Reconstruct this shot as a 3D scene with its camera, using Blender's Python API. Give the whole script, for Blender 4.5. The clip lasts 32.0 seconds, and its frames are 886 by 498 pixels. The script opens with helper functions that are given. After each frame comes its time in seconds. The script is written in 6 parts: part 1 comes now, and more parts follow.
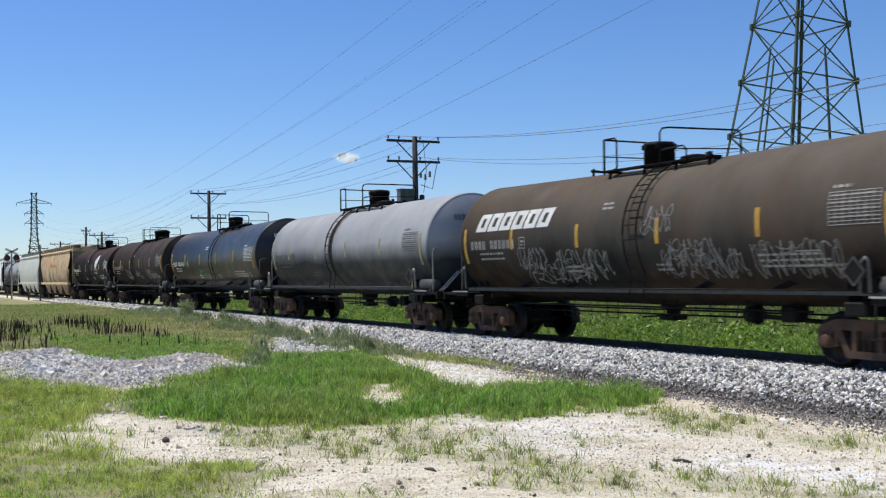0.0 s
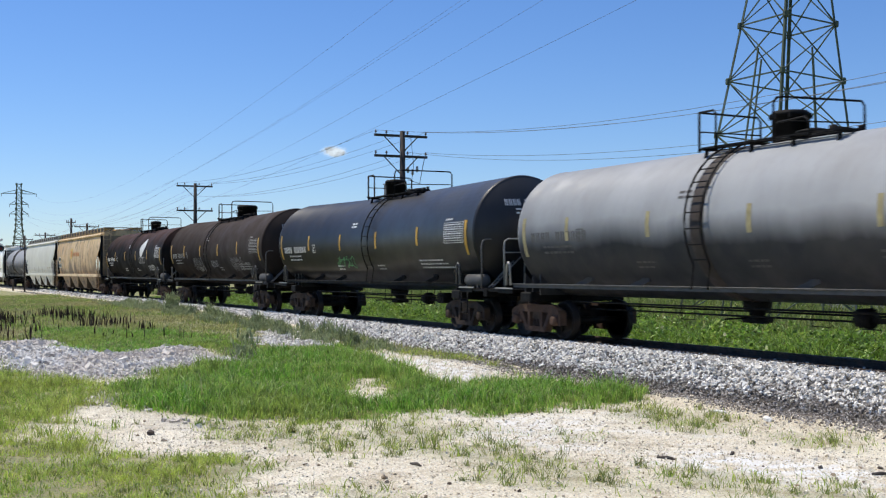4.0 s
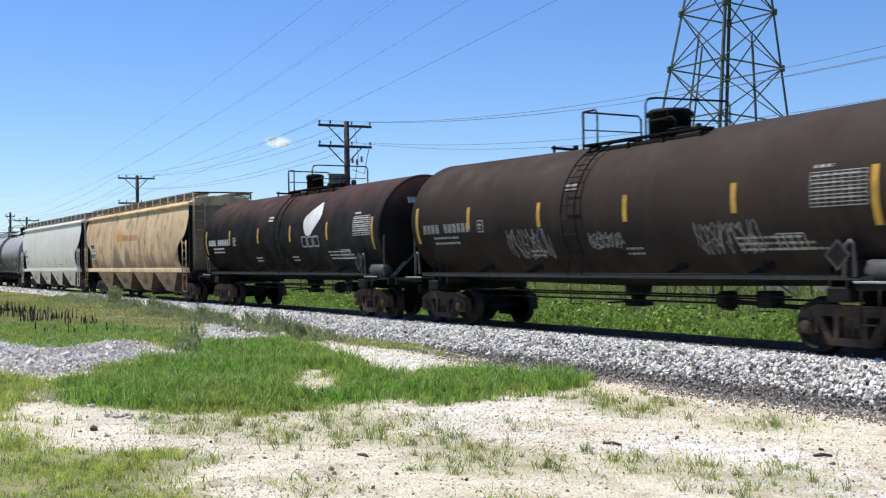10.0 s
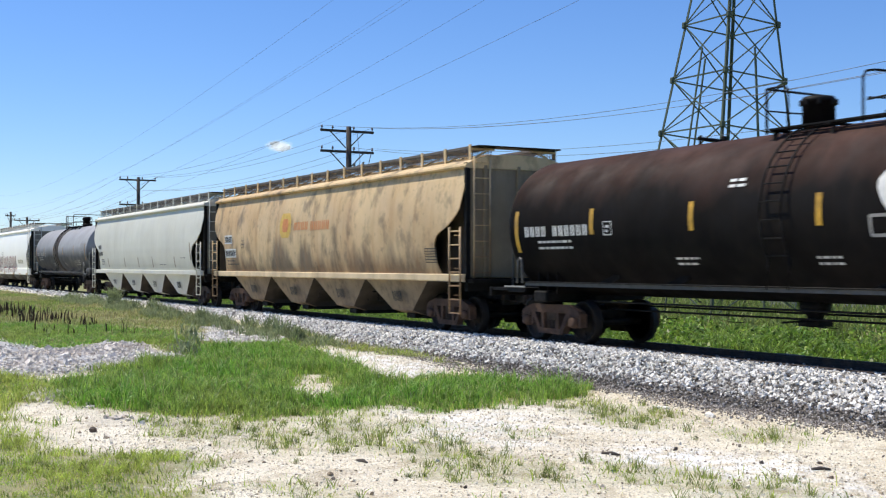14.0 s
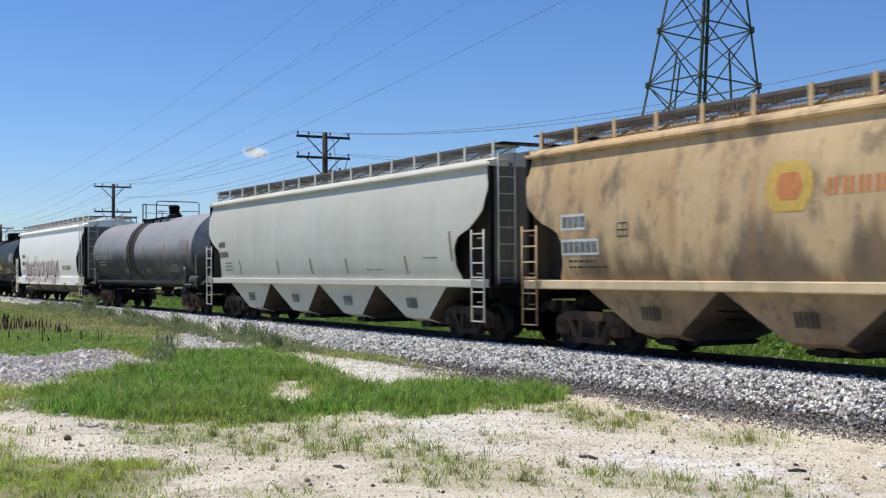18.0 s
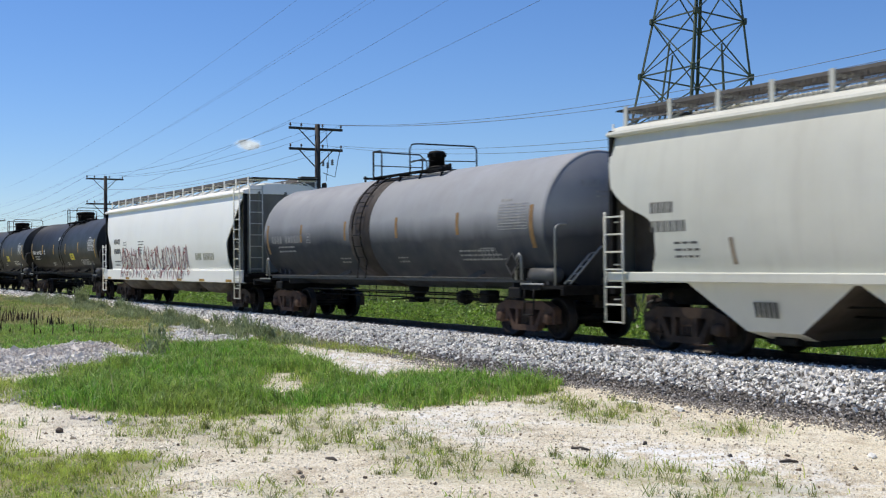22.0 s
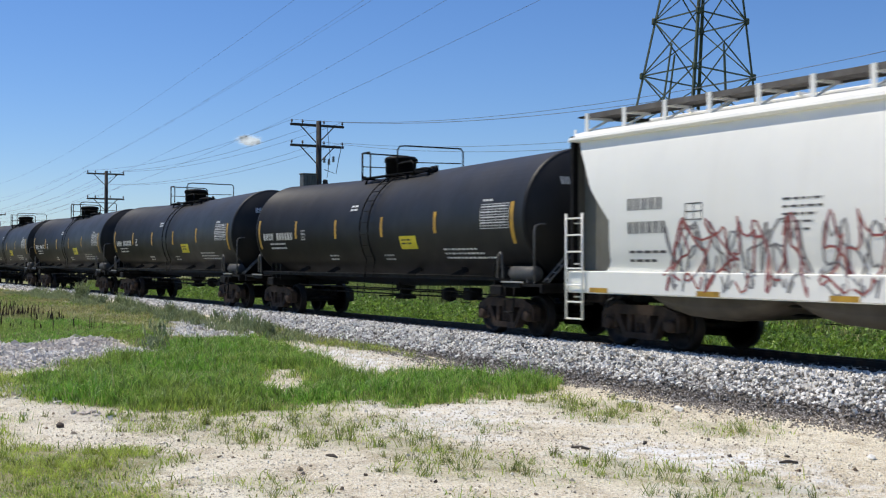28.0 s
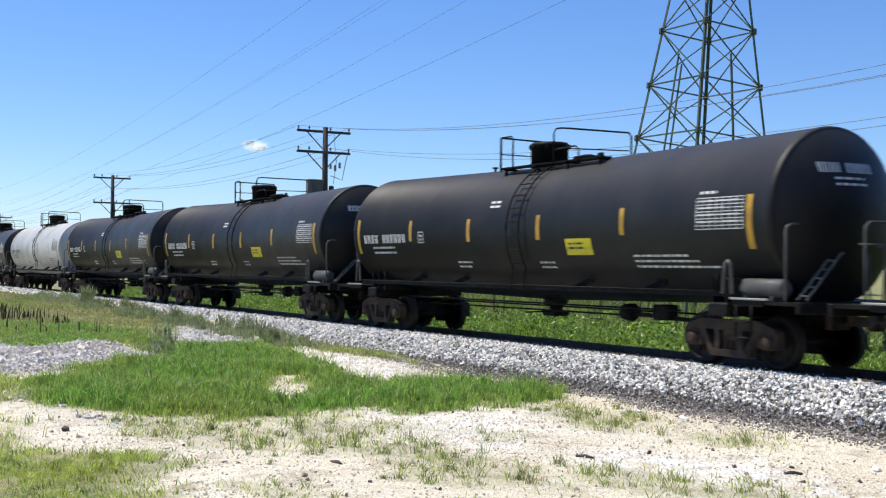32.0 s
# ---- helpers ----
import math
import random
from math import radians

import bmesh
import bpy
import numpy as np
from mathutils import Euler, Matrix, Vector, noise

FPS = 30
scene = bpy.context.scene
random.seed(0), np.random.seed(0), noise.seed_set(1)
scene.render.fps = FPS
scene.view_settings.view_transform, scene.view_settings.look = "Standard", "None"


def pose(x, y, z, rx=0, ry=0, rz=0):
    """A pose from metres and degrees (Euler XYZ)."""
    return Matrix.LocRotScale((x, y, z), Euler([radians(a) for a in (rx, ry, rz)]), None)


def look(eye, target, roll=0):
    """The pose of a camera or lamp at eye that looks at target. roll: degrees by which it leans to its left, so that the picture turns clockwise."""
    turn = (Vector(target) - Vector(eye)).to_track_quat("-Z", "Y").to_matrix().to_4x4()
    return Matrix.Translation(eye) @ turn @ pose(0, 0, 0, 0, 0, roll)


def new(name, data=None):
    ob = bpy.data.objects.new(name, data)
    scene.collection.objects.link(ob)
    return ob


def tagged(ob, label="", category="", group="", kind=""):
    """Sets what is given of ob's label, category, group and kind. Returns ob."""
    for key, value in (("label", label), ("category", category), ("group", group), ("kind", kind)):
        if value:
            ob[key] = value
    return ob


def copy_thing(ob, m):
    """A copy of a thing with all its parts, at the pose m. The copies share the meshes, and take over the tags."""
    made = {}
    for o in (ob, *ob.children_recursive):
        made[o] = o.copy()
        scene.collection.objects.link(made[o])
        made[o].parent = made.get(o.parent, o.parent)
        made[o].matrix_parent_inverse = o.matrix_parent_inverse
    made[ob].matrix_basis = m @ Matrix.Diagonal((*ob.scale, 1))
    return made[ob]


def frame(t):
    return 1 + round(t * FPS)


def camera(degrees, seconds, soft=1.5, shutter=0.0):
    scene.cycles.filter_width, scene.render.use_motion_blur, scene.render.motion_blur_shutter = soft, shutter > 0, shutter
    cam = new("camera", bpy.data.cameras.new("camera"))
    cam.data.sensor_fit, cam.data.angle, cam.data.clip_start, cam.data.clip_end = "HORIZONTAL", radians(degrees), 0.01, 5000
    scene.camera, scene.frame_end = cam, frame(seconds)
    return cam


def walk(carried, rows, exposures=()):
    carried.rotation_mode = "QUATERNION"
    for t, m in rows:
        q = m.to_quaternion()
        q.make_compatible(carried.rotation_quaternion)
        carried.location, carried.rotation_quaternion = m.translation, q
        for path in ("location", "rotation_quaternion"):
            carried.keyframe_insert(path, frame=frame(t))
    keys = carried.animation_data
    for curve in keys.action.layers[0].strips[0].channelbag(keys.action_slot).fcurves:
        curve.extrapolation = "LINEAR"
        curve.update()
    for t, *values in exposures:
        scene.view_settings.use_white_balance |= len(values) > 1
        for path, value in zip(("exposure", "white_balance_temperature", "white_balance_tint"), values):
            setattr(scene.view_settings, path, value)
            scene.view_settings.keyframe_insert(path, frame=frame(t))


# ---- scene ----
# The railway runs along x; the train rolls towards +x. z = 0 is the top of the rail.
TRACK = 15.56
cam = camera(41.47, 32.0, 1.2, 0.45)


def shot(x, y, z, yaw, pitch, lean):
    a, b = radians(yaw), radians(pitch)
    way = Vector((-math.cos(a) * math.cos(b), math.sin(a) * math.cos(b), math.sin(b)))
    return look((x, y, z), Vector((x, y, z)) + way * 10, lean)


walk(cam, [
    (0, shot(0.002, 0.025, 1.660, 25.664, 1.259, -0.821)),
    (0.5, shot(0.019, 0.008, 1.662, 25.668, 1.201, -0.730)),
    (1, shot(0.023, 0.018, 1.667, 25.692, 1.178, -0.705)),
    (1.5, shot(0.019, -0.003, 1.671, 25.745, 1.166, -0.536)),
    (2, shot(0.016, -0.001, 1.664, 25.836, 1.179, -0.344)),
    (2.5, shot(0.014, 0.002, 1.665, 25.917, 1.151, -0.379)),
    (3, shot(0.010, 0.001, 1.668, 26.009, 1.098, -0.378)),
    (3.5, shot(0.012, 0.005, 1.665, 26.172, 1.064, -0.271)),
    (5.5, shot(0.007, 0.008, 1.663, 26.787, 0.891, -0.461)),
    (6, shot(0.005, 0.014, 1.661, 26.943, 0.852, -0.533)),
    (6.5, shot(0.005, 0.016, 1.666, 27.202, 0.820, -0.652)),
    (7, shot(0.014, 0.012, 1.667, 27.410, 0.815, -0.666)),
    (7.5, shot(-0.000, 0.024, 1.658, 27.683, 0.797, -0.657)),
    (8, shot(0.005, 0.025, 1.667, 27.929, 0.746, -0.788)),
    (8.5, shot(0.011, 0.042, 1.659, 28.320, 0.710, -1.103)),
    (9, shot(-0.000, 0.034, 1.658, 28.551, 0.649, -1.144)),
    (9.5, shot(0.006, 0.027, 1.666, 28.840, 0.559, -1.050)),
    (10, shot(-0.003, 0.032, 1.663, 28.970, 0.479, -0.972)),
    (10.5, shot(0.003, 0.025, 1.667, 29.121, 0.427, -0.805)),
    (11, shot(-0.001, 0.020, 1.661, 29.207, 0.402, -0.676)),
    (11.5, shot(-0.004, 0.017, 1.666, 29.254, 0.433, -0.495)),
    (12, shot(0.006, -0.001, 1.668, 29.211, 0.496, -0.258)),
    (12.5, shot(-0.009, -0.001, 1.660, 29.100, 0.612, -0.031)),
    (13, shot(0.002, -0.013, 1.672, 29.036, 0.667, 0.108)),
    (13.5, shot(0.003, -0.013, 1.671, 28.953, 0.752, 0.107)),
    (14, shot(0.008, -0.011, 1.673, 28.995, 0.804, -0.009)),
    (14.5, shot(-0.002, 0.002, 1.666, 29.097, 0.877, -0.190)),
    (16.5, shot(0.008, 0.007, 1.669, 29.643, 0.948, -0.355)),
    (17, shot(0.010, 0.003, 1.663, 29.817, 1.001, -0.418)),
    (17.5, shot(-0.003, 0.004, 1.661, 30.005, 1.030, -0.385)),
    (18, shot(-0.004, 0.003, 1.660, 30.121, 1.081, -0.325)),
    (18.5, shot(-0.015, 0.015, 1.662, 30.233, 1.067, -0.316)),
    (19, shot(-0.005, 0.021, 1.662, 30.346, 1.039, -0.499)),
    (19.5, shot(-0.000, 0.022, 1.663, 30.440, 0.988, -0.703)),
    (20, shot(-0.007, 0.021, 1.665, 30.453, 0.916, -0.646)),
    (20.5, shot(0.012, 0.007, 1.667, 30.465, 0.828, -0.516)),
    (21, shot(-0.010, 0.020, 1.665, 30.453, 0.756, -0.604)),
    (21.5, shot(0.009, 0.008, 1.667, 30.466, 0.704, -0.513)),
    (22, shot(-0.010, 0.021, 1.659, 30.455, 0.678, -0.418)),
    (22.5, shot(0.002, 0.009, 1.670, 30.501, 0.635, -0.419)),
    (23, shot(0.004, 0.001, 1.671, 30.546, 0.651, -0.302)),
    (23.5, shot(0.007, 0.003, 1.665, 30.556, 0.701, -0.183)),
    (24, shot(-0.014, 0.003, 1.664, 30.636, 0.739, -0.125)),
    (24.5, shot(-0.011, -0.003, 1.671, 30.714, 0.768, -0.012)),
    (25, shot(-0.015, -0.005, 1.674, 30.755, 0.781, 0.085)),
    (25.5, shot(-0.001, 0.002, 1.662, 30.842, 0.808, -0.025)),
    (27.5, shot(-0.006, -0.005, 1.668, 30.515, 0.536, -0.125)),
    (28, shot(-0.008, -0.006, 1.668, 30.456, 0.555, 0.046)),
    (28.5, shot(-0.007, -0.011, 1.667, 30.464, 0.593, 0.094)),
    (29, shot(-0.007, -0.006, 1.667, 30.414, 0.640, 0.045)),
    (29.5, shot(-0.006, 0.004, 1.672, 30.397, 0.671, -0.044)),
    (30, shot(0.001, -0.001, 1.669, 30.368, 0.687, -0.113)),
    (30.5, shot(-0.006, 0.001, 1.673, 30.320, 0.743, -0.014)),
    (31, shot(-0.006, -0.011, 1.670, 30.324, 0.770, 0.202)),
    (31.5, shot(-0.002, -0.019, 1.669, 30.287, 0.827, 0.345)),
    (32, shot(0.007, -0.034, 1.674, 30.210, 0.899, 0.593)),
], [(0, -0.25), (3, -0.23), (6, -0.15), (9, -0.05), (13, 0.02), (16.5, -0.26), (19, -0.33), (23, -0.3), (28, -0.37), (29, -0.14), (30, -0.05), (32, 0.04)])

# ---- light ----
SUN_ELEVATION, SUN_AZIMUTH = 60.0, 214.0   # azimuth: direction the light comes from, counted from +x to +y
world = bpy.data.worlds.new("sky")
scene.world = world
world.use_nodes = True
nt = world.node_tree
sky = nt.nodes.new("ShaderNodeTexSky")
sky.sky_type = "NISHITA"
sky.sun_disc = False
sky.sun_elevation = radians(SUN_ELEVATION)
sky.sun_rotation = radians(90 - SUN_AZIMUTH)
sky.air_density, sky.dust_density, sky.ozone_density = 1.0, 0.0, 4.0
blue = nt.nodes.new("ShaderNodeHueSaturation")
blue.inputs["Saturation"].default_value = 1.12
tint = nt.nodes.new("ShaderNodeMix")
tint.data_type, tint.blend_type = "RGBA", "MULTIPLY"
tint.inputs[0].default_value, tint.inputs[7].default_value = 1.0, (0.86, 0.98, 1.26, 1.0)
background = nt.nodes["Background"]
background.inputs["Strength"].default_value = 0.115
nt.links.new(sky.outputs[0], blue.inputs["Color"])
nt.links.new(blue.outputs[0], tint.inputs[6])
nt.links.new(tint.outputs[2], background.inputs[0])

sun = new("sun", bpy.data.lights.new("sun", "SUN"))
sun.data.energy, sun.data.angle, sun.data.color = 5.0, radians(0.53), (1.0, 0.93, 0.8)
se, sa = radians(SUN_ELEVATION), radians(SUN_AZIMUTH)
sun.matrix_world = look((math.cos(sa) * math.cos(se) * 50, math.sin(sa) * math.cos(se) * 50, math.sin(se) * 50), (0, 0, 0))

# ---- materials ----


def surface(name, base, rough=0.6, metal=0.0, var=0.2, scale=2.0, dirt=None, amount=0.45, streak=0.0,
            top=None, top_z=3.4, top_soft=0.5, bump=0.1, grain=60.0, coords="Object", spread=0.0, gloss_var=0.15, low=None, low_z=1.6, spec=0.5, soot=None, low_wob=1.6):
    """Painted, weathered or natural surface: base colour with coarse and fine variation, patches of dirt, runs, and relief."""
    m = bpy.data.materials.new(name)
    m.use_nodes = True
    t = m.node_tree
    n, link = t.nodes, t.links.new
    bsdf = n["Principled BSDF"]
    tc = n.new("ShaderNodeTexCoord")
    out = tc.outputs[coords]

    def noise_at(sc, detail=4.0, stretch=None, rough_=0.55):
        node = n.new("ShaderNodeTexNoise")
        node.inputs["Scale"].default_value, node.inputs["Detail"].default_value = sc, detail
        node.inputs["Roughness"].default_value = rough_
        if stretch:
            mp = n.new("ShaderNodeMapping")
            mp.inputs["Scale"].default_value = stretch
            link(out, mp.inputs[0])
            link(mp.outputs[0], node.inputs["Vector"])
        else:
            link(out, node.inputs["Vector"])
        return node.outputs["Fac"]

    def ramp(src, lo, hi, a=0.0, b=1.0):
        r = n.new("ShaderNodeMapRange")
        r.inputs["From Min"].default_value, r.inputs["From Max"].default_value = lo, hi
        r.inputs["To Min"].default_value, r.inputs["To Max"].default_value = a, b
        link(src, r.inputs["Value"])
        return r.outputs[0]

    def mixed(fac, a, b, kind="MIX"):
        mx = n.new("ShaderNodeMix")
        mx.data_type, mx.blend_type = "RGBA", kind
        for sock, v in ((mx.inputs[0], fac), (mx.inputs[6], a), (mx.inputs[7], b)):
            if isinstance(v, (int, float)):
                sock.default_value = v
            elif isinstance(v, tuple):
                sock.default_value = (*v, 1.0)
            else:
                link(v, sock)
        return mx.outputs[2]

    def times(a, b):
        k = n.new("ShaderNodeMath")
        k.operation = "MULTIPLY"
        for i, v in enumerate((a, b)):
            if isinstance(v, (int, float)):
                k.inputs[i].default_value = v
            else:
                link(v, k.inputs[i])
        return k.outputs[0]

    dark = tuple(c * (1 - var) for c in base)
    light = tuple(min(1.0, c * (1 + var)) for c in base)
    col = mixed(ramp(noise_at(scale), 0.3, 0.7), dark, light)
    col = mixed(ramp(noise_at(grain, 3.0), 0.35, 0.65, 0.0, min(1.0, var * 1.6)), col, tuple(c * 0.72 for c in base))
    sep = None
    # top and low tint the colour above and below a ragged height
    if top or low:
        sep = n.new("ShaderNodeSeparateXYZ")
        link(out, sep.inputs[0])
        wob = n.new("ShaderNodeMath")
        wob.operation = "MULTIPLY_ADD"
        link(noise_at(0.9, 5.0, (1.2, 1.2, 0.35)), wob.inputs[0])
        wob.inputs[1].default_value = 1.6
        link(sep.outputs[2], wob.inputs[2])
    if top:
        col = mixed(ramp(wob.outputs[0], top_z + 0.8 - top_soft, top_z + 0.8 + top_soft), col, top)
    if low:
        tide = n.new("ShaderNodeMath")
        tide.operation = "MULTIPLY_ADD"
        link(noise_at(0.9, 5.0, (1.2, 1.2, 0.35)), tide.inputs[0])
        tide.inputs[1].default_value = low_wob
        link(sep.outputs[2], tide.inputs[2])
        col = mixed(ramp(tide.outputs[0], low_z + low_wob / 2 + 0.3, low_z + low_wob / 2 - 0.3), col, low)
    if dirt:
        col = mixed(times(ramp(noise_at(scale * 0.6, 6.0), 0.45, 0.72), amount), col, dirt)
        if streak:
            col = mixed(times(ramp(noise_at(2.2, 5.0, (1.6, 1.6, 0.12)), 0.5, 0.75), streak), col, dirt)
    if soot:
        # blotches and short runs of soot
        col = mixed(times(ramp(noise_at(1.5, 6.0, (1.2, 1.2, 0.75), 0.65), 0.5, 0.68), 0.7), col, soot)
        col = mixed(times(ramp(noise_at(9.0, 3.0, (1.0, 1.0, 0.5)), 0.62, 0.72), 0.4), col, soot)
    if spread:
        info = n.new("ShaderNodeObjectInfo")
        hsv = n.new("ShaderNodeHueSaturation")
        link(ramp(info.outputs["Random"], 0, 1, 1 - spread, 1 + spread), hsv.inputs["Value"])
        link(col, hsv.inputs["Color"])
        col = hsv.outputs[0]
    link(col, bsdf.inputs["Base Color"])
    link(ramp(noise_at(scale * 1.7), 0.3, 0.7, max(0.03, rough - gloss_var), min(1.0, rough + gloss_var)), bsdf.inputs["Roughness"])
    bsdf.inputs["Metallic"].default_value = metal
    bsdf.inputs["Specular IOR Level"].default_value = spec
    if bump:
        b = n.new("ShaderNodeBump")
        b.inputs["Strength"].default_value, b.inputs["Distance"].default_value = bump, 0.02
        link(noise_at(grain * 0.5, 4.0), b.inputs["Height"])
        link(b.outputs[0], bsdf.inputs["Normal"])
    return m


M_WHITE = surface("white_marking", (0.75, 0.75, 0.72), 0.6, var=0.15, dirt=(0.3, 0.27, 0.22), amount=0.3)
M_YELLOW = surface("yellow_reflector", (0.56, 0.32, 0.03), 0.5, var=0.2, scale=5.0, dirt=(0.12, 0.075, 0.03), amount=0.6)
M_PLACARD = surface("yellow_placard", (0.75, 0.62, 0.03), 0.5, var=0.1)
M_GRAF_WHITE = surface("grey_spray_paint", (0.27, 0.26, 0.255), 0.7, var=0.25, scale=4.0)
M_GRAF_RED = surface("red_spray_paint", (0.36, 0.1, 0.09), 0.7, var=0.3, scale=4.0)
M_GRAF_GREEN = surface("green_spray_paint", (0.12, 0.33, 0.14), 0.7, var=0.25, scale=4.0)
M_BLACK_MARK = surface("black_marking", (0.03, 0.03, 0.03), 0.6, var=0.2)
M_DECK = surface("weathered_walkway_steel", (0.17, 0.155, 0.14), 0.7, 0.1, 0.3, 3.0, dirt=(0.06, 0.045, 0.035), amount=0.5, spec=0.3)
# Lighter than the other dark steel: sunlight on the rails put into the colour.
M_LIT_RAILING = surface("scuffed_dark_railing", (0.13, 0.13, 0.132), 0.5, 0.0, 0.25, 4.0, dirt=(0.1, 0.085, 0.07), amount=0.4, spec=0.3)
M_STEEL_DARK = surface("grimy_dark_steel", (0.0085, 0.008, 0.0078), 0.65, 0.0, 0.35, 4.0, dirt=(0.024, 0.019, 0.015), amount=0.5, spec=0.15)
M_TRUCK = surface("rusty_cast_steel", (0.046, 0.035, 0.029), 0.8, 0.1, 0.4, 5.0, dirt=(0.12, 0.08, 0.055), amount=0.6, bump=0.3, spec=0.15)
M_TRUCK_GREY = surface("dusty_cast_steel", (0.085, 0.055, 0.042), 0.85, 0.0, 0.35, 5.0, dirt=(0.16, 0.095, 0.062), amount=0.6, bump=0.3, spec=0.15)
M_WHEEL = surface("worn_wheel_steel", (0.02, 0.017, 0.015), 0.55, 0.3, 0.3, 6.0, dirt=(0.06, 0.038, 0.026), amount=0.5, spec=0.15)
M_RAIL = surface("rusty_rail_steel", (0.05, 0.034, 0.026), 0.65, 0.1, 0.3, 8.0, dirt=(0.2, 0.1, 0.05), amount=0.4)
M_TIE = surface("weathered_timber_tie", (0.09, 0.075, 0.06), 0.9, 0, 0.35, 6.0, bump=0.5)
M_POLE = surface("weathered_pole_wood", (0.06, 0.05, 0.043), 0.9, 0, 0.35, 3.0, bump=0.4)
M_TANK_GREY = surface("grey_painted_transformer_steel", (0.16, 0.16, 0.15), 0.6, 0.1, 0.2, 3.0)
M_GALV = surface("green_painted_lattice_steel", (0.1, 0.13, 0.085), 0.6, 0.0, 0.25, 1.5, dirt=(0.06, 0.055, 0.045), amount=0.4, spec=0.2)
M_WIRE = surface("aluminium_cable", (0.11, 0.13, 0.17), 0.6, 0.2, 0.2)
M_TIN = surface("galvanised_tin", (0.36, 0.36, 0.34), 0.5, 0.3, 0.2)
M_PORCELAIN = surface("brown_porcelain", (0.09, 0.07, 0.06), 0.3, 0, 0.2)

# ---- mesh helpers ----


def part(name, bm, material, parent, label=""):
    """Links a bmesh, or a mesh that is there already, as one object under parent."""
    if isinstance(bm, bmesh.types.BMesh):
        me = bpy.data.meshes.new(name)
        bm.to_mesh(me)
        bm.free()
        me.materials.append(material)
    else:
        me = bm
    ob = new(name, me)
    ob.parent = parent
    if label:
        ob["label"] = label
    return ob


KIT = {}


def kit(key, build, material):
    """A mesh that several things share."""
    if key not in KIT:
        bm = bmesh.new()
        build(bm)
        me = bpy.data.meshes.new(key)
        bm.to_mesh(me)
        bm.free()
        me.materials.append(material)
        KIT[key] = me
    return KIT[key]


def empty(name, m):
    ob = new(name)
    ob.empty_display_size = 0.3
    ob.matrix_world = m
    return ob


def box(bm, c, s, m=None, bevel=0.0):
    x, y, z = (v / 2 for v in s)
    k = [Vector((i * x, j * y, l * z)) for i in (-1, 1) for j in (-1, 1) for l in (-1, 1)]
    if m is not None:
        k = [m @ v for v in k]
    v = [bm.verts.new(Vector(c) + p) for p in k]
    f = [bm.faces.new([v[i] for i in q]) for q in ((0, 1, 3, 2), (4, 6, 7, 5), (0, 4, 5, 1), (2, 3, 7, 6), (0, 2, 6, 4), (1, 5, 7, 3))]
    if bevel:
        edges = list({e for q in f for e in q.edges})
        bmesh.ops.bevel(bm, geom=edges, offset=bevel, segments=1, affect="EDGES")


def beam(bm, p, q, w, h):
    """A square bar from p to q, w wide and h high."""
    p, q = Vector(p), Vector(q)
    d = q - p
    m = d.to_track_quat("X", "Z").to_matrix()
    box(bm, (p + q) / 2, (d.length, w, h), m)


def pipe(bm, pts, r, n=6, caps=True):
    pts = [Vector(p) for p in pts]
    rings = []
    for i, p in enumerate(pts):
        d = (pts[min(i + 1, len(pts) - 1)] - pts[max(i - 1, 0)]).normalized()
        q = d.to_track_quat("Z", "Y").to_matrix()
        rr = r[i] if isinstance(r, (list, tuple)) else r
        rings.append([bm.verts.new(p + q @ Vector((math.cos(a) * rr, math.sin(a) * rr, 0))) for a in (2 * math.pi * k / n for k in range(n))])
    for a, b in zip(rings, rings[1:]):
        for k in range(n):
            f = bm.faces.new((a[k], a[(k + 1) % n], b[(k + 1) % n], b[k]))
            f.smooth = n > 5
    if caps:
        bm.faces.new(rings[0][::-1])
        bm.faces.new(rings[-1])


def lathe(bm, profile, axis="X", n=32, at=(0, 0, 0), smooth=True):
    """Turns (distance along the axis, radius) round the axis."""
    rings = []
    for d, r in profile:
        ring = []
        for k in range(n):
            a = 2 * math.pi * k / n
            u, w = math.cos(a) * max(r, 0.002), math.sin(a) * max(r, 0.002)
            p = {"X": (d, u, w), "Y": (w, d, u), "Z": (u, w, d)}[axis]
            ring.append(bm.verts.new(Vector(at) + Vector(p)))
        rings.append(ring)
    for a, b in zip(rings, rings[1:]):
        for k in range(n):
            f = bm.faces.new((a[k], a[(k + 1) % n], b[(k + 1) % n], b[k]))
            f.smooth = smooth
    bm.faces.new(rings[0][::-1])
    bm.faces.new(rings[-1])


def slab(bm, outline, y0, y1):
    """A plate with an outline in x and z, from y0 to y1."""
    a = [bm.verts.new((x, y0, z)) for x, z in outline]
    b = [bm.verts.new((x, y1, z)) for x, z in outline]
    bm.faces.new(a)
    bm.faces.new(b[::-1])
    for i in range(len(a)):
        j = (i + 1) % len(a)
        bm.faces.new((a[j], a[i], b[i], b[j]))


# ---- ground, ballast and track ----


def step(a, b, v):
    t = np.clip((v - a) / (b - a), 0, 1)
    return t * t * (3 - 2 * t)


def waves(x, y, seed=0.0):
    """Smooth irregular field between about -1 and 1."""
    s = seed * 1.7
    return (np.sin(x * 1.31 + 1.7 * np.sin(y * 0.83 + s) + s) + np.sin(y * 1.57 + 1.3 * np.sin(x * 1.11 - s) + 2 * s)
            + 0.6 * np.sin(x * 3.3 + y * 2.1 + 3 * s) + 0.6 * np.sin(y * 3.9 - x * 2.7 + 1.2 * s)
            + 0.35 * np.sin(x * 7.7 - y * 6.3 + s) + 0.35 * np.sin(y * 9.1 + x * 6.7 - s)) / 3.0


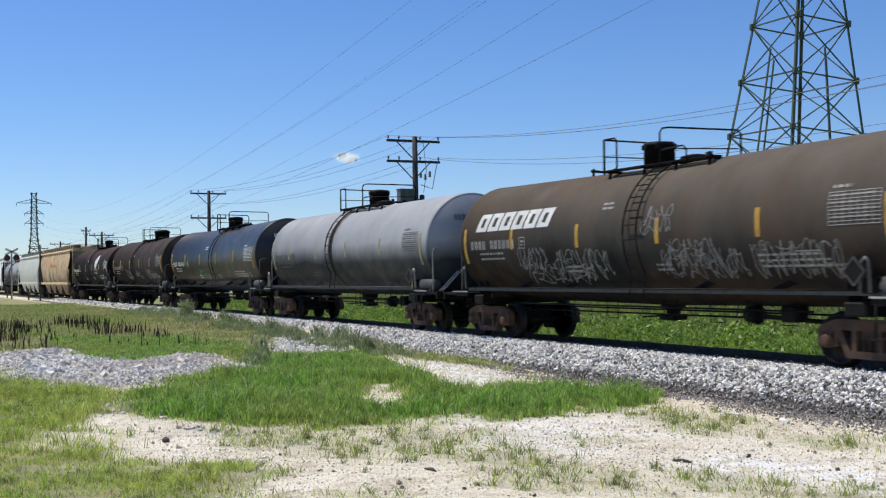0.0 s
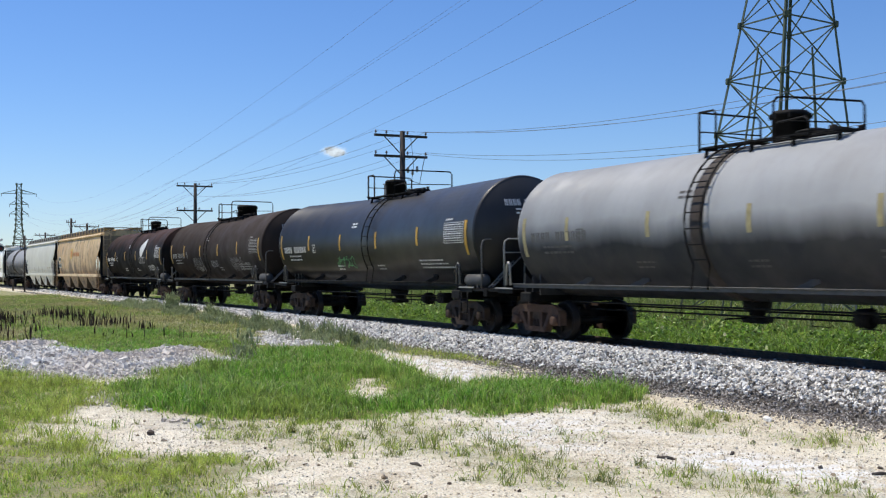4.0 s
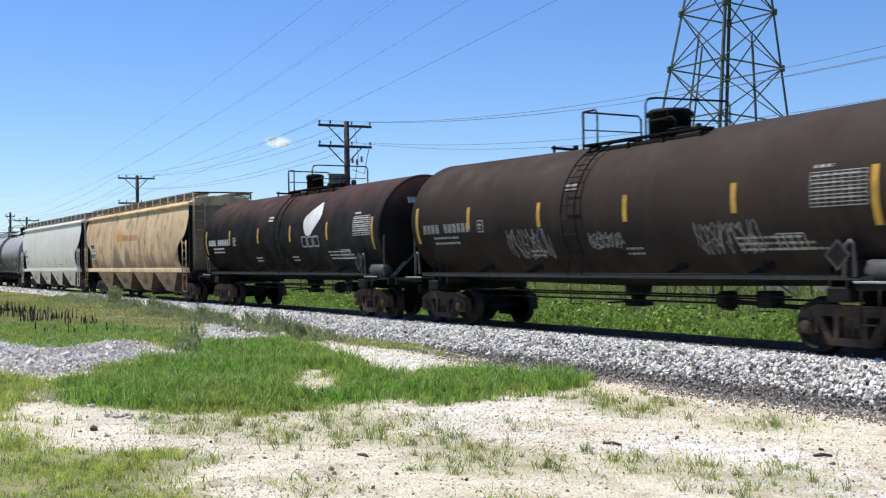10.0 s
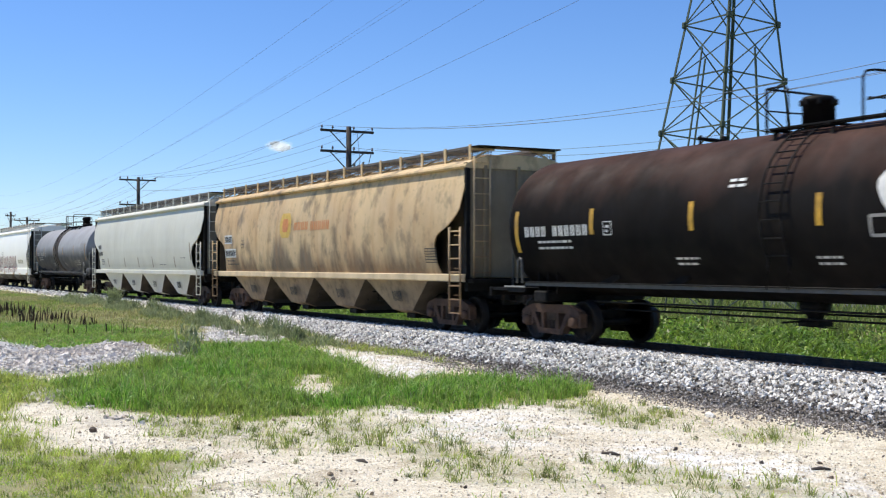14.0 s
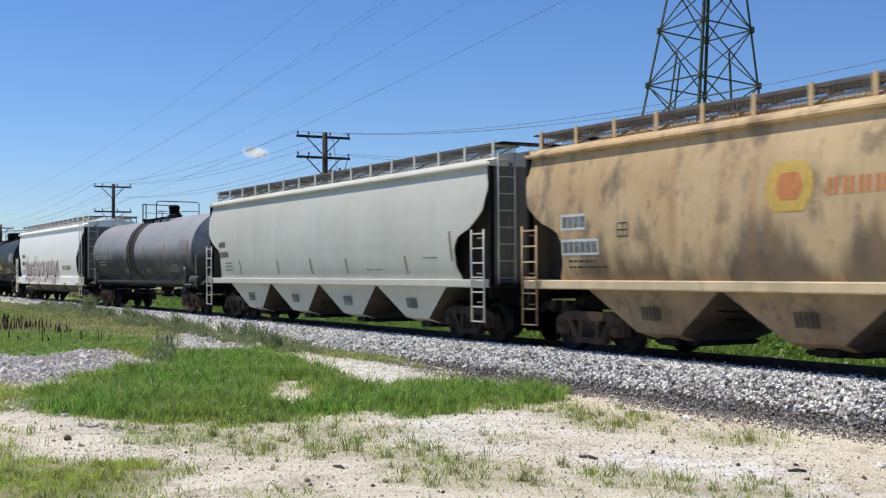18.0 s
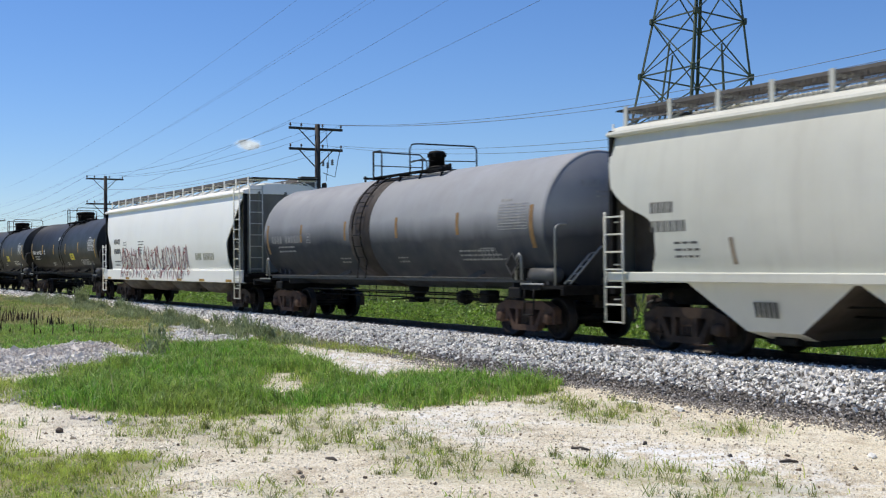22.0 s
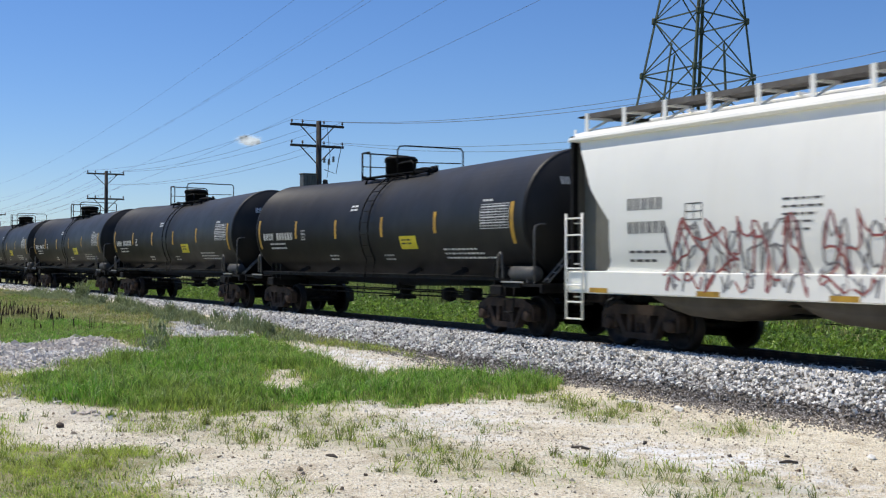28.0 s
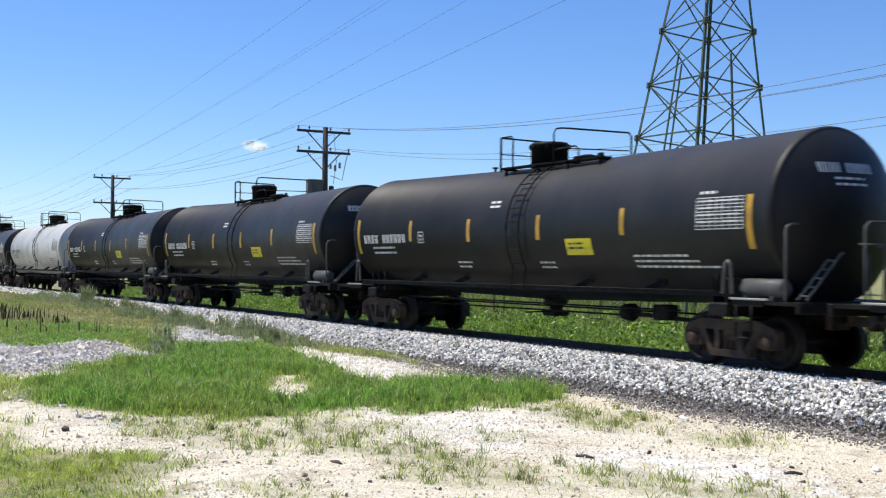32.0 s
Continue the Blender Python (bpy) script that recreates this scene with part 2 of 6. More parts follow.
def inside(outline, x, y, soft=0.5, seed=0.0, ragged=0.5):
    """1 inside the outline and 0 outside, with a ragged soft border."""
    p = np.array(outline, float)
    q = np.roll(p, -1, 0)
    best = np.full(np.shape(x), 1e9)
    odd = np.zeros(np.shape(x), bool)
    for (ax, ay), (bx, by) in zip(p, q):
        dx, dy = bx - ax, by - ay
        t = np.clip(((x - ax) * dx + (y - ay) * dy) / (dx * dx + dy * dy), 0, 1)
        best = np.minimum(best, np.hypot(x - ax - t * dx, y - ay - t * dy))
        odd ^= ((ay > y) != (by > y)) & (x < dx * (y - ay) / (dy if dy else 1e-9) + ax)
    d = np.where(odd, best, -best) + waves(x * 1.6, y * 1.6, seed) * ragged
    return step(-soft, soft, d)


LUSH = [(-20.5, 3.8), (-18.6, 4.1), (-17.1, 4.6), (-16.4, 5.4), (-16.0, 6.9), (-16.0, 8.2), (-15.8, 9.9), (-16.2, 11.6), (-17.4, 12.0), (-19.0, 12.0), (-20.2, 11.2), (-20.3, 9.9), (-22.2, 10.2), (-24.9, 11.1), (-29.3, 11.3), (-28.6, 9.4), (-25.9, 7.4), (-23.9, 5.3)]
BEHIND = [(-39.5, 5.0), (-37.5, 8.2), (-33.5, 9.4), (-29.6, 9.4), (-27.0, 8.2), (-30.2, 8.0), (-30.6, 7.0), (-29.2, 5.4), (-31.0, 5.0), (-34.2, 4.6)]
BARE = [(-20.5, 7.9), (-21.7, 9.0), (-20.9, 9.1), (-18.4, 8.0), (-17.4, 7.3), (-19.2, 7.6)]
CORNER = [(-27.1, 2.4), (-24.4, 2.9), (-22.8, 4.0), (-21.2, 4.1), (-20.4, 3.3), (-19.2, 2.5), (-17.6, 2.5), (-16.2, 2.1), (-15.4, 2.5), (-14.0, 2.8), (-13.3, 3.8), (-12.4, 4.0), (-11.9, 3.6), (-11.2, 3.4), (-10.6, 3.2), (-9.5, 2.6), (-9, -3), (-26, -3)]
STRIP = [(-16.4, 6.6), (-16.4, 8.0), (-13.5, 7.0), (-11.4, 7.1), (-10.1, 7.2), (-10.2, 6.5), (-11.6, 6.2), (-13.4, 6.0)]
FRINGE = [(-15.3, 4.2), (-16.6, 5.2), (-14.4, 5.9), (-13.6, 5.4), (-14.4, 4.7)]
TUFTS_A = [(-14.9, 10.8), (-15.4, 11.6), (-13.7, 11.0), (-12.8, 10.1), (-13.5, 10.0)]
TUFTS_B = [(-11.9, 11.1), (-11.7, 11.5), (-10.4, 10.6), (-10.7, 10.2)]
TUFTS_C = [(-10.6, 8.1), (-10.0, 8.4), (-9.2, 8.4), (-7.8, 8.4), (-8.3, 7.6), (-9.6, 7.7)]
VERGE = [(-62, 5), (-45.7, 12.6), (-34.1, 12.8), (-29.3, 13.4), (-22.2, 12.6), (-25, 11.8), (-27.6, 11.1), (-26, 8), (-31.4, 8), (-34.3, 3)]
FAR_LEFT = [(-900, -400), (-900, 12.0), (-60, 12.2), (-40, 11.5), (-34, 7.5), (-33, 4), (-24, 1.0), (-18, -2), (-18, -400)]
HEAP = [(-31.5, 2.4), (-33.9, 3.0), (-34.4, 4.5), (-31.2, 4.8), (-29.4, 5.1), (-30.8, 6.6), (-30.6, 7.7), (-27.8, 7.5), (-26.2, 7.8), (-25.2, 7.0), (-24.6, 5.7), (-23.8, 4.6), (-23.4, 3.6), (-24.2, 2.8), (-27.1, 2.4)]
CHALK = [(-27.9, 11.4), (-25.3, 11.1), (-23.1, 10.7), (-21.3, 10.0), (-20.3, 10.0), (-20.4, 11.2), (-21.6, 12.4), (-24.7, 12.4), (-27.6, 12.0)]
SPOIL = [(-36.1, 11.3), (-33.8, 12.2), (-30.2, 12.0), (-29.0, 9.7), (-31.7, 9.8)]
CHIPS = [(-20.8, 3.4), (-21.4, 4.0), (-19.0, 4.2), (-17.0, 4.6), (-16.1, 4.9), (-15.9, 4.4), (-16.7, 4.0), (-18.7, 3.4)]
CHALK_B = [(-11.6, 8.3), (-11.4, 9.5), (-10.0, 9.8), (-8.0, 9.3), (-7.4, 8.4), (-8.5, 8.1), (-10.0, 8.5)]
CHALK_C = [(-16.0, 8.2), (-15.6, 9.7), (-13.9, 10.0), (-12.5, 9.1), (-11.8, 7.6), (-13.0, 7.3)]


SPOTS = ((-15.6, 5.3, 1.1, 0.42), (-14.2, 5.4, 0.9, 0.35), (-12.0, 6.7, 0.8, 0.45), (-10.4, 6.9, 0.6, 0.4), (-9.6, 7.9, 0.7, 0.4), (-8.6, 8.1, 0.8, 0.42), (-14.3, 10.9, 0.8, 0.5), (-13.2, 10.4, 0.6, 0.45),
         (-11.2, 10.85, 0.6, 0.4), (-10.8, 4.3, 0.5, 0.35), (-12.8, 6.4, 0.7, 0.45), (-14.6, 7.2, 0.7, 0.4), (-12.8, 5.0, 0.4, 0.22), (-15.2, 4.6, 0.5, 0.4), (-9.2, 5.8, 0.5, 0.3), (-13.0, 8.6, 0.5, 0.18))


def spots_cover(x, y):
    """Loose tufts on the open soil."""
    g = np.zeros(np.shape(x))
    for i, (px, py, r, d) in enumerate(SPOTS):
        g = np.maximum(g, d * step(1.25, 0.2, np.hypot((x - px) / r / 1.5, (y - py) / r) + 0.55 * waves(x * 2.2, y * 2.2, 30 + i)))
    return g


def grass_cover(x, y):
    g = np.maximum.reduce([spots_cover(x, y),
        inside(LUSH, x, y, 0.5, 1, 0.75), inside(BEHIND, x, y, 0.5, 20, 0.5), inside(CORNER, x, y, 0.6, 2, 0.7) * 0.9, inside(STRIP, x, y, 0.6, 3, 1.1) * 0.4, inside(FRINGE, x, y, 0.5, 21, 0.8) * 0.4,
        inside(TUFTS_A, x, y, 0.5, 4, 0.6) * 0.4, inside(TUFTS_B, x, y, 0.4, 5, 0.4) * 0.35, inside(TUFTS_C, x, y, 0.5, 6, 0.6) * 0.35,
        # Last two terms: unseen turf, added to cut light bounced onto car ends.
        inside(VERGE, x, y, 0.6, 7, 0.5) * 0.9, inside(FAR_LEFT, x, y, 1.0, 8, 0.8) * 0.92, step(TRACK + 1.9, TRACK + 2.8, y), step(-5, -1, x) * 0.8, step(-3.5, -7, y) * 0.8])
    for hole, seed in ((BARE, 9), (HEAP, 10), (CHALK, 11), (SPOIL, 12)):
        g = g * (1 - 0.93 * inside(hole, x, y, 0.35, seed, 0.4))
    return g


def stone_cover(x, y):
    return np.maximum.reduce([inside(HEAP, x, y, 0.4, 10, 0.4), inside(SPOIL, x, y, 0.4, 12, 0.5) * 0.9, inside(CHIPS, x, y, 0.3, 13, 0.4) * 0.36])


def chalk_cover(x, y):
    return np.maximum.reduce([inside(CHALK, x, y, 0.4, 11, 0.4), inside(CHALK_B, x, y, 0.7, 14, 0.9), inside(CHALK_C, x, y, 0.9, 15, 1.2) * 0.7])


def ground_height(x, y):
    z = np.interp(x, [-60, -50, -36, -25, -17], [-0.12, -0.12, -0.28, -0.46, -0.55])
    z = np.where(y > TRACK, -0.5, z)
    near = np.exp(-((np.hypot(x + 25, y - 8)) / 45) ** 2)
    z = z + near * (0.035 * waves(x * 0.7, y * 0.7, 3) + 0.02 * waves(x * 2.3, y * 2.3, 5))
    return z + 0.07 * inside(HEAP, x, y, 0.9, 10, 0.3) + 0.05 * inside(CHALK, x, y, 0.6, 11, 0.3)


def grid_mesh(name, xs, ys, height):
    gx, gy = np.meshgrid(xs, ys, indexing="ij")
    gz = height(gx, gy)
    co = np.stack([gx, gy, gz], -1).reshape(-1, 3)
    a, b = len(xs), len(ys)
    i = (np.arange(a - 1)[:, None] * b + np.arange(b - 1)[None, :]).ravel()
    faces = np.stack([i, i + b, i + b + 1, i + 1], -1)
    me = bpy.data.meshes.new(name)
    me.from_pydata(co.tolist(), [], faces.tolist())
    me.polygons.foreach_set("use_smooth", np.ones(len(faces), bool))
    return me, co


def cover_attribute(me, name, values):
    me.attributes.new(name, "FLOAT", "POINT").data.foreach_set("value", np.asarray(values, np.float32))


def ground_material():
    m = bpy.data.materials.new("pale_limestone_soil_and_turf")
    m.use_nodes = True
    t = m.node_tree
    n, link = t.nodes, t.links.new
    bsdf = n["Principled BSDF"]
    tc = n.new("ShaderNodeTexCoord")

    def noise_at(sc, detail=5.0):
        k = n.new("ShaderNodeTexNoise")
        k.inputs["Scale"].default_value, k.inputs["Detail"].default_value = sc, detail
        link(tc.outputs["Object"], k.inputs["Vector"])
        return k.outputs["Fac"]

    def ramp(src, lo, hi):
        r = n.new("ShaderNodeMapRange")
        r.inputs["From Min"].default_value, r.inputs["From Max"].default_value = lo, hi
        link(src, r.inputs["Value"])
        return r.outputs[0]

    def mixed(fac, a, b):
        mx = n.new("ShaderNodeMix")
        mx.data_type = "RGBA"
        link(fac, mx.inputs[0])
        for sock, v in ((mx.inputs[6], a), (mx.inputs[7], b)):
            if isinstance(v, tuple):
                sock.default_value = (*v, 1)
            else:
                link(v, sock)
        return mx.outputs[2]

    def attr(name):
        k = n.new("ShaderNodeAttribute")
        k.attribute_name = name
        return k.outputs["Fac"]

    soil = mixed(ramp(noise_at(0.45), 0.35, 0.65), (0.68, 0.565, 0.38), (0.94, 0.85, 0.66))
    soil = mixed(ramp(noise_at(14.0), 0.42, 0.68), soil, (0.95, 0.885, 0.71))
    soil = mixed(ramp(noise_at(2.4, 7.0), 0.53, 0.68), soil, (0.58, 0.48, 0.325))
    soil = mixed(ramp(noise_at(38.0, 3.0), 0.57, 0.65), soil, (0.32, 0.26, 0.18))
    soil = mixed(ramp(noise_at(52.0, 2.0), 0.56, 0.66), soil, (0.97, 0.93, 0.84))
    soil = mixed(attr("stone"), soil, mixed(ramp(noise_at(25.0), 0.35, 0.6), (0.24, 0.22, 0.195), (0.5, 0.475, 0.435)))
    broken = n.new("ShaderNodeMath")
    broken.operation = "MULTIPLY"
    link(attr("chalk"), broken.inputs[0])
    link(ramp(noise_at(3.4, 6.0), 0.38, 0.56), broken.inputs[1])
    soil = mixed(broken.outputs[0], soil, mixed(ramp(noise_at(9.0), 0.35, 0.6), (0.9, 0.87, 0.8), (0.97, 0.96, 0.93)))
    turf = mixed(ramp(noise_at(1.6), 0.35, 0.65), (0.1, 0.17, 0.035), (0.32, 0.32, 0.1))
    turf = mixed(ramp(noise_at(22.0), 0.4, 0.65), turf, (0.33, 0.27, 0.14))
    link(mixed(attr("grass"), soil, turf), bsdf.inputs["Base Color"])
    bsdf.inputs["Roughness"].default_value = 0.95
    b = n.new("ShaderNodeBump")
    b.inputs["Strength"].default_value, b.inputs["Distance"].default_value = 1.0, 0.05
    link(noise_at(30.0, 6.0), b.inputs["Height"])
    link(b.outputs[0], bsdf.inputs["Normal"])
    return m


def far_steps(a, b, fine, reach):
    inner = np.arange(a, b + fine / 2, fine)
    out = np.array([3, 8, 16, 30, 55, 100, 180, 320, 600, 1100, reach])
    return np.concatenate([(a - out)[::-1], inner, b + out])


def build_ground():
    xs, ys = far_steps(-62, -5, 0.22, 2400), far_steps(-1, 30, 0.22, 2400)
    me, co = grid_mesh("ground", xs, ys, ground_height)
    x, y = co[:, 0], co[:, 1]
    cover_attribute(me, "grass", grass_cover(x, y))
    cover_attribute(me, "stone", stone_cover(x, y))
    cover_attribute(me, "chalk", chalk_cover(x, y))
    me.materials.append(ground_material())
    ob = new("ground", me)
    tagged(ob, "pale limestone soil with patches of green grass beside a railway", "ground", kind="structure")


def ballast_height(y):
    d = np.abs(y - TRACK)
    return np.interp(d, [0, 0.62, 0.84, 1.7, 2.85, 3.1], [-0.19, -0.19, -0.045, -0.07, -0.6, -0.85])


def island_material(name, colours, rough=0.9, spread=0.0, gloss=0.0, trans=0.0, patch=None, patch_scale=0.55):
    """Each loose piece takes its own colour from a ramp."""
    m = bpy.data.materials.new(name)
    m.use_nodes = True
    n, link = m.node_tree.nodes, m.node_tree.links.new
    geo, rampn = n.new("ShaderNodeNewGeometry"), n.new("ShaderNodeValToRGB")
    els = rampn.color_ramp.elements
    for i, c in enumerate(colours):
        e = els[i] if i < 2 else els.new(0.5)
        e.position, e.color = i / (len(colours) - 1), (*c, 1)
    for i, c in enumerate(colours):
        els[i].position, els[i].color = i / (len(colours) - 1), (*c, 1)
    link(geo.outputs["Random Per Island"], rampn.inputs[0])
    tc, nz, mx = n.new("ShaderNodeTexCoord"), n.new("ShaderNodeTexNoise"), n.new("ShaderNodeMix")
    link(tc.outputs["Object"], nz.inputs["Vector"])
    nz.inputs["Scale"].default_value, nz.inputs["Detail"].default_value = 6.5, 4.0
    value = n.new("ShaderNodeMapRange")
    link(nz.outputs["Fac"], value.inputs["Value"])
    for key, v in zip(("From Min", "From Max", "To Min", "To Max"), (0.34, 0.62, 1 - spread * 2.2, 1 + spread * 0.6)):
        value.inputs[key].default_value = v
    mx.data_type, mx.blend_type, mx.clamp_result = "RGBA", "MULTIPLY", False
    mx.inputs[0].default_value = 1.0
    link(rampn.outputs[0], mx.inputs[6])
    link(value.outputs[0], mx.inputs[7])
    bsdf = n["Principled BSDF"]
    if patch:
        pn, pr, pm = n.new("ShaderNodeTexNoise"), n.new("ShaderNodeMapRange"), n.new("ShaderNodeMix")
        pn.inputs["Scale"].default_value, pn.inputs["Detail"].default_value = patch_scale, 5.0
        link(tc.outputs["Object"], pn.inputs["Vector"])
        link(pn.outputs["Fac"], pr.inputs["Value"])
        pr.inputs["From Min"].default_value, pr.inputs["From Max"].default_value, pr.inputs["To Max"].default_value = 0.44, 0.62, 0.75
        pm.data_type = "RGBA"
        link(pr.outputs[0], pm.inputs[0])
        link(rampn.outputs[0], pm.inputs[6])
        pm.inputs[7].default_value = (*patch, 1)
        link(pm.outputs[2], mx.inputs[6])
    link(mx.outputs[2], bsdf.inputs["Base Color"])
    bsdf.inputs["Roughness"].default_value = rough
    if trans:
        tr, add = n.new("ShaderNodeBsdfTranslucent"), n.new("ShaderNodeMixShader")
        link(mx.outputs[2], tr.inputs[0])
        add.inputs[0].default_value = trans
        link(bsdf.outputs[0], add.inputs[1])
        link(tr.outputs[0], add.inputs[2])
        link(add.outputs[0], n["Material Output"].inputs[0])
    return m


def loose_mesh(name, verts, faces, material, label, category):
    me = bpy.data.meshes.new(name)
    me.from_pydata(verts.reshape(-1, 3).tolist(), [], faces)
    me.materials.append(material)
    return tagged(new(name, me), label, category, kind="stuff")


def stones(name, p, size, material, label, category="gravel", seed=1):
    """Angular stones with their middles at p."""
    rng = np.random.default_rng(seed)
    k = len(p)
    cube = np.array([(i, j, l) for i in (-1, 1) for j in (-1, 1) for l in (-1, 1)], float)
    v = cube[None] * (0.62 + 0.5 * rng.random((k, 8, 3)))
    v *= (np.stack([rng.uniform(0.7, 1.3, k), rng.uniform(0.6, 1.0, k), rng.uniform(0.45, 0.85, k)], -1) * size[:, None])[:, None, :] * 0.5
    q = rng.normal(size=(k, 4))
    q /= np.linalg.norm(q, axis=1)[:, None]
    w, x, y, z = q.T
    rot = np.stack([1 - 2 * (y * y + z * z), 2 * (x * y - z * w), 2 * (x * z + y * w), 2 * (x * y + z * w), 1 - 2 * (x * x + z * z), 2 * (y * z - x * w),
                    2 * (x * z - y * w), 2 * (y * z + x * w), 1 - 2 * (x * x + y * y)], -1).reshape(k, 3, 3)
    v = np.einsum("kij,kvj->kvi", rot, v) + p[:, None, :]
    quads = np.array([(0, 1, 3, 2), (4, 6, 7, 5), (0, 4, 5, 1), (2, 3, 7, 6), (0, 2, 6, 4), (1, 5, 7, 3)])
    f = (np.arange(k)[:, None, None] * 8 + quads[None]).reshape(-1, 4).tolist()
    return loose_mesh(name, v, f, material, label, category)


M_BALLAST = island_material("crushed_limestone_ballast", [(0.16, 0.145, 0.125), (0.66, 0.625, 0.57), (0.92, 0.89, 0.83), (0.97, 0.945, 0.89), (0.8, 0.765, 0.7), (0.36, 0.33, 0.29)], 0.9)
M_FINES = island_material("dirty_ballast_fines", [(0.08, 0.065, 0.052), (0.2, 0.172, 0.145), (0.32, 0.285, 0.245), (0.6, 0.565, 0.52), (0.14, 0.115, 0.093)], 0.9)
M_HEAP = island_material("grey_crushed_stone", [(0.24, 0.215, 0.18), (0.82, 0.775, 0.69), (0.97, 0.935, 0.86), (0.92, 0.875, 0.79), (0.5, 0.45, 0.385)], 0.9, patch=(0.6, 0.52, 0.44), patch_scale=0.25)
M_CLOD = island_material("pale_limestone_chips", [(0.26, 0.2, 0.13), (0.8, 0.7, 0.52), (0.96, 0.9, 0.76), (0.88, 0.79, 0.61), (0.94, 0.86, 0.69)], 0.95)
M_DEBRIS = island_material("dark_clods_and_wood", [(0.07, 0.055, 0.042), (0.16, 0.12, 0.085), (0.3, 0.25, 0.19), (0.1, 0.09, 0.08)], 0.9)
M_DARK_ROCK = surface("dark_brown_rock", (0.11, 0.085, 0.065), 0.9, 0, 0.35, 9.0, bump=0.5)
M_PALE_ROCK = surface("white_limestone", (0.9, 0.88, 0.82), 0.9, 0, 0.12, 9.0, dirt=(0.5, 0.44, 0.34), amount=0.4, bump=0.5)
# Bed colour is kept dark as the shade in the gaps between stones.
M_BED_SHADE = surface("ballast_bed", (0.1, 0.09, 0.08), 0.95, 0, 0.3, 12.0, dirt=(0.05, 0.045, 0.04), amount=0.6, bump=0.8, grain=50.0)


def build_track():
    xs = np.concatenate([np.arange(-700, -70, 10.0), np.arange(-70, -4, 0.5), np.arange(0, 60, 10.0)])
    ys = TRACK + np.array([-3.1, -2.85, -2.4, -1.95, -1.7, -1.2, -0.84, -0.62, 0, 0.62, 0.84, 1.2, 1.7, 2.4, 3.1])
    me, co = grid_mesh("ballast", xs, ys, lambda x, y: ballast_height(y) - 0.02 + 0.02 * waves(x * 1.3, y * 2, 4))
    me.materials.append(M_BED_SHADE)
    tagged(new("ballast", me), "raised bed of grey crushed limestone ballast under the track", "ballast", kind="structure")

    rng = np.random.default_rng(5)
    bands = ((-20, -6, 10500, 0.053), (-34, -20, 9000, 0.057), (-62, -34, 8600, 0.076), (-110, -62, 3400, 0.13))
    pts, size, low, small = [], [], [], []
    for a, b, k, s in bands:
        x, y = rng.uniform(a, b, k), TRACK - np.sqrt(rng.uniform(2.1 ** 2, 3.15 ** 2, k))
        low.append(np.stack([x, y, ballast_height(y) + s * 0.6 * rng.uniform(-0.1, 0.35, k)], -1))
        small.append(s * 0.62 * rng.uniform(0.6, 1.35, k))
        m = k // 2
        x = rng.uniform(a, b, m)
        y = TRACK - 2.75 - np.abs(rng.normal(0, 0.32, m)) * (1 + 0.5 * waves(x * 0.7, x * 0.3, 9))
        low.append(np.stack([x, y, np.maximum(ballast_height(y), ground_height(x, y)) + 0.008], -1))
        small.append(s * 0.55 * rng.uniform(0.4, 1.3, m))
        x, y = rng.uniform(a, b, k), TRACK - rng.uniform(0.8, 1.0, k) - 1.5 * rng.random(k) ** 1.15
        pts.append(np.stack([x, y, ballast_height(y) + s * rng.uniform(-0.4, 0.6, k)], -1))
        size.append(s * rng.uniform(0.6, 1.35, k))
        x, y = rng.uniform(a, b, k // 3), TRACK + rng.uniform(-0.66, 0.66, k // 3)
        pts.append(np.stack([x, y, ballast_height(y) + s * rng.uniform(-0.2, 0.3, k // 3)], -1))
        size.append(s * rng.uniform(0.6, 1.2, k // 3))
    stones("ballast_stones", np.concatenate(pts), np.concatenate(size), M_BALLAST, "angular white and grey ballast stones on the track bed", "ballast stones", 6)
    stones("ballast_fines", np.concatenate(low), np.concatenate(small), M_FINES, "dark dirty fine ballast along the foot of the track bed", "ballast stones", 16)

    # stone heap and chips beside the track
    def scatter(cover, x0, x1, y0, y1, k, s, seed, least=0.3):
        r = np.random.default_rng(seed)
        x, y = r.uniform(x0, x1, k), r.uniform(y0, y1, k)
        keep = r.random(k) < np.where(cover(x, y) > least, cover(x, y), 0)
        x, y = x[keep], y[keep]
        sz = s * r.uniform(0.5, 1.5, len(x)) ** 1.3 * np.where(r.random(len(x)) < 0.02, 2.2, 1.0)
        return np.stack([x, y, ground_height(x, y) + sz * 0.15], -1), sz

    p, z = scatter(stone_cover, -39, -15, 1.5, 13, 66000, 0.05, 7)
    stones("gravel_heap", p, z, M_HEAP, "low heap of grey and white crushed stone in the grass", "gravel", 8)
    open_soil = lambda x, y: np.where((y < TRACK - 2.6), 1 - grass_cover(x, y), 0) * (0.35 + 0.65 * np.maximum(chalk_cover(x, y), step(-0.1, 0.6, waves(x * 0.5, y * 0.9, 6))))
    p, z = scatter(open_soil, -30, -6, 1.5, 13, 95000, 0.0155, 9, 0.12)
    stones("limestone_chips", p, z, M_CLOD, "scattered pale limestone chips on bare soil", "stone chips", seed=10)

    r = np.random.default_rng(77)
    x, y = r.uniform(-20, -7, 130), r.uniform(3.5, 12.4, 130)
    keep = grass_cover(x, y) < 0.25
    x, y = x[keep], y[keep]
    sz = r.uniform(0.015, 0.05, len(x)) * np.where(r.random(len(x)) < 0.06, 1.7, 1.0)
    stones("dark_clods", np.stack([x, y, ground_height(x, y) + sz * 0.12], -1), sz, M_DEBRIS, "dark clods and bits of wood lying on the soil", "clods", 78)

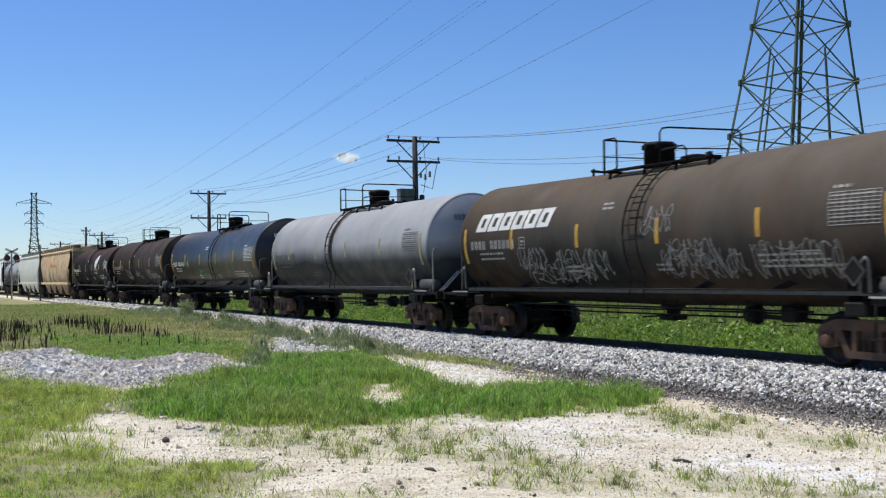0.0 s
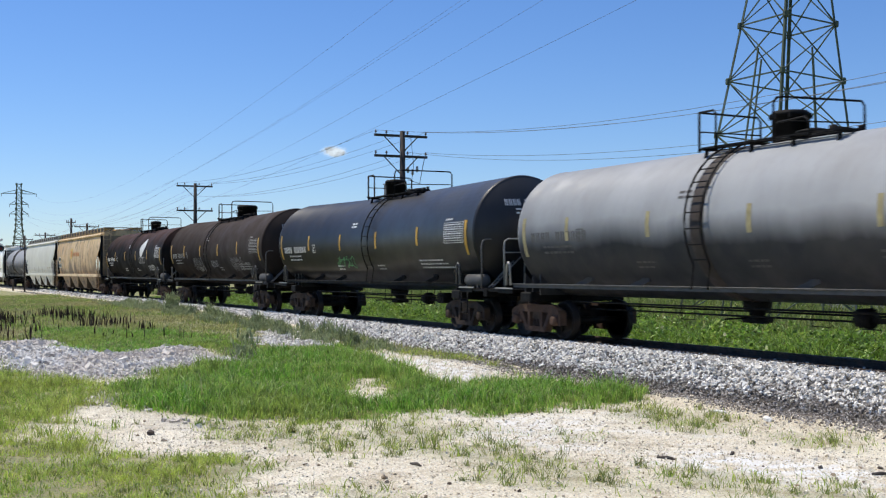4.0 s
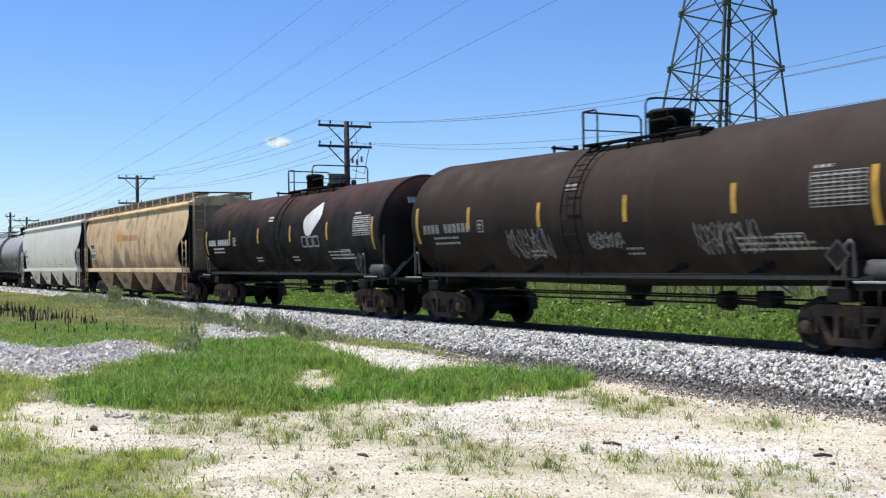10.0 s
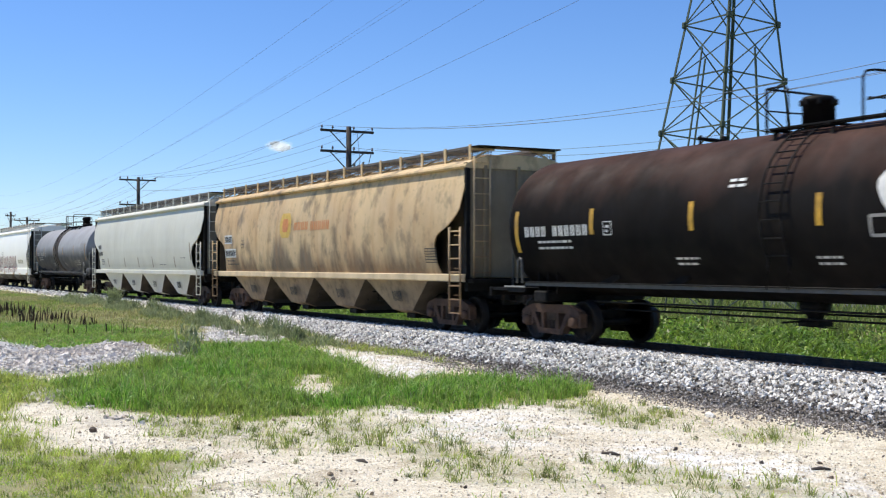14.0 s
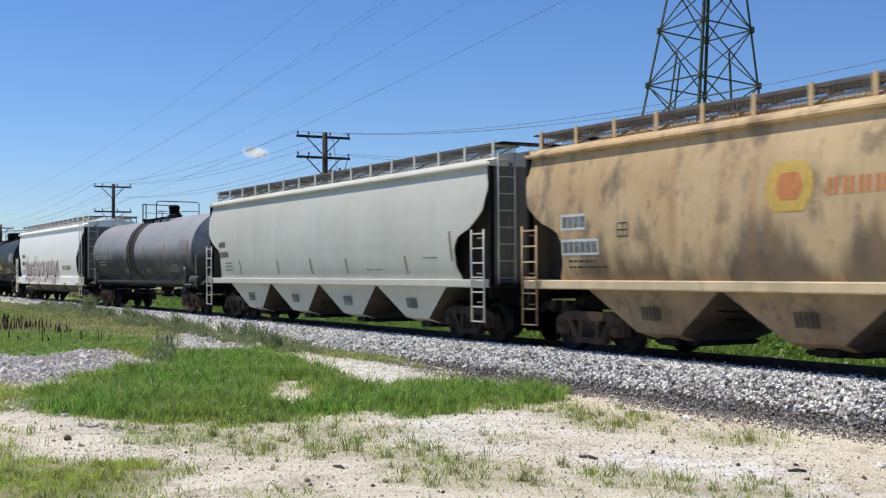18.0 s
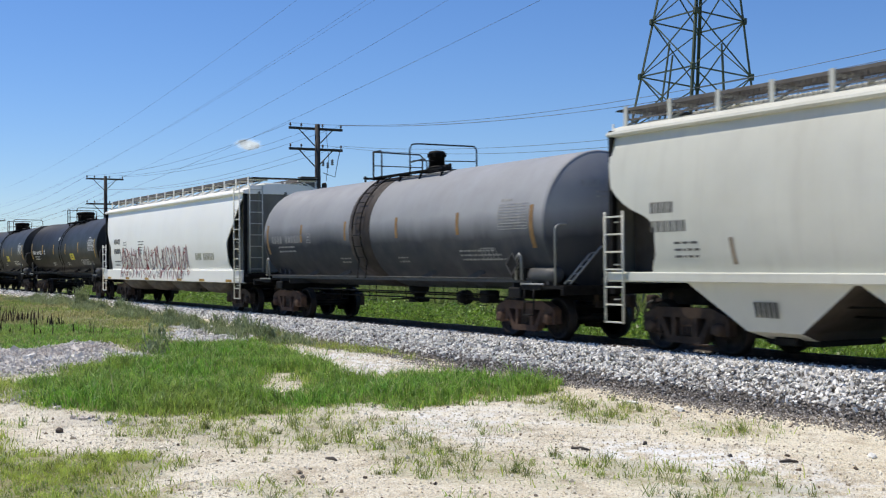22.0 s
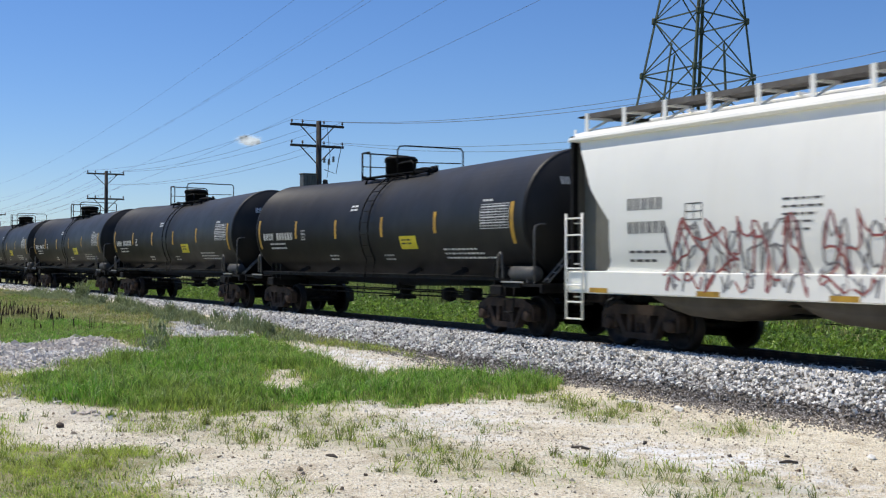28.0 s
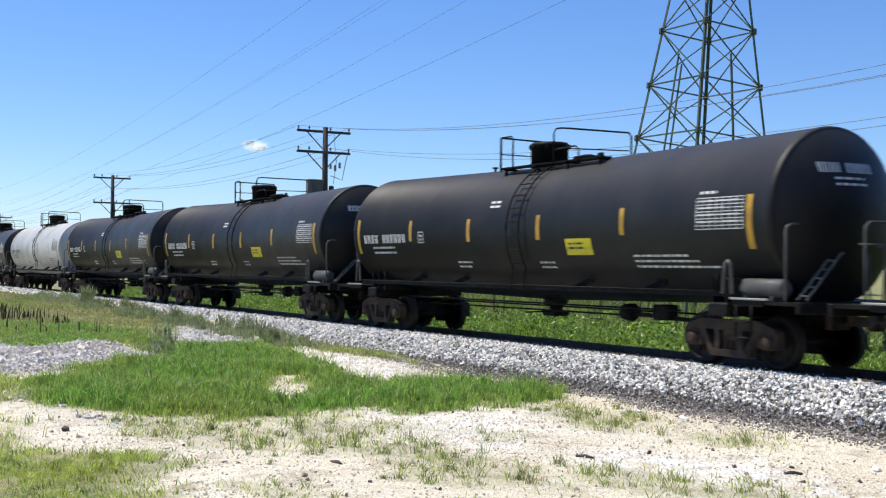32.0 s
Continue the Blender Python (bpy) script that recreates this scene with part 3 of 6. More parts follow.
    def lump(name, x, y, size, material, label, category, seed):
        q = random.Random(seed)
        bm = bmesh.new()
        bmesh.ops.create_icosphere(bm, subdivisions=2, radius=0.5)
        for v in bm.verts:
            v.co *= 0.8 + 0.4 * q.random()
            v.co = Vector((v.co.x * size[0], v.co.y * size[1], v.co.z * size[2]))
        ob = part(name, bm, material, None)
        ob.matrix_world = pose(x, y, float(ground_height(np.float64(x), np.float64(y))) + size[2] * 0.3, 0, 0, q.uniform(0, 180))
        tagged(ob, label, category, "loose stones and scraps")

    for i, (x, y, size) in enumerate(((-16.0, 3.5, (0.13, 0.11, 0.08)), (-13.0, 6.0, (0.05, 0.05, 0.03)), (-9.3, 9.9, (0.08, 0.05, 0.035)))):
        lump("loose_rock", x, y, size, M_DARK_ROCK, "dark brown rock lying on bare soil", "rock", 80 + i)
    for i, (x, y, size) in enumerate(((-13.2, 11.8, (0.26, 0.12, 0.09)), (-14.3, 11.8, (0.3, 0.12, 0.06)), (-8.9, 10.8, (0.16, 0.1, 0.07)))):
        lump("limestone_block", x, y, size, M_PALE_ROCK, "white limestone chunk beside the ballast foot", "stone", 85 + i)
    for x, y, turn, long in ((-11.1, 8.4, 25, 0.24), (-10.9, 9.2, -40, 0.18), (-9.0, 9.6, 60, 0.2), (-12.0, 5.6, 10, 0.22)):
        bm = bmesh.new()
        pipe(bm, [(-long / 2, 0, 0), (0, 0.015, 0.008), (long / 2, -0.01, 0)], [0.014, 0.022, 0.012], 6)
        ob = part("wood_scrap", bm, M_TIE, None)
        ob.matrix_world = pose(x, y, float(ground_height(np.float64(x), np.float64(y))) + 0.012, 0, 0, turn)
        tagged(ob, "dark weathered scrap of wood on pale soil", "wood scrap", "loose stones and scraps")

    for name, y in (("rail_1", TRACK - 0.755), ("rail_2", TRACK + 0.755)):
        bm = bmesh.new()
        prof = [(-0.07, -0.172), (0.07, -0.172), (0.07, -0.16), (0.012, -0.14), (0.012, -0.045), (0.036, -0.035), (0.036, -0.006), (0.026, 0), (-0.026, 0), (-0.036, -0.006), (-0.036, -0.035), (-0.012, -0.045), (-0.012, -0.14), (-0.07, -0.16)]
        a = [bm.verts.new((-690, y + u, w)) for u, w in prof]
        b = [bm.verts.new((90, y + u, w)) for u, w in prof]
        for i in range(len(prof)):
            bm.faces.new((a[i], b[i], b[(i + 1) % len(prof)], a[(i + 1) % len(prof)]))
        tagged(part(name, bm, M_RAIL, None), "rusty steel rail with a worn running surface", "rail", kind="structure")
    bm = bmesh.new()
    box(bm, (0, 0, 0), (0.22, 2.6, 0.17), bevel=0.012)
    track = tagged(empty("railway_track", pose(0, TRACK, 0)), "row of weathered timber ties bedded in ballast", "railway track", kind="structure")
    tie = part("tie", bm, M_TIE, track)
    tie.location = (-6, 0, -0.262)
    for i in range(1, 130):
        o = part("tie", tie.data, M_TIE, track)
        o.location, o.rotation_euler = (-6 - 0.52 * i, random.uniform(-0.04, 0.04), -0.262), (0, 0, random.uniform(-0.02, 0.02))


build_ground()
build_track()

# ---- grass and weeds ----


def blades(name, x, y, height, width, material, label, category, seed, lean=0.35, base=None):
    rng = np.random.default_rng(seed)
    k = len(x)
    a = rng.uniform(0, 2 * np.pi, k)
    side = np.stack([np.cos(a), np.sin(a), np.zeros(k)], -1) * width[:, None] * 0.5
    b = rng.uniform(0, 2 * np.pi, k)
    tilt = np.stack([np.cos(b), np.sin(b), np.zeros(k)], -1) * (height * lean * rng.uniform(0.1, 1.0, k))[:, None]
    p = np.stack([x, y, ground_height(x, y) - 0.01 if base is None else base], -1)
    up = np.zeros((k, 3))
    up[:, 2] = height
    mid = p + up * 0.6 + tilt * 0.4
    tip = p + up * rng.uniform(0.7, 1.0, k)[:, None] + tilt * 1.25
    v = np.stack([p - side, p + side, mid + side * 0.8, mid - side * 0.8, tip], 1)
    i = np.arange(k) * 5
    f = np.stack([i, i + 1, i + 2, i + 3], -1).tolist() + np.stack([i + 3, i + 2, i + 4], -1).tolist()
    return loose_mesh(name, v, f, material, label, category)


def sow(cover, x0, x1, y0, y1, k, seed, power=1.0):
    r = np.random.default_rng(seed)
    x, y = r.uniform(x0, x1, k), r.uniform(y0, y1, k)
    # blades stand in tufts
    tx, ty = r.normal(0, 0.035, k), r.normal(0, 0.035, k)
    g = 0.16
    x = np.where(r.random(k) < 0.6, np.round(x / g) * g + tx + 0.07 * np.sin(np.round(y / g) * 12.9), x)
    y = np.where(r.random(k) < 0.6, np.round(y / g) * g + ty + 0.07 * np.sin(np.round(x / g) * 78.2), y)
    keep = r.random(k) < cover(x, y) ** power
    return x[keep], y[keep], r


M_LUSH = island_material("lush_green_grass", [(0.13, 0.33, 0.03), (0.28, 0.55, 0.075), (0.19, 0.44, 0.05), (0.44, 0.64, 0.14), (0.32, 0.55, 0.09), (0.66, 0.62, 0.32)], 0.5, 0.3, trans=0.45, patch=(0.42, 0.52, 0.12), patch_scale=0.3)
M_DRY = island_material("yellow_green_grass", [(0.32, 0.5, 0.06), (0.54, 0.68, 0.11), (0.68, 0.64, 0.26), (0.44, 0.62, 0.085), (0.24, 0.42, 0.045)], 0.55, 0.3, trans=0.4, patch=(0.6, 0.68, 0.15))
M_TUFT = island_material("olive_tussock_grass", [(0.18, 0.28, 0.045), (0.32, 0.42, 0.09), (0.5, 0.48, 0.2), (0.26, 0.38, 0.07), (0.42, 0.36, 0.17)], 0.6, 0.25, trans=0.35)
M_WEED = island_material("field_weeds", [(0.16, 0.32, 0.04), (0.32, 0.52, 0.07), (0.46, 0.58, 0.12), (0.11, 0.23, 0.03)], 0.5, 0.35, trans=0.4, patch=(0.2, 0.34, 0.05))
M_OLIVE = island_material("olive_field_weeds", [(0.18, 0.28, 0.05), (0.28, 0.36, 0.08), (0.4, 0.4, 0.15), (0.14, 0.22, 0.04)], 0.6, 0.3, trans=0.4, patch=(0.2, 0.3, 0.06))
M_VERGE = island_material("rough_verge_grass", [(0.2, 0.4, 0.05), (0.38, 0.5, 0.1), (0.56, 0.5, 0.22), (0.2, 0.42, 0.045), (0.5, 0.45, 0.2)], 0.55, 0.32, trans=0.4, patch=(0.58, 0.5, 0.25), patch_scale=0.16)
M_SAGE = island_material("grey_green_weeds", [(0.24, 0.3, 0.14), (0.34, 0.4, 0.2), (0.42, 0.46, 0.26), (0.19, 0.26, 0.11)], 0.7, 0.22, trans=0.35, patch=(0.38, 0.44, 0.22))
M_DOCK = island_material("dark_seed_stems", [(0.035, 0.02, 0.015), (0.06, 0.03, 0.02), (0.05, 0.04, 0.02)], 0.8, 0.2)


def build_grass():
    lush = lambda x, y: inside(LUSH, x, y, 0.5, 1, 0.75) * (1 - 0.7 * step(0.3, 0.75, waves(x * 1.9, y * 2.3, 40))) * (1 - 0.95 * inside(BARE, x, y, 0.35, 9, 0.4)) * (1 - 0.95 * inside(CHALK, x, y, 0.35, 11, 0.4)) * (1 - 0.95 * inside(SPOIL, x, y, 0.4, 12, 0.5)) * (1 - 0.8 * inside(HEAP, x, y, 0.3, 10, 0.4))
    x, y, r = sow(lush, -31, -14, 3, 13.5, 150000, 21)
    tall = np.clip(0.62 + 0.5 * waves(x * 0.9, y * 0.9, 2) + 0.3 * waves(x * 3.1, y * 3.1, 6), 0.25, 1.5)
    blades("lush_grass", x, y, r.uniform(0.12, 0.5, len(x)) ** 1.05 * tall * (0.3 + 0.7 * lush(x, y)) * np.interp(x, [-30, -25], [0.35, 1.0]) * np.where(r.random(len(x)) < 0.04, 1.5, 1.0), r.uniform(0.009, 0.022, len(x)), M_LUSH, "patch of lush green grass on limestone soil", "grass", 22, 0.75)
    behind = lambda x, y: inside(BEHIND, x, y, 0.5, 20, 0.5)
    x, y, r = sow(behind, -41, -26, 4, 10.5, 60000, 61)
    blades("strip_grass", x, y, r.uniform(0.07, 0.24, len(x)) * np.clip(0.8 + 0.4 * waves(x, y, 3), 0.3, 1.4), r.uniform(0.012, 0.026, len(x)), M_LUSH, "strip of green grass behind the gravel heap", "grass", 62, 0.8)
    rest = lambda x, y: np.where(y < TRACK - 2.5, grass_cover(x, y), 0) * (1 - 0.9 * lush(x, y))
    x, y, r = sow(lambda x, y: rest(x, y) * np.clip(0.75 + 0.9 * waves(x * 2.4, y * 2.4, 44), 0.05, 1.0) * np.where(y < 4.2, 1.0, 0.5), -27, -6, -1, 13, 420000, 23, 1.1)
    blades("yellow_grass", x, y, r.uniform(0.03, 0.17, len(x)) * np.interp(x, [-18, -14.5], [1.8, 1.0]) * np.clip(0.75 + 0.5 * waves(x * 1.4, y * 1.4, 4) + 0.3 * waves(x * 4, y * 4, 7), 0.25, 1.6), r.uniform(0.006, 0.015, len(x)), M_DRY, "short yellow-green grass in sparse tufts", "grass", 24, 1.1)
    # tussocks of longer blades on the open soil, fanned out from their roots
    r = np.random.default_rng(70)
    cx, cy = r.uniform(-17.5, -6.5, 9000), r.uniform(3.2, 12.3, 9000)
    cover = np.where((cy > 4.0) & (cy < TRACK - 2.9), grass_cover(cx, cy) * (1 - lush(cx, cy)), 0) + 0.006
    keep = r.random(9000) < np.where(cy < TRACK - 2.9, cover * 0.3, 0)
    cx, cy = cx[keep], cy[keep]
    n = r.integers(8, 34, len(cx))
    x, y = np.repeat(cx, n), np.repeat(cy, n)
    big = np.repeat(r.uniform(0.45, 1.35, len(cx)), n)
    x, y = x + r.normal(0, 0.035, len(x)) * big, y + r.normal(0, 0.035, len(x)) * big
    blades("tussocks", x, y, r.uniform(0.05, 0.19, len(x)) * big, r.uniform(0.004, 0.01, len(x)), M_TUFT, "olive-green tufts of long grass on bare soil", "grass", 71, 1.25)
    x, y, r = sow(rest, -90, -24, -1, 13.0, 150000, 25)
    blades("verge_grass", x, y, r.uniform(0.06, 0.22, len(x)) * (0.8 + 0.5 * waves(x * 0.8, y * 0.8, 5)), r.uniform(0.012, 0.026, len(x)), M_VERGE, "rough yellow-green grass along the railway verge", "grass", 26, 0.9)
    field = lambda x, y: step(TRACK + 1.2, TRACK + 2.2, y)
    x, y, r = sow(field, -90, -6, TRACK + 1.2, TRACK + 9, 150000, 27)
    blades("field_weeds", x, y, r.uniform(0.12, 0.45, len(x)) * np.clip(0.8 + 0.45 * waves(x * 0.6, y * 0.6, 8) + 0.3 * waves(x * 2.1, y * 2.1, 9), 0.3, 1.7) * np.interp(y, [TRACK + 1.2, TRACK + 3, TRACK + 6], [0.4, 0.7, 1.3]), r.uniform(0.02, 0.05, len(x)), M_WEED, "dense bright green weeds behind the railway", "weeds", 28, 0.9)
    leaf = lambda x, y: step(-0.1, 0.5, waves(x * 1.1, y * 1.3, 23))
    x, y, r = sow(leaf, -75, -8, TRACK + 3.2, TRACK + 9, 60000, 35)
    top = r.uniform(0.1, 0.75, len(x)) * np.clip(0.8 + 0.5 * waves(x * 0.8, y * 0.8, 24), 0.3, 1.4)
    blades("leafy_weeds", x, y, r.uniform(0.05, 0.12, len(x)), r.uniform(0.05, 0.1, len(x)), M_WEED, "broad-leaved green weeds behind the railway", "weeds", 36, 2.2, base=-0.52 + top)
    back = lambda x, y: 0.55 + 0.45 * waves(x * 0.5, y * 0.5, 19)
    x, y, r = sow(back, -110, -8, TRACK + 8, TRACK + 40, 110000, 29)
    blades("tall_weeds", x, y, r.uniform(0.3, 0.85, len(x)) * (0.9 + 0.3 * waves(x * 0.4, y * 0.4, 9)), r.uniform(0.03, 0.08, len(x)), M_OLIVE, "tall olive-green weeds in the field behind the railway", "weeds", 30, 0.6)
    toe = lambda x, y: step(0.0, 0.45, waves(x * 0.9, y * 1.4, 15)) * np.interp(x, [-62, -34, -30, -26], [1, 1, 0.5, 0])
    x, y, r = sow(toe, -64, -26, 11.2, 13.1, 42000, 31)
    blades("grey_weeds", x, y, r.uniform(0.08, 0.38, len(x)) * np.clip(0.8 + 0.5 * waves(x * 2, y * 2, 16), 0.3, 1.5), r.uniform(0.012, 0.03, len(x)), M_SAGE, "clumps of grey-green weeds at the foot of the ballast", "weeds", 32, 0.8)
    r = np.random.default_rng(55)
    cx, cy, cz, hh = [], [], [], []
    for i in range(22):
        n, wide = int(r.integers(150, 330)), r.uniform(0.25, 0.6)
        px, py = -27.5 - 1.65 * i + r.uniform(-0.7, 0.7), 12.15 + r.uniform(-0.45, 0.45) + (0.0 if i < 12 else 0.2)
        a, d = r.uniform(0, 2 * np.pi, n), wide * np.sqrt(r.random(n))
        x, y = px + d * np.cos(a), py + d * np.sin(a) * 0.8
        top = r.uniform(0.6, 1.15) * 0.52 * np.sqrt(np.clip(1.15 - (d / wide) ** 2, 0.1, 1))
        lift = top * r.uniform(0.0, 0.75, n)
        cx.append(x), cy.append(y), hh.append(np.maximum(0.08, top * r.uniform(0.3, 0.6, n)))
        cz.append(np.maximum(ground_height(x, y), ballast_height(y)) - 0.01 + lift)
    cx, cy, cz, hh = (np.concatenate(v) for v in (cx, cy, cz, hh))
    blades("weed_clumps", cx, cy, hh, r.uniform(0.015, 0.04, len(cx)), M_SAGE, "rounded grey-green weed clumps along the ballast foot", "weeds", 56, 1.0, base=cz)
    dock = lambda x, y: step(0.2, 0.7, waves(x * 1.3, y * 1.1, 17))
    x, y, r = sow(lambda x, y: dock(x, y) * np.interp(x, [-41, -37], [1, 0.3]), -50, -33, 2.0, 8.4, 5000, 33)
    blades("dead_dock_stems", x, y, r.uniform(0.2, 0.6, len(x)), r.uniform(0.02, 0.06, len(x)), M_DOCK, "dark brown seed stems standing in the grass", "weeds", 34, 0.25)
    r = np.random.default_rng(41)
    for px, py, n, h in ((-26.3, 7.95, 90, 0.8), (-25.8, 7.7, 50, 0.5), (-52.5, 12.4, 260, 0.9), (-48, 12.2, 120, 0.5)):
        x, y = px + r.normal(0, 0.14, n), py + r.normal(0, 0.14, n)
        g = ground_height(x, y)
        blades("tall_weed", x, y, r.uniform(0.2, 0.5, n) * h, r.uniform(0.02, 0.05, n), M_SAGE, "tall leafy grey-green weed at the gravel edge", "weed", 42, 1.1, base=g + r.uniform(0, 0.65, n) * h)


build_grass()

# ---- rolling stock: shared pieces ----
CARS = []      # (car, middle of the car along the train)
WHEELSETS = []  # (wheelset, place on its truck)


def b_side_frame(bm):
    """Cast side frame of a truck, 2.3 m long, its middle plane at y = 0."""
    # top chord, jaws and tension members, so that the frame keeps its windows
    slab(bm, [(-1.1, 0.6), (-0.68, 0.64), (0.68, 0.64), (1.1, 0.6), (1.06, 0.7), (0.7, 0.82), (-0.7, 0.82), (-1.06, 0.7)], -0.1, 0.1)
    slab(bm, [(-0.45, 0.18), (0.45, 0.18), (0.42, 0.3), (-0.42, 0.3)], -0.1, 0.1)
    for s in (-1, 1):
        a = [(s * 0.72, 0.66), (s * 0.6, 0.66), (s * 0.32, 0.22), (s * 0.46, 0.19)]
        slab(bm, a if s > 0 else a[::-1], -0.09, 0.09)
        box(bm, (s * 0.28, 0, 0.47), (0.1, 0.2, 0.36))
        box(bm, (s * 1.08, 0, 0.5), (0.08, 0.18, 0.3))
        box(bm, (s * 0.7, 0, 0.52), (0.08, 0.18, 0.3))


def b_spring(bm):
    for x in (-0.14, 0.0, 0.14):
        lathe(bm, [(0.3 + 0.03 * k, 0.062 if k % 2 else 0.05) for k in range(10)], "Z", 8, (x, 0, 0))


def b_bearing(bm):
    lathe(bm, [(-0.16, 0.05), (-0.155, 0.1), (-0.1, 0.125), (0.1, 0.125), (0.12, 0.1)], "Y", 14)
    box(bm, (0, 0, 0.14), (0.24, 0.18, 0.08))


def b_bolster(bm):
    box(bm, (0, 0, 0.58), (0.38, 2.1, 0.22), bevel=0.03)
    lathe(bm, [(0.69, 0.2), (0.76, 0.2)], "Z", 16)
    for s in (-1, 1):
        box(bm, (0, s * 0.63, 0.73), (0.2, 0.16, 0.07))


def b_wheelset(bm):
    pipe(bm, [(0, -1.0, 0), (0, 1.0, 0)], 0.08, 10)
    for s in (-1, 1):
        lathe(bm, [(s * d, r) for d, r in ((0.66, 0.485), (0.69, 0.49), (0.7, 0.46), (0.83, 0.455), (0.83, 0.39), (0.79, 0.37), (0.77, 0.16), (0.85, 0.14), (0.86, 0.08), (0.67, 0.1), (0.7, 0.37), (0.66, 0.4))], "Y", 28)
        for k in range(3):
            a = 2 * math.pi * k / 3
            box(bm, (math.sin(a) * 0.26, s * 0.8, math.cos(a) * 0.26), (0.05, 0.02, 0.05))


def b_brake_beam(bm):
    beam(bm, (0, -0.8, 0), (0, 0.8, 0), 0.07, 0.09)
    for s in (-1, 1):
        box(bm, (0.02, s * 0.75, 0), (0.09, 0.1, 0.3), bevel=0.02)


def truck(car, x, dusty=False):
    t = part("truck", kit("truck_bolster", b_bolster, M_TRUCK), None, car)
    t.location = (x, 0, 0)
    mat = M_TRUCK_GREY if dusty else M_TRUCK
    for s in (-1, 1):
        f = part("side_frame", kit("side_frame" + mat.name, b_side_frame, mat), None, t)
        f.location = (0, s * 0.99, 0)
        sp = part("spring", kit("truck_spring", b_spring, M_TRUCK), None, t)
        sp.location = (0, s * 0.99, 0)
        for e in (-1, 1):
            b = part("bearing_cap", kit("bearing" + mat.name, b_bearing, mat), None, t)
            b.location, b.rotation_euler = (e * 0.89, s * 1.0, 0.457), (0, 0, 0 if s < 0 else math.pi)
    for e in (-1, 1):
        w = part("wheelset", kit("wheelset", b_wheelset, M_WHEEL), None, t)
        w.location = (e * 0.89, 0, 0.457)
        WHEELSETS.append((w, (e * 0.89, 0, 0.457)))
        br = part("brake_beam", kit("brake_beam", b_brake_beam, M_TRUCK), None, t)
        br.location, br.rotation_euler = (e * 0.36, 0, 0.38), (0, 0, 0 if e > 0 else math.pi)
    return t


def b_coupler(bm):
    box(bm, (-0.35, 0, 0), (0.75, 0.14, 0.16))
    box(bm, (0.02, 0.06, 0), (0.22, 0.16, 0.28), bevel=0.03)
    box(bm, (0.08, -0.1, 0), (0.16, 0.12, 0.26), bevel=0.03)
    box(bm, (-0.75, 0, 0.02), (0.12, 0.5, 0.36), bevel=0.02)


def b_hose(bm):
    pipe(bm, [(-0.3, 0.3, 0.05), (-0.1, 0.32, -0.02), (0.02, 0.3, -0.22), (0.06, 0.22, -0.4), (0.09, 0.12, -0.45)], 0.028, 6)


def couplers(car, half):
    for s in (-1, 1):
        c = part("coupler", kit("coupler", b_coupler, M_TRUCK), None, car)
        c.location, c.rotation_euler = (s * (half - 0.05), 0, 0.85), (0, 0, 0 if s > 0 else math.pi)
        h = part("brake_hose", kit("brake_hose", b_hose, M_BLACK_MARK), None, car)
        h.location, h.rotation_euler = (s * (half - 0.1), 0, 0.85), (0, 0, 0 if s > 0 else math.pi)


# ---- markings that lie on a curved side ----


class Side:
    """The near side of a car: where a point (x, z) of it lies, lifted off the plate by a few millimetres."""

    def __init__(self, at):
        self.at = at

    def patch(self, bm, x0, x1, z0, z1, slant=0.0):
        k = max(1, int(abs(z1 - z0) / 0.12))
        rows = []
        for i in range(k + 1):
            z = z0 + (z1 - z0) * i / k
            d = slant * (z - z0)
            rows.append([bm.verts.new(self.at(x + d, z)) for x in (x0, x1)])
        for a, b in zip(rows, rows[1:]):
            bm.faces.new((a[0], a[1], b[1], b[0]))

    def shape(self, bm, pts):
        bm.faces.new([bm.verts.new(self.at(x, z)) for x, z in pts])

    def text(self, bm, x0, z, h, n, w=None, gap=0.28, slant=0.0):
        """A line of plain bars, one for a character."""
        w = w or h * 0.62
        for i in range(n):
            if n > 6 and i == 4:
                continue
            for a in (0.0, 0.62):
                self.patch(bm, x0 + (i + a * (1 - gap)) * w, x0 + (i + (a + 0.38) * (1 - gap)) * w, z - h / 2, z + h / 2, slant)

    def lines(self, bm, x0, x1, z, rows, h=0.035, pitch=0.085, seed=1):
        """Small print: rows of thin bars of uneven length."""
        r = random.Random(seed)
        for i in range(rows):
            x = x0
            end = x0 + (x1 - x0) * r.uniform(0.6, 1.0)
            while x < end:
                w = r.uniform(0.06, 0.2)
                self.patch(bm, x, min(x + w, end), z - i * pitch - h, z - i * pitch)
                x += w + 0.04

    def outline(self, bm, x0, x1, z0, z1, w=0.018, rows=0, cols=0):
        for i in range(rows + 2):
            z = z0 + (z1 - z0) * i / (rows + 1)
            self.patch(bm, x0, x1, z - w / 2, z + w / 2)
        for i in range(cols + 2):
            x = x0 + (x1 - x0) * i / (cols + 1)
            self.patch(bm, x - w / 2, x + w / 2, z0, z1)

    def scrawl(self, bm, x0, x1, z0, z1, n, seed, w=0.03):
        """Loops of spray paint as ribbons."""
        r = random.Random(seed)
        for i in range(n):
            cx, cz = x0 + (x1 - x0) * (i + 0.5) / n, (z0 + z1) / 2
            rx, rz = (x1 - x0) / n * r.uniform(0.45, 0.8), (z1 - z0) / 2
            ph, f1, f2 = r.uniform(0, 6), r.choice((1, 2)), r.choice((2, 3))
            pts = []
            for k in range(26):
                a = k / 25 * 2 * math.pi
                pts.append((cx + rx * (math.sin(a * f1 + ph) * 0.7 + 0.3 * math.sin(a * 3 + ph)), cz + rz * (math.cos(a * f2 / 2 + ph) * 0.75 + 0.25 * math.sin(a * 4))))
            prev = None
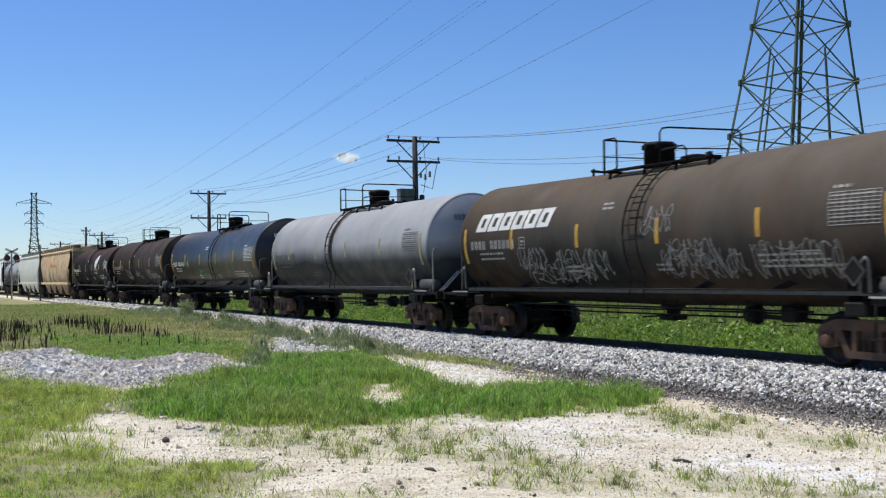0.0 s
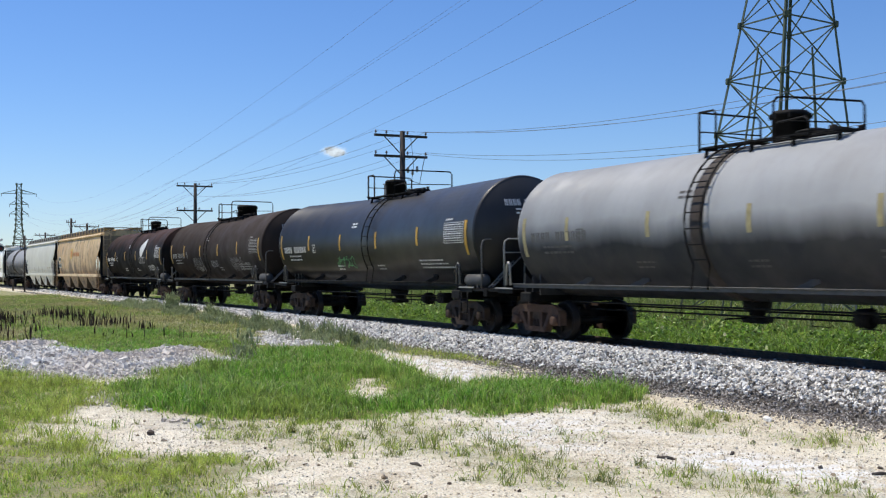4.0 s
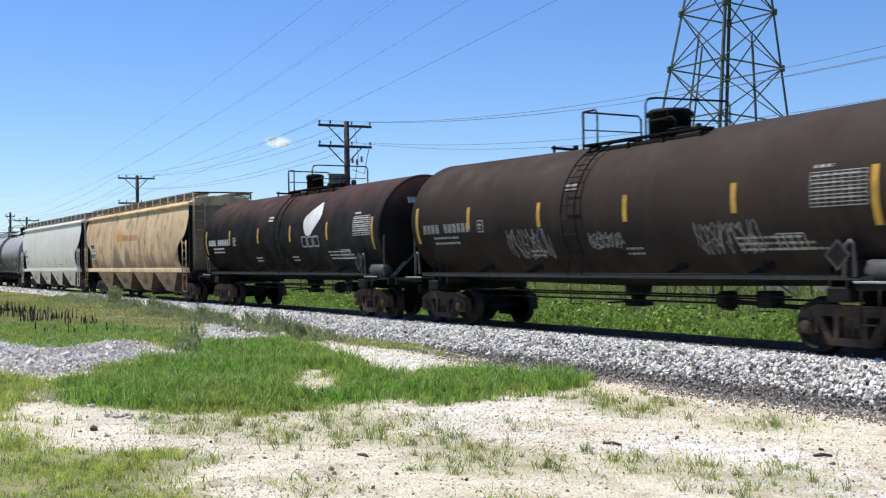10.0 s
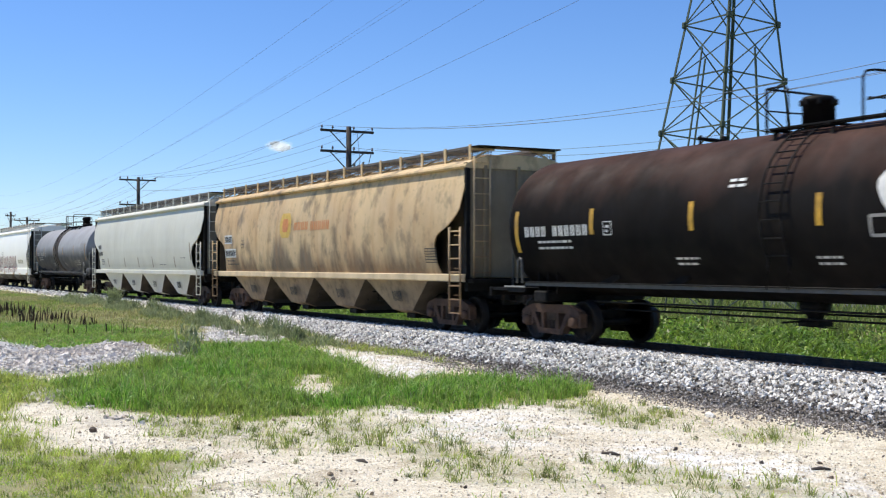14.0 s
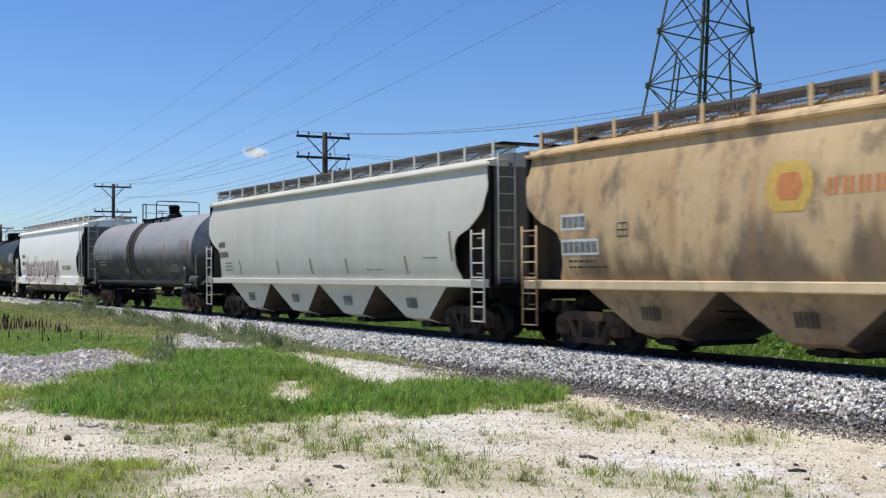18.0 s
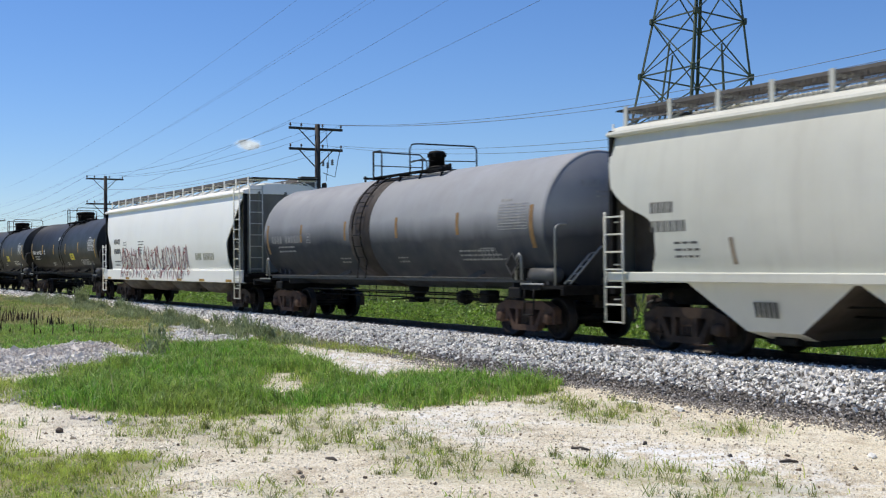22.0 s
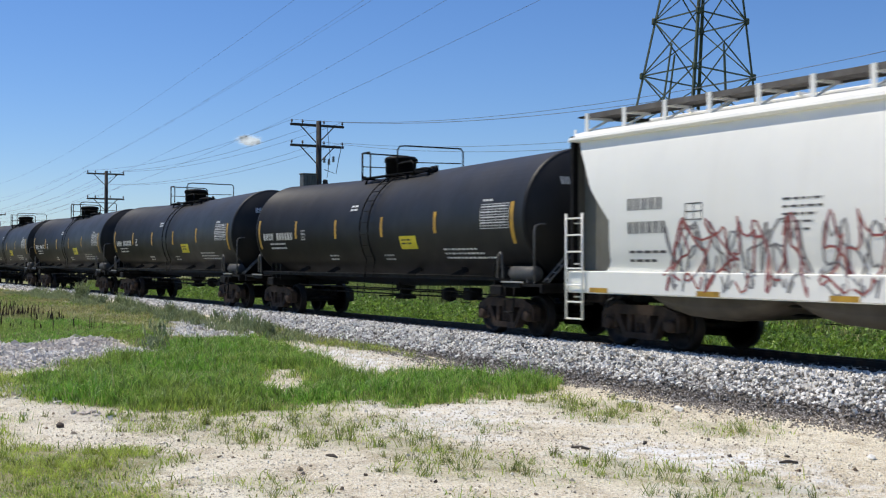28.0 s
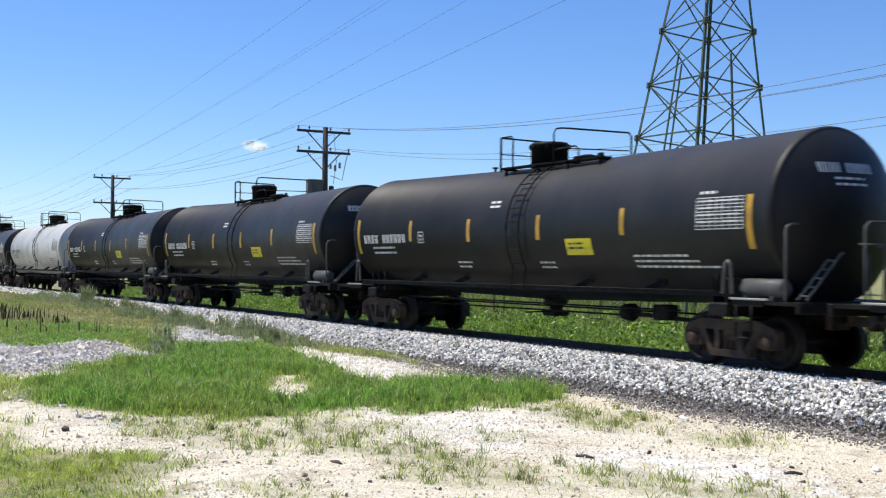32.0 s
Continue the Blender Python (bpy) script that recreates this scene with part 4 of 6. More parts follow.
            for k, (x, z) in enumerate(pts):
                q = pts[min(k + 1, 25)]
                p = pts[max(k - 1, 0)]
                d = Vector((q[0] - p[0], q[1] - p[1]))
                d = d.normalized() if d.length > 1e-5 else Vector((1, 0))
                pair = (bm.verts.new(self.at(x - d.y * w / 2, z + d.x * w / 2)), bm.verts.new(self.at(x + d.y * w / 2, z - d.x * w / 2)))
                if prev:
                    bm.faces.new((prev[0], prev[1], pair[1], pair[0]))
                prev = pair


TANK_R, TANK_Z, HEAD = 1.51, 2.53, 0.6
DISH_R = (0.0, 0.2, 0.4, 0.6, 0.8, 1.0, 1.2, 1.35, 1.44, 1.46, 1.475, 1.49, 1.504, 1.51)


def slump(x, bend):
    """A tank that drains to its middle: how much its axis is lifted at x, for a lift of bend at the middle and at the ends."""
    return bend[0] + (bend[1] - bend[0]) * min(1.0, abs(x) / 8.0)


def tank_side(lift=0.006, bend=(0, 0)):
    def at(x, z):
        r = TANK_R + lift
        c = max(-0.999, min(0.999, (z - TANK_Z - slump(x, bend)) / r))
        return Vector((x, -math.sqrt(1 - c * c) * r, z))
    return Side(at)


def on_tank(a, r=TANK_R):
    """A point of the tank's girth, a degrees up from the near side."""
    return -math.cos(radians(a)) * r, TANK_Z + math.sin(radians(a)) * r


# ---- tank car ----


def dish(r):
    """How far the jacketed head bulges at radius r: a shallow dish with a tight rounded rim."""
    rim = 0.05
    if r > TANK_R - rim:
        return 0.05 * math.sqrt(max(0.0, 1 - ((r - TANK_R + rim) / rim) ** 2))
    return 0.05 + (HEAD - 0.05) * (1 - (r / (TANK_R - rim)) ** 2)


def b_tank(half, rear, bend):
    def build(bm):
        prof = [(-rear - dish(r), r) for r in DISH_R]
        prof += [(-rear + 0.02, TANK_R), (-rear + 0.03, TANK_R + 0.006), (-rear + 0.06, TANK_R + 0.006), (-rear + 0.07, TANK_R), (0, TANK_R)]
        prof += [(half - 0.07, TANK_R), (half - 0.06, TANK_R + 0.006), (half - 0.03, TANK_R + 0.006), (half - 0.02, TANK_R)]
        prof += [(half + dish(r), r) for r in DISH_R[::-1]]
        lathe(bm, prof, "X", 64, (0, 0, TANK_Z))
        bm.edges.ensure_lookup_table()
        for e in bm.edges:
            if all(abs(v.co.x - half) < 1e-4 or abs(v.co.x + rear) < 1e-4 for v in e.verts):
                e.smooth = False
        for v in bm.verts:
            v.co.z += slump(v.co.x, bend)
    return build


def b_sill(half):
    """A slim angle iron along the belly: one upright and one flat leg."""
    def build(bm):
        prof = [(-0.01, 1.225), (0.008, 1.225), (0.008, 1.282), (0.11, 1.282), (0.11, 1.295), (-0.01, 1.295)]
        a = [bm.verts.new((-half, y, z)) for y, z in prof]
        b = [bm.verts.new((half, y, z)) for y, z in prof]
        for i in range(6):
            bm.faces.new((a[i], b[i], b[(i + 1) % 6], a[(i + 1) % 6]))
        bm.faces.new(a[::-1])
        bm.faces.new(b)
    return build


def b_sill_rail(bm):
    pipe(bm, [(-7.2, -1.36, 1.31), (0, -1.36, 1.31), (7.2, -1.36, 1.31)], 0.016, 6)
    for k in range(9):
        beam(bm, (-6.8 + 1.7 * k, -1.36, 1.3), (-6.8 + 1.7 * k, -1.1, 1.27), 0.03, 0.02)


def b_strut(bm):
    pts = [on_tank(a) for a in (-46, -36)]
    beam(bm, (-0.18, -1.3, 1.28), (0.05, pts[0][0] - 0.02, pts[0][1]), 0.03, 0.1)
    box(bm, (0.05, pts[0][0] - 0.01, pts[0][1] + 0.03), (0.24, 0.05, 0.16))
    beam(bm, (-0.1, -1.3, 1.28), (0.12, pts[0][0] - 0.02, pts[0][1]), 0.03, 0.1)


def b_end_frame(bm):
    """Platform over the coupler at the +x end, with its stub sill and bolster."""
    box(bm, (7.95, 0, 1.14), (1.25, 2.84, 0.06))
    box(bm, (8.5, 0, 1.08), (0.1, 2.9, 0.2), bevel=0.015)
    box(bm, (7.2, 0, 0.98), (2.2, 0.42, 0.3))
    box(bm, (6.6, 0, 1.0), (0.5, 2.7, 0.24), bevel=0.03)
    for s in (-1, 1):
        box(bm, (7.4, s * 1.42, 1.13), (0.7, 0.05, 0.1))


def b_saddle(bm):
    """Three cradle ribs under the tank."""
    for x in (6.25, 6.6, 6.95):
        arc = [on_tank(a, TANK_R - 0.02) for a in range(-140, -39, 10)]
        sides = []
        for dx in (-0.02, 0.02):
            top = [bm.verts.new((x + dx, y, z)) for y, z in arc]
            foot = [bm.verts.new((x + dx, y, 1.05)) for y, z in arc]
            for i in range(len(arc) - 1):
                bm.faces.new((top[i], top[i + 1], foot[i + 1], foot[i]))
            sides.append((top, foot))
        (ta, fa), (tb, fb) = sides
        for i in (0, len(arc) - 1):
            bm.faces.new((ta[i], tb[i], fb[i], fa[i]))


def b_end_rail(bm):
    pipe(bm, [(8.2, -1.4, 1.15), (8.2, -1.4, 2.3), (8.2, -1.36, 2.4), (8.2, -1.25, 2.44), (8.2, 0.9, 2.44), (8.2, 1.0, 2.38), (8.2, 1.02, 2.28), (8.2, 1.02, 1.15)], 0.022, 6)
    for x in (8.32, 8.5):
        pipe(bm, [(x, -1.25, 1.2), (x, -0.5, 1.92), (x, -0.42, 1.98)], 0.022, 6)
    for k in range(5):
        u = 0.1 + 0.2 * k
        pipe(bm, [(8.32, -1.25 + 0.75 * u, 1.2 + 0.72 * u), (8.5, -1.25 + 0.75 * u, 1.2 + 0.72 * u)], 0.014, 5)
    pipe(bm, [(8.45, 0.3, 1.2), (8.4, 0.3, 2.1), (8.4, 0.9, 2.1)], 0.02, 6)


def b_stirrup(bm):
    for x in (7.15, 7.5):
        pipe(bm, [(x, -1.44, 1.1), (x, -1.46, 0.55)], 0.018, 6)
    for z in (0.55, 0.82):
        pipe(bm, [(7.15, -1.46, z), (7.5, -1.46, z)], 0.018, 6)


def b_grab(bm):
    pipe(bm, [(-7.4, -1.42, 1.28), (-7.33, -1.44, 1.78), (-7.25, -1.44, 1.84), (-7.18, -1.44, 1.78), (-7.18, -1.42, 1.28)], 0.03, 6)


# Added bar that draws the sunlit rim of the end platform.
def b_platform_edge(bm):
    box(bm, (0, -1.46, 1.2), (0.85, 0.03, 0.035), bevel=0.006)


def b_reservoir(bm):
    lathe(bm, [(6.98, 0.02), (7.0, 0.12), (7.06, 0.17), (7.9, 0.17), (7.96, 0.12), (7.98, 0.02)], "X", 16, (0.1, -1.2, 1.38))
    box(bm, (7.25, -1.2, 1.22), (0.06, 0.3, 0.08))
    box(bm, (7.85, -1.2, 1.22), (0.06, 0.3, 0.08))


def b_valve_box(bm):
    box(bm, (6.95, -1.3, 1.4), (0.3, 0.2, 0.28), bevel=0.03)
    pipe(bm, [(6.7, -1.38, 1.32), (6.72, -1.4, 1.7), (6.86, -1.4, 1.74)], 0.02, 6)
    pipe(bm, [(6.6, -1.36, 1.3), (6.62, -1.38, 1.6)], 0.02, 6)


def b_ladder(bm):
    for x in (0.6, 1.08):
        pts = [(x, -1.44, 1.27)] + [(x, *on_tank(a, TANK_R + 0.09)) for a in range(-30, 76, 8)]
        pipe(bm, pts, 0.02, 6)
    for a in range(-26, 76, 11):
        y, z = on_tank(a, TANK_R + 0.09)
        pipe(bm, [(0.6, y, z), (1.08, y, z)], 0.014, 5)


def b_walkway(bm):
    top = TANK_Z + TANK_R
    for y in (-0.72, -0.55, 0.4, 0.57, 0.74):
        box(bm, (0.75, y, top - 0.02), (3.7, 0.13, 0.03))
    for x in (-1.0, 0.3, 1.4, 2.5):
        box(bm, (x, 0, top - 0.055), (0.06, 1.7, 0.04))
        for s in (-1, 1):
            beam(bm, (x, s * 0.7, top - 0.05), (x, s * 0.78, top - 0.34), 0.05, 0.05)


def b_guard_a(bm):
    """Frame across the left end of the deck, with a short return along the near edge."""
    z0, z1 = 3.95, 4.74
    pipe(bm, [(-0.65, -0.78, z0), (-0.65, -0.78, z1 - 0.07), (-0.72, -0.78, z1), (-1.15, -0.78, z1), (-1.15, 0.7, z1 - 0.02), (-1.15, 0.78, z1 - 0.1), (-1.15, 0.78, z0)], 0.022, 6)
    pipe(bm, [(-1.15, -0.78, z0), (-1.15, -0.78, z1)], 0.026, 6)
    pipe(bm, [(-1.15, -0.78, z1 - 0.38), (-1.15, 0.78, z1 - 0.38)], 0.015, 6)


def b_guard_b(bm):
    """Frame across the right end of the deck."""
    z0, z1 = 3.95, 4.74
    pipe(bm, [(0.95, -0.78, z0), (0.95, -0.78, z1 - 0.08), (0.98, -0.74, z1 + 0.02), (1.02, -0.6, z1 + 0.04), (1.4, 0.92, z1), (1.42, 0.98, z1 - 0.08), (1.42, 0.98, z0 - 0.1)], 0.022, 6)
    pipe(bm, [(0.98, -0.7, z1 - 0.4), (1.4, 0.94, z1 - 0.4)], 0.015, 6)


def b_guard_c(bm):
    z0, z1 = 3.95, 4.74
    pipe(bm, [(1.05, -0.8, z1 - 0.45), (1.75, -0.8, z1 - 0.42), (1.86, -0.8, z1 - 0.5), (1.88, -0.8, z0)], 0.018, 6)


def b_dome(k):
    def build(bm):
        top = TANK_Z + TANK_R - 0.04
        lathe(bm, [(top, 0.43 * k), (top + 0.5, 0.43 * k), (top + 0.5, 0.46 * k), (top + 0.55, 0.46 * k), (top + 0.6, 0.4 * k), (top + 0.63, 0.1 * k)], "Z", 24, (-0.05, 0, 0))
        for i in range(8):
            a = i * math.pi / 4
            box(bm, (-0.05 + 0.45 * k * math.cos(a), 0.45 * k * math.sin(a), top + 0.5), (0.05, 0.05, 0.1))
    return build


def b_manway(bm):
    top = TANK_Z + TANK_R - 0.04
    lathe(bm, [(top, 0.27), (top + 0.12, 0.27), (top + 0.13, 0.33), (top + 0.17, 0.33), (top + 0.22, 0.12)], "Z", 20, (1.15, 0, 0))
    pipe(bm, [(1.5, 0.1, top), (1.5, 0.1, top + 0.25)], 0.05, 8)
    pipe(bm, [(1.75, -0.15, top), (1.75, -0.15, top + 0.2)], 0.06, 8)


def b_vent(bm):
    top = TANK_Z + TANK_R
    pipe(bm, [(-2.6, 0, top - 0.03), (-2.6, 0, top + 0.1)], 0.03, 6)
    box(bm, (-2.6, 0, top + 0.1), (0.1, 0.1, 0.04))


def b_vent_bar(bm):
    top = TANK_Z + TANK_R
    pipe(bm, [(-2.6, -0.3, top - 0.06), (-2.6, -0.3, top + 0.14)], 0.03, 6)
    pipe(bm, [(-2.6, -0.36, top + 0.08), (-2.6, 0.3, top + 0.06)], 0.035, 6)
    box(bm, (-2.6, 0.3, top + 0.08), (0.12, 0.1, 0.16), bevel=0.02)


def b_outlet(bm):
    lathe(bm, [(0.6, 0.14), (0.82, 0.16), (0.86, 0.26), (1.05, 0.3)], "Z", 16)
    pipe(bm, [(0.1, -0.1, 0.72), (0.1, -0.9, 0.7)], 0.02, 6)
    box(bm, (0, 0, 0.66), (0.5, 0.4, 0.1), bevel=0.02)


def b_brake_rod(bm):
    pipe(bm, [(-5.2, 0, 0), (5.2, 0, 0)], 0.022, 6)


def b_rod_hanger(bm):
    pipe(bm, [(0, -0.9, 1.1), (0, -0.9, 0.66), (0.42, -0.9, 0.66), (0.42, -0.9, 1.1)], 0.012, 4)


def brake_rods(car):
    for y, z in ((-0.45, 0.75), (-0.9, 0.92), (0.5, 0.8)):
        part("brake_rod", kit("brake_rod", b_brake_rod, M_STEEL_DARK), None, car).location = (0, y, z)
    for x in (-3.0, -1.2, 0.9, 2.4, 3.5, 4.4):
        part("rod_hanger", kit("rod_hanger", b_rod_hanger, M_STEEL_DARK), None, car).location = (x, 0, 0)


def b_brake_gear(bm):
    lathe(bm, [(3.1, 0.05), (3.12, 0.16), (3.4, 0.18), (3.42, 0.05)], "X", 14, (0, -0.55, 0.82))
    box(bm, (4.3, -0.5, 0.85), (0.4, 0.35, 0.3), bevel=0.03)
    beam(bm, (3.4, -0.55, 0.8), (4.9, -0.4, 0.72), 0.05, 0.08)


def b_girth_band(w):
    def build(bm):
        lathe(bm, [(-w, TANK_R), (-w + 0.02, TANK_R + 0.014), (w - 0.02, TANK_R + 0.014), (w, TANK_R)], "X", 64, (0, 0, TANK_Z))
    return build


def tank_car(x, paint, label, band=False, dusty=False, stripe=None, half=7.95, sill=None, placard=False, at=(1.5, 4.5), ladder=0.0, dome=1.0, ink=None, diamond=False, deck=0.0, dome_x=-0.3, vent_x=0.0, rear=None, bend=(0, 0)):
    """A bare tank car on two trucks, its middle at x on the train."""
    car = tagged(empty("tank_car", pose(x, TRACK, 0)), label, "tank car", "cars of the freight train")
    CARS.append((car, x))
    sill = sill or M_STEEL_DARK
    rear = rear or half - 0.55
    mark = half - 0.17
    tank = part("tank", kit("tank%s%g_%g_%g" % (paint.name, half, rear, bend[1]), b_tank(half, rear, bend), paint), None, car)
    for s, n in ((-1, "near"), (1, "far")):
        beam_paint = M_RES if diamond else sill
        o = part("side_sill", kit("sill" + beam_paint.name, b_sill(7.2), beam_paint), None, car)
        o.location, o.rotation_euler = (0, s * 1.33, 0), (0, 0, 0 if s < 0 else math.pi)
    for s in (-1, 1):
        for k in (-4.3, -2.2, 2.6, 4.8):
            o = part("saddle_strut", kit("strut" + sill.name, b_strut, M_RES if sill is not M_STEEL_DARK else sill), None, car)
            o.location, o.rotation_euler = (k, 0, 0), (0, 0, 0 if s < 0 else math.pi)
    rail = M_TIN if sill is not M_STEEL_DARK else M_LIT_RAILING
    for s in (1, -1):
        turn = (0, 0, 0 if s > 0 else math.pi)
        for name, key, build, mat in (("end_platform", "end_frame", b_end_frame, M_STEEL_DARK), ("tank_saddle", "saddle" + paint.name, b_saddle, paint), ("end_handrail", "end_rail" + rail.name, b_end_rail, rail), ("step", "stirrup", b_stirrup, M_STEEL_DARK)):
            part(name, kit(key, build, mat), None, car).rotation_euler = turn
        truck(car, s * 6.6, dusty)
    couplers(car, 8.85)
    part("sill_rail", kit("sill_rail" + sill.name, b_sill_rail, M_RES if sill is not M_STEEL_DARK else sill), None, car)
    part("grab_post", kit("grab" + sill.name, b_grab, rail), None, car)
    part("grab_post", kit("grab" + sill.name, b_grab, rail), None, car).location = (14.2, 0, 0)
    # pale bars in place of sunlight on the platform rims
    for k in (-1, 1):
        part("platform_edge", kit("platform_edge", b_platform_edge, M_TIN), None, car).location = (k * 7.45, 0, 0)
    part("air_reservoir", kit("reservoir", b_reservoir, M_RES), None, car)
    part("brake_valve", kit("valve_box", b_valve_box, M_STEEL_DARK), None, car)
    dz = bend[0]
    part("ladder", kit("ladder", b_ladder, M_STEEL_DARK), None, car).location = (ladder, 0, dz)
    part("walkway", kit("walkway", b_walkway, M_STEEL_DARK), None, car).location = (deck, 0, dz + 0.01)
    for key, build in (("rail_a", b_guard_a), ("rail_b", b_guard_b), ("rail_c", b_guard_c)):
        part("guard_rail", kit(key, build, M_STEEL_DARK), None, car).location = (deck, 0, dz)
    part("valve_housing", kit("dome%g" % dome, b_dome(dome), M_STEEL_DARK), None, car).location = (dome_x + 0.05, 0, dz)
    part("manway", kit("manway", b_manway, M_STEEL_DARK), None, car).location = (deck, 0, dz)
    part("vent", kit("vent_bar", b_vent_bar, M_STEEL_DARK) if diamond else kit("vent", b_vent, M_STEEL_DARK), None, car).location = (vent_x, 0, slump(-2.6, bend))
    part("outlet_valve", kit("outlet", b_outlet, M_STEEL_DARK), None, car)
    brake_rods(car)
    part("brake_cylinder", kit("brake_gear", b_brake_gear, M_STEEL_DARK), None, car)
    if band:
        part("girth_band", kit("girth_band%g" % band, b_girth_band(band), M_RUSTBAND), None, tank).location = (ladder + 0.84, 0, 0)
    side = tank_side(0.006, bend)
    ink = ink or M_WHITE
    stripe = stripe or M_YELLOW
    for k, w, z0, z1 in [(k, 0.065, 2.3, 2.82) for k in (-at[1], -at[0], at[0], at[1])] + [(k, 0.07, 1.96, 2.87) for k in (-rear + 0.28, mark - 0.28)]:
        lift = slump(k, bend)
        bm = bmesh.new()
        side.patch(bm, k - w, k + w, z0 + lift, z1 + lift)
        part("reflector_stripe", bm, stripe, tank)
    bm = bmesh.new()
    side.text(bm, -rear + 0.62, 2.4, 0.22, 11, 0.215, 0.34)
    tagged(part("reporting_mark", bm, ink, tank), kind="stuff")
    bm = bmesh.new()
    side.lines(bm, -rear + 1.1, -rear + 2.9, 2.2, 2, 0.05, 0.13, 3)
    side.outline(bm, -at[1] + 0.4, -at[1] + 0.66, 2.28, 2.54, 0.02, 0, 0)
    side.lines(bm, -at[1] + 0.47, -at[1] + 0.59, 2.47, 2, 0.05, 0.09, 2)
    side.lines(bm, -0.6, -0.15, 3.17, 2, 0.05, 0.1, 5)
    side.lines(bm, -2.1, -1.4, 1.82, 2, 0.04, 0.1, 6)
    side.lines(bm, 1.3, 2.0, 1.82, 2, 0.04, 0.1, 7)
    side.lines(bm, 4.4, 6.6, 1.95, 3, 0.04, 0.1, 8)
    tagged(part("small_print", bm, ink, tank), kind="stuff")
    bm = bmesh.new()
    side.outline(bm, mark - 1.55, mark - 0.42, 2.38, 2.92, 0.013, 8, 6)
    side.lines(bm, mark - 1.5, mark - 0.9, 3.04, 1, 0.05, 0.1, 4)
    for i in range(4):
        side.lines(bm, mark - 1.5, mark - 0.5, 2.88 - 0.12 * i, 1, 0.028, 0.1, 20 + i)
    tagged(part("stencil_block", bm, ink, tank), kind="stuff")
    # bars on the round head
    bm = bmesh.new()
    head = Side(lambda y, z: Vector((half + dish(math.hypot(y, z - TANK_Z)) + 0.012, y, z + bend[1])))
    head.text(bm, -0.75, 3.3, 0.17, 11)
    head.lines(bm, -0.5, 0.3, 3.14, 2, 0.04, 0.1, 11)
    tagged(part("head_mark", bm, ink, tank), kind="stuff")
    if placard:
        bm = bmesh.new()
        side.patch(bm, 2.35, 3.2, 1.95, 2.28)
        part("placard", bm, M_PLACARD, tank)
        bm = bmesh.new()
        tank_side(0.01, bend).lines(bm, 2.45, 3.1, 2.2, 2, 0.04, 0.09, 9)
        tagged(part("placard_print", bm, M_BLACK_MARK, tank), kind="stuff")
    if diamond:
        bm = bmesh.new()
        side.outline(bm, 5.35, 5.95, 1.72, 1.98, 0.022, 0, 3)
        tagged(part("notice", bm, ink, tank), kind="stuff")
        bm = bmesh.new()
        box(bm, (6.75, -1.485, 1.62), (0.36, 0.016, 0.36), Matrix.Rotation(radians(45), 3, "Y"), 0.006)
        holder = part("placard_holder", bm, M_STEEL_DARK, car)
        bm = bmesh.new()
        rim = [(6.75 + 0.23 * u, -1.497, 1.62 + 0.23 * v) for u, v in ((1, 0), (0, 1), (-1, 0), (0, -1))]
        for p, q in zip(rim, rim[1:] + rim[:1]):
            beam(bm, p, q, 0.012, 0.025)
        part("placard_frame", bm, M_RES, holder)
    return car, tank, side


M_FADED = surface("faded_white_marking", (0.36, 0.35, 0.33), 0.7, var=0.25, scale=5.0)
M_DARK_INK = surface("grey_black_marking", (0.1, 0.095, 0.09), 0.7, var=0.25, scale=5.0)
M_OLIVE_INK = surface("faded_olive_marking", (0.36, 0.33, 0.2), 0.7, var=0.3, scale=5.0)
M_PALE_YELLOW = surface("dirty_pale_yellow_reflector", (0.36, 0.31, 0.16), 0.6, var=0.25, scale=5.0)
M_FAINT = surface("grimy_faint_orange_reflector", (0.3, 0.17, 0.055), 0.6, var=0.25, scale=5.0)
M_FADED_ORANGE = surface("faded_orange_marking", (0.62, 0.24, 0.08), 0.7, var=0.2, scale=5.0)
M_FADED_YELLOW = surface("faded_yellow_marking", (0.66, 0.44, 0.1), 0.7, var=0.2, scale=5.0)
M_RUST_STREAK = surface("thin_rust_stain", (0.3, 0.24, 0.17), 0.8, var=0.25, scale=6.0)
M_BLUE_STEEL = surface("blue_black_painted_steel", (0.02, 0.021, 0.03), 0.5, 0.1, 0.25, 3.0, dirt=(0.05, 0.046, 0.044), amount=0.5, spec=0.15)
M_RES = surface("grey_painted_reservoir", (0.1, 0.1, 0.1), 0.55, 0.1, 0.25, 4.0, dirt=(0.1, 0.08, 0.06), amount=0.4, spec=0.15)
M_RUSTBAND = surface("rust_stained_band", (0.06, 0.048, 0.042), 0.7, 0, 0.35, 2.5, dirt=(0.05, 0.038, 0.032), amount=0.7, streak=0.5, spec=0.3)
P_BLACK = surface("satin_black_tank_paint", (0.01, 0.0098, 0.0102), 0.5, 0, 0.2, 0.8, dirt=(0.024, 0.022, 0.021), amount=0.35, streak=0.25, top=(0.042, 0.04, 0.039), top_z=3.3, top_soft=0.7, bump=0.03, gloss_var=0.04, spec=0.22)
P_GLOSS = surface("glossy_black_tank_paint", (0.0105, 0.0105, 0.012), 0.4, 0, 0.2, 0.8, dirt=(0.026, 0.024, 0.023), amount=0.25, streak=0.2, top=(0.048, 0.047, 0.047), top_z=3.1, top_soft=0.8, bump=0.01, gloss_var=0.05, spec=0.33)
P_BROWN = surface("grimy_brown_black_tank_paint", (0.028, 0.021, 0.0175), 0.78, 0, 0.25, 0.8, dirt=(0.055, 0.04, 0.032), amount=0.5, streak=0.45, top=(0.055, 0.04, 0.033), top_z=3.1, top_soft=0.9, bump=0.05, spec=0.12)
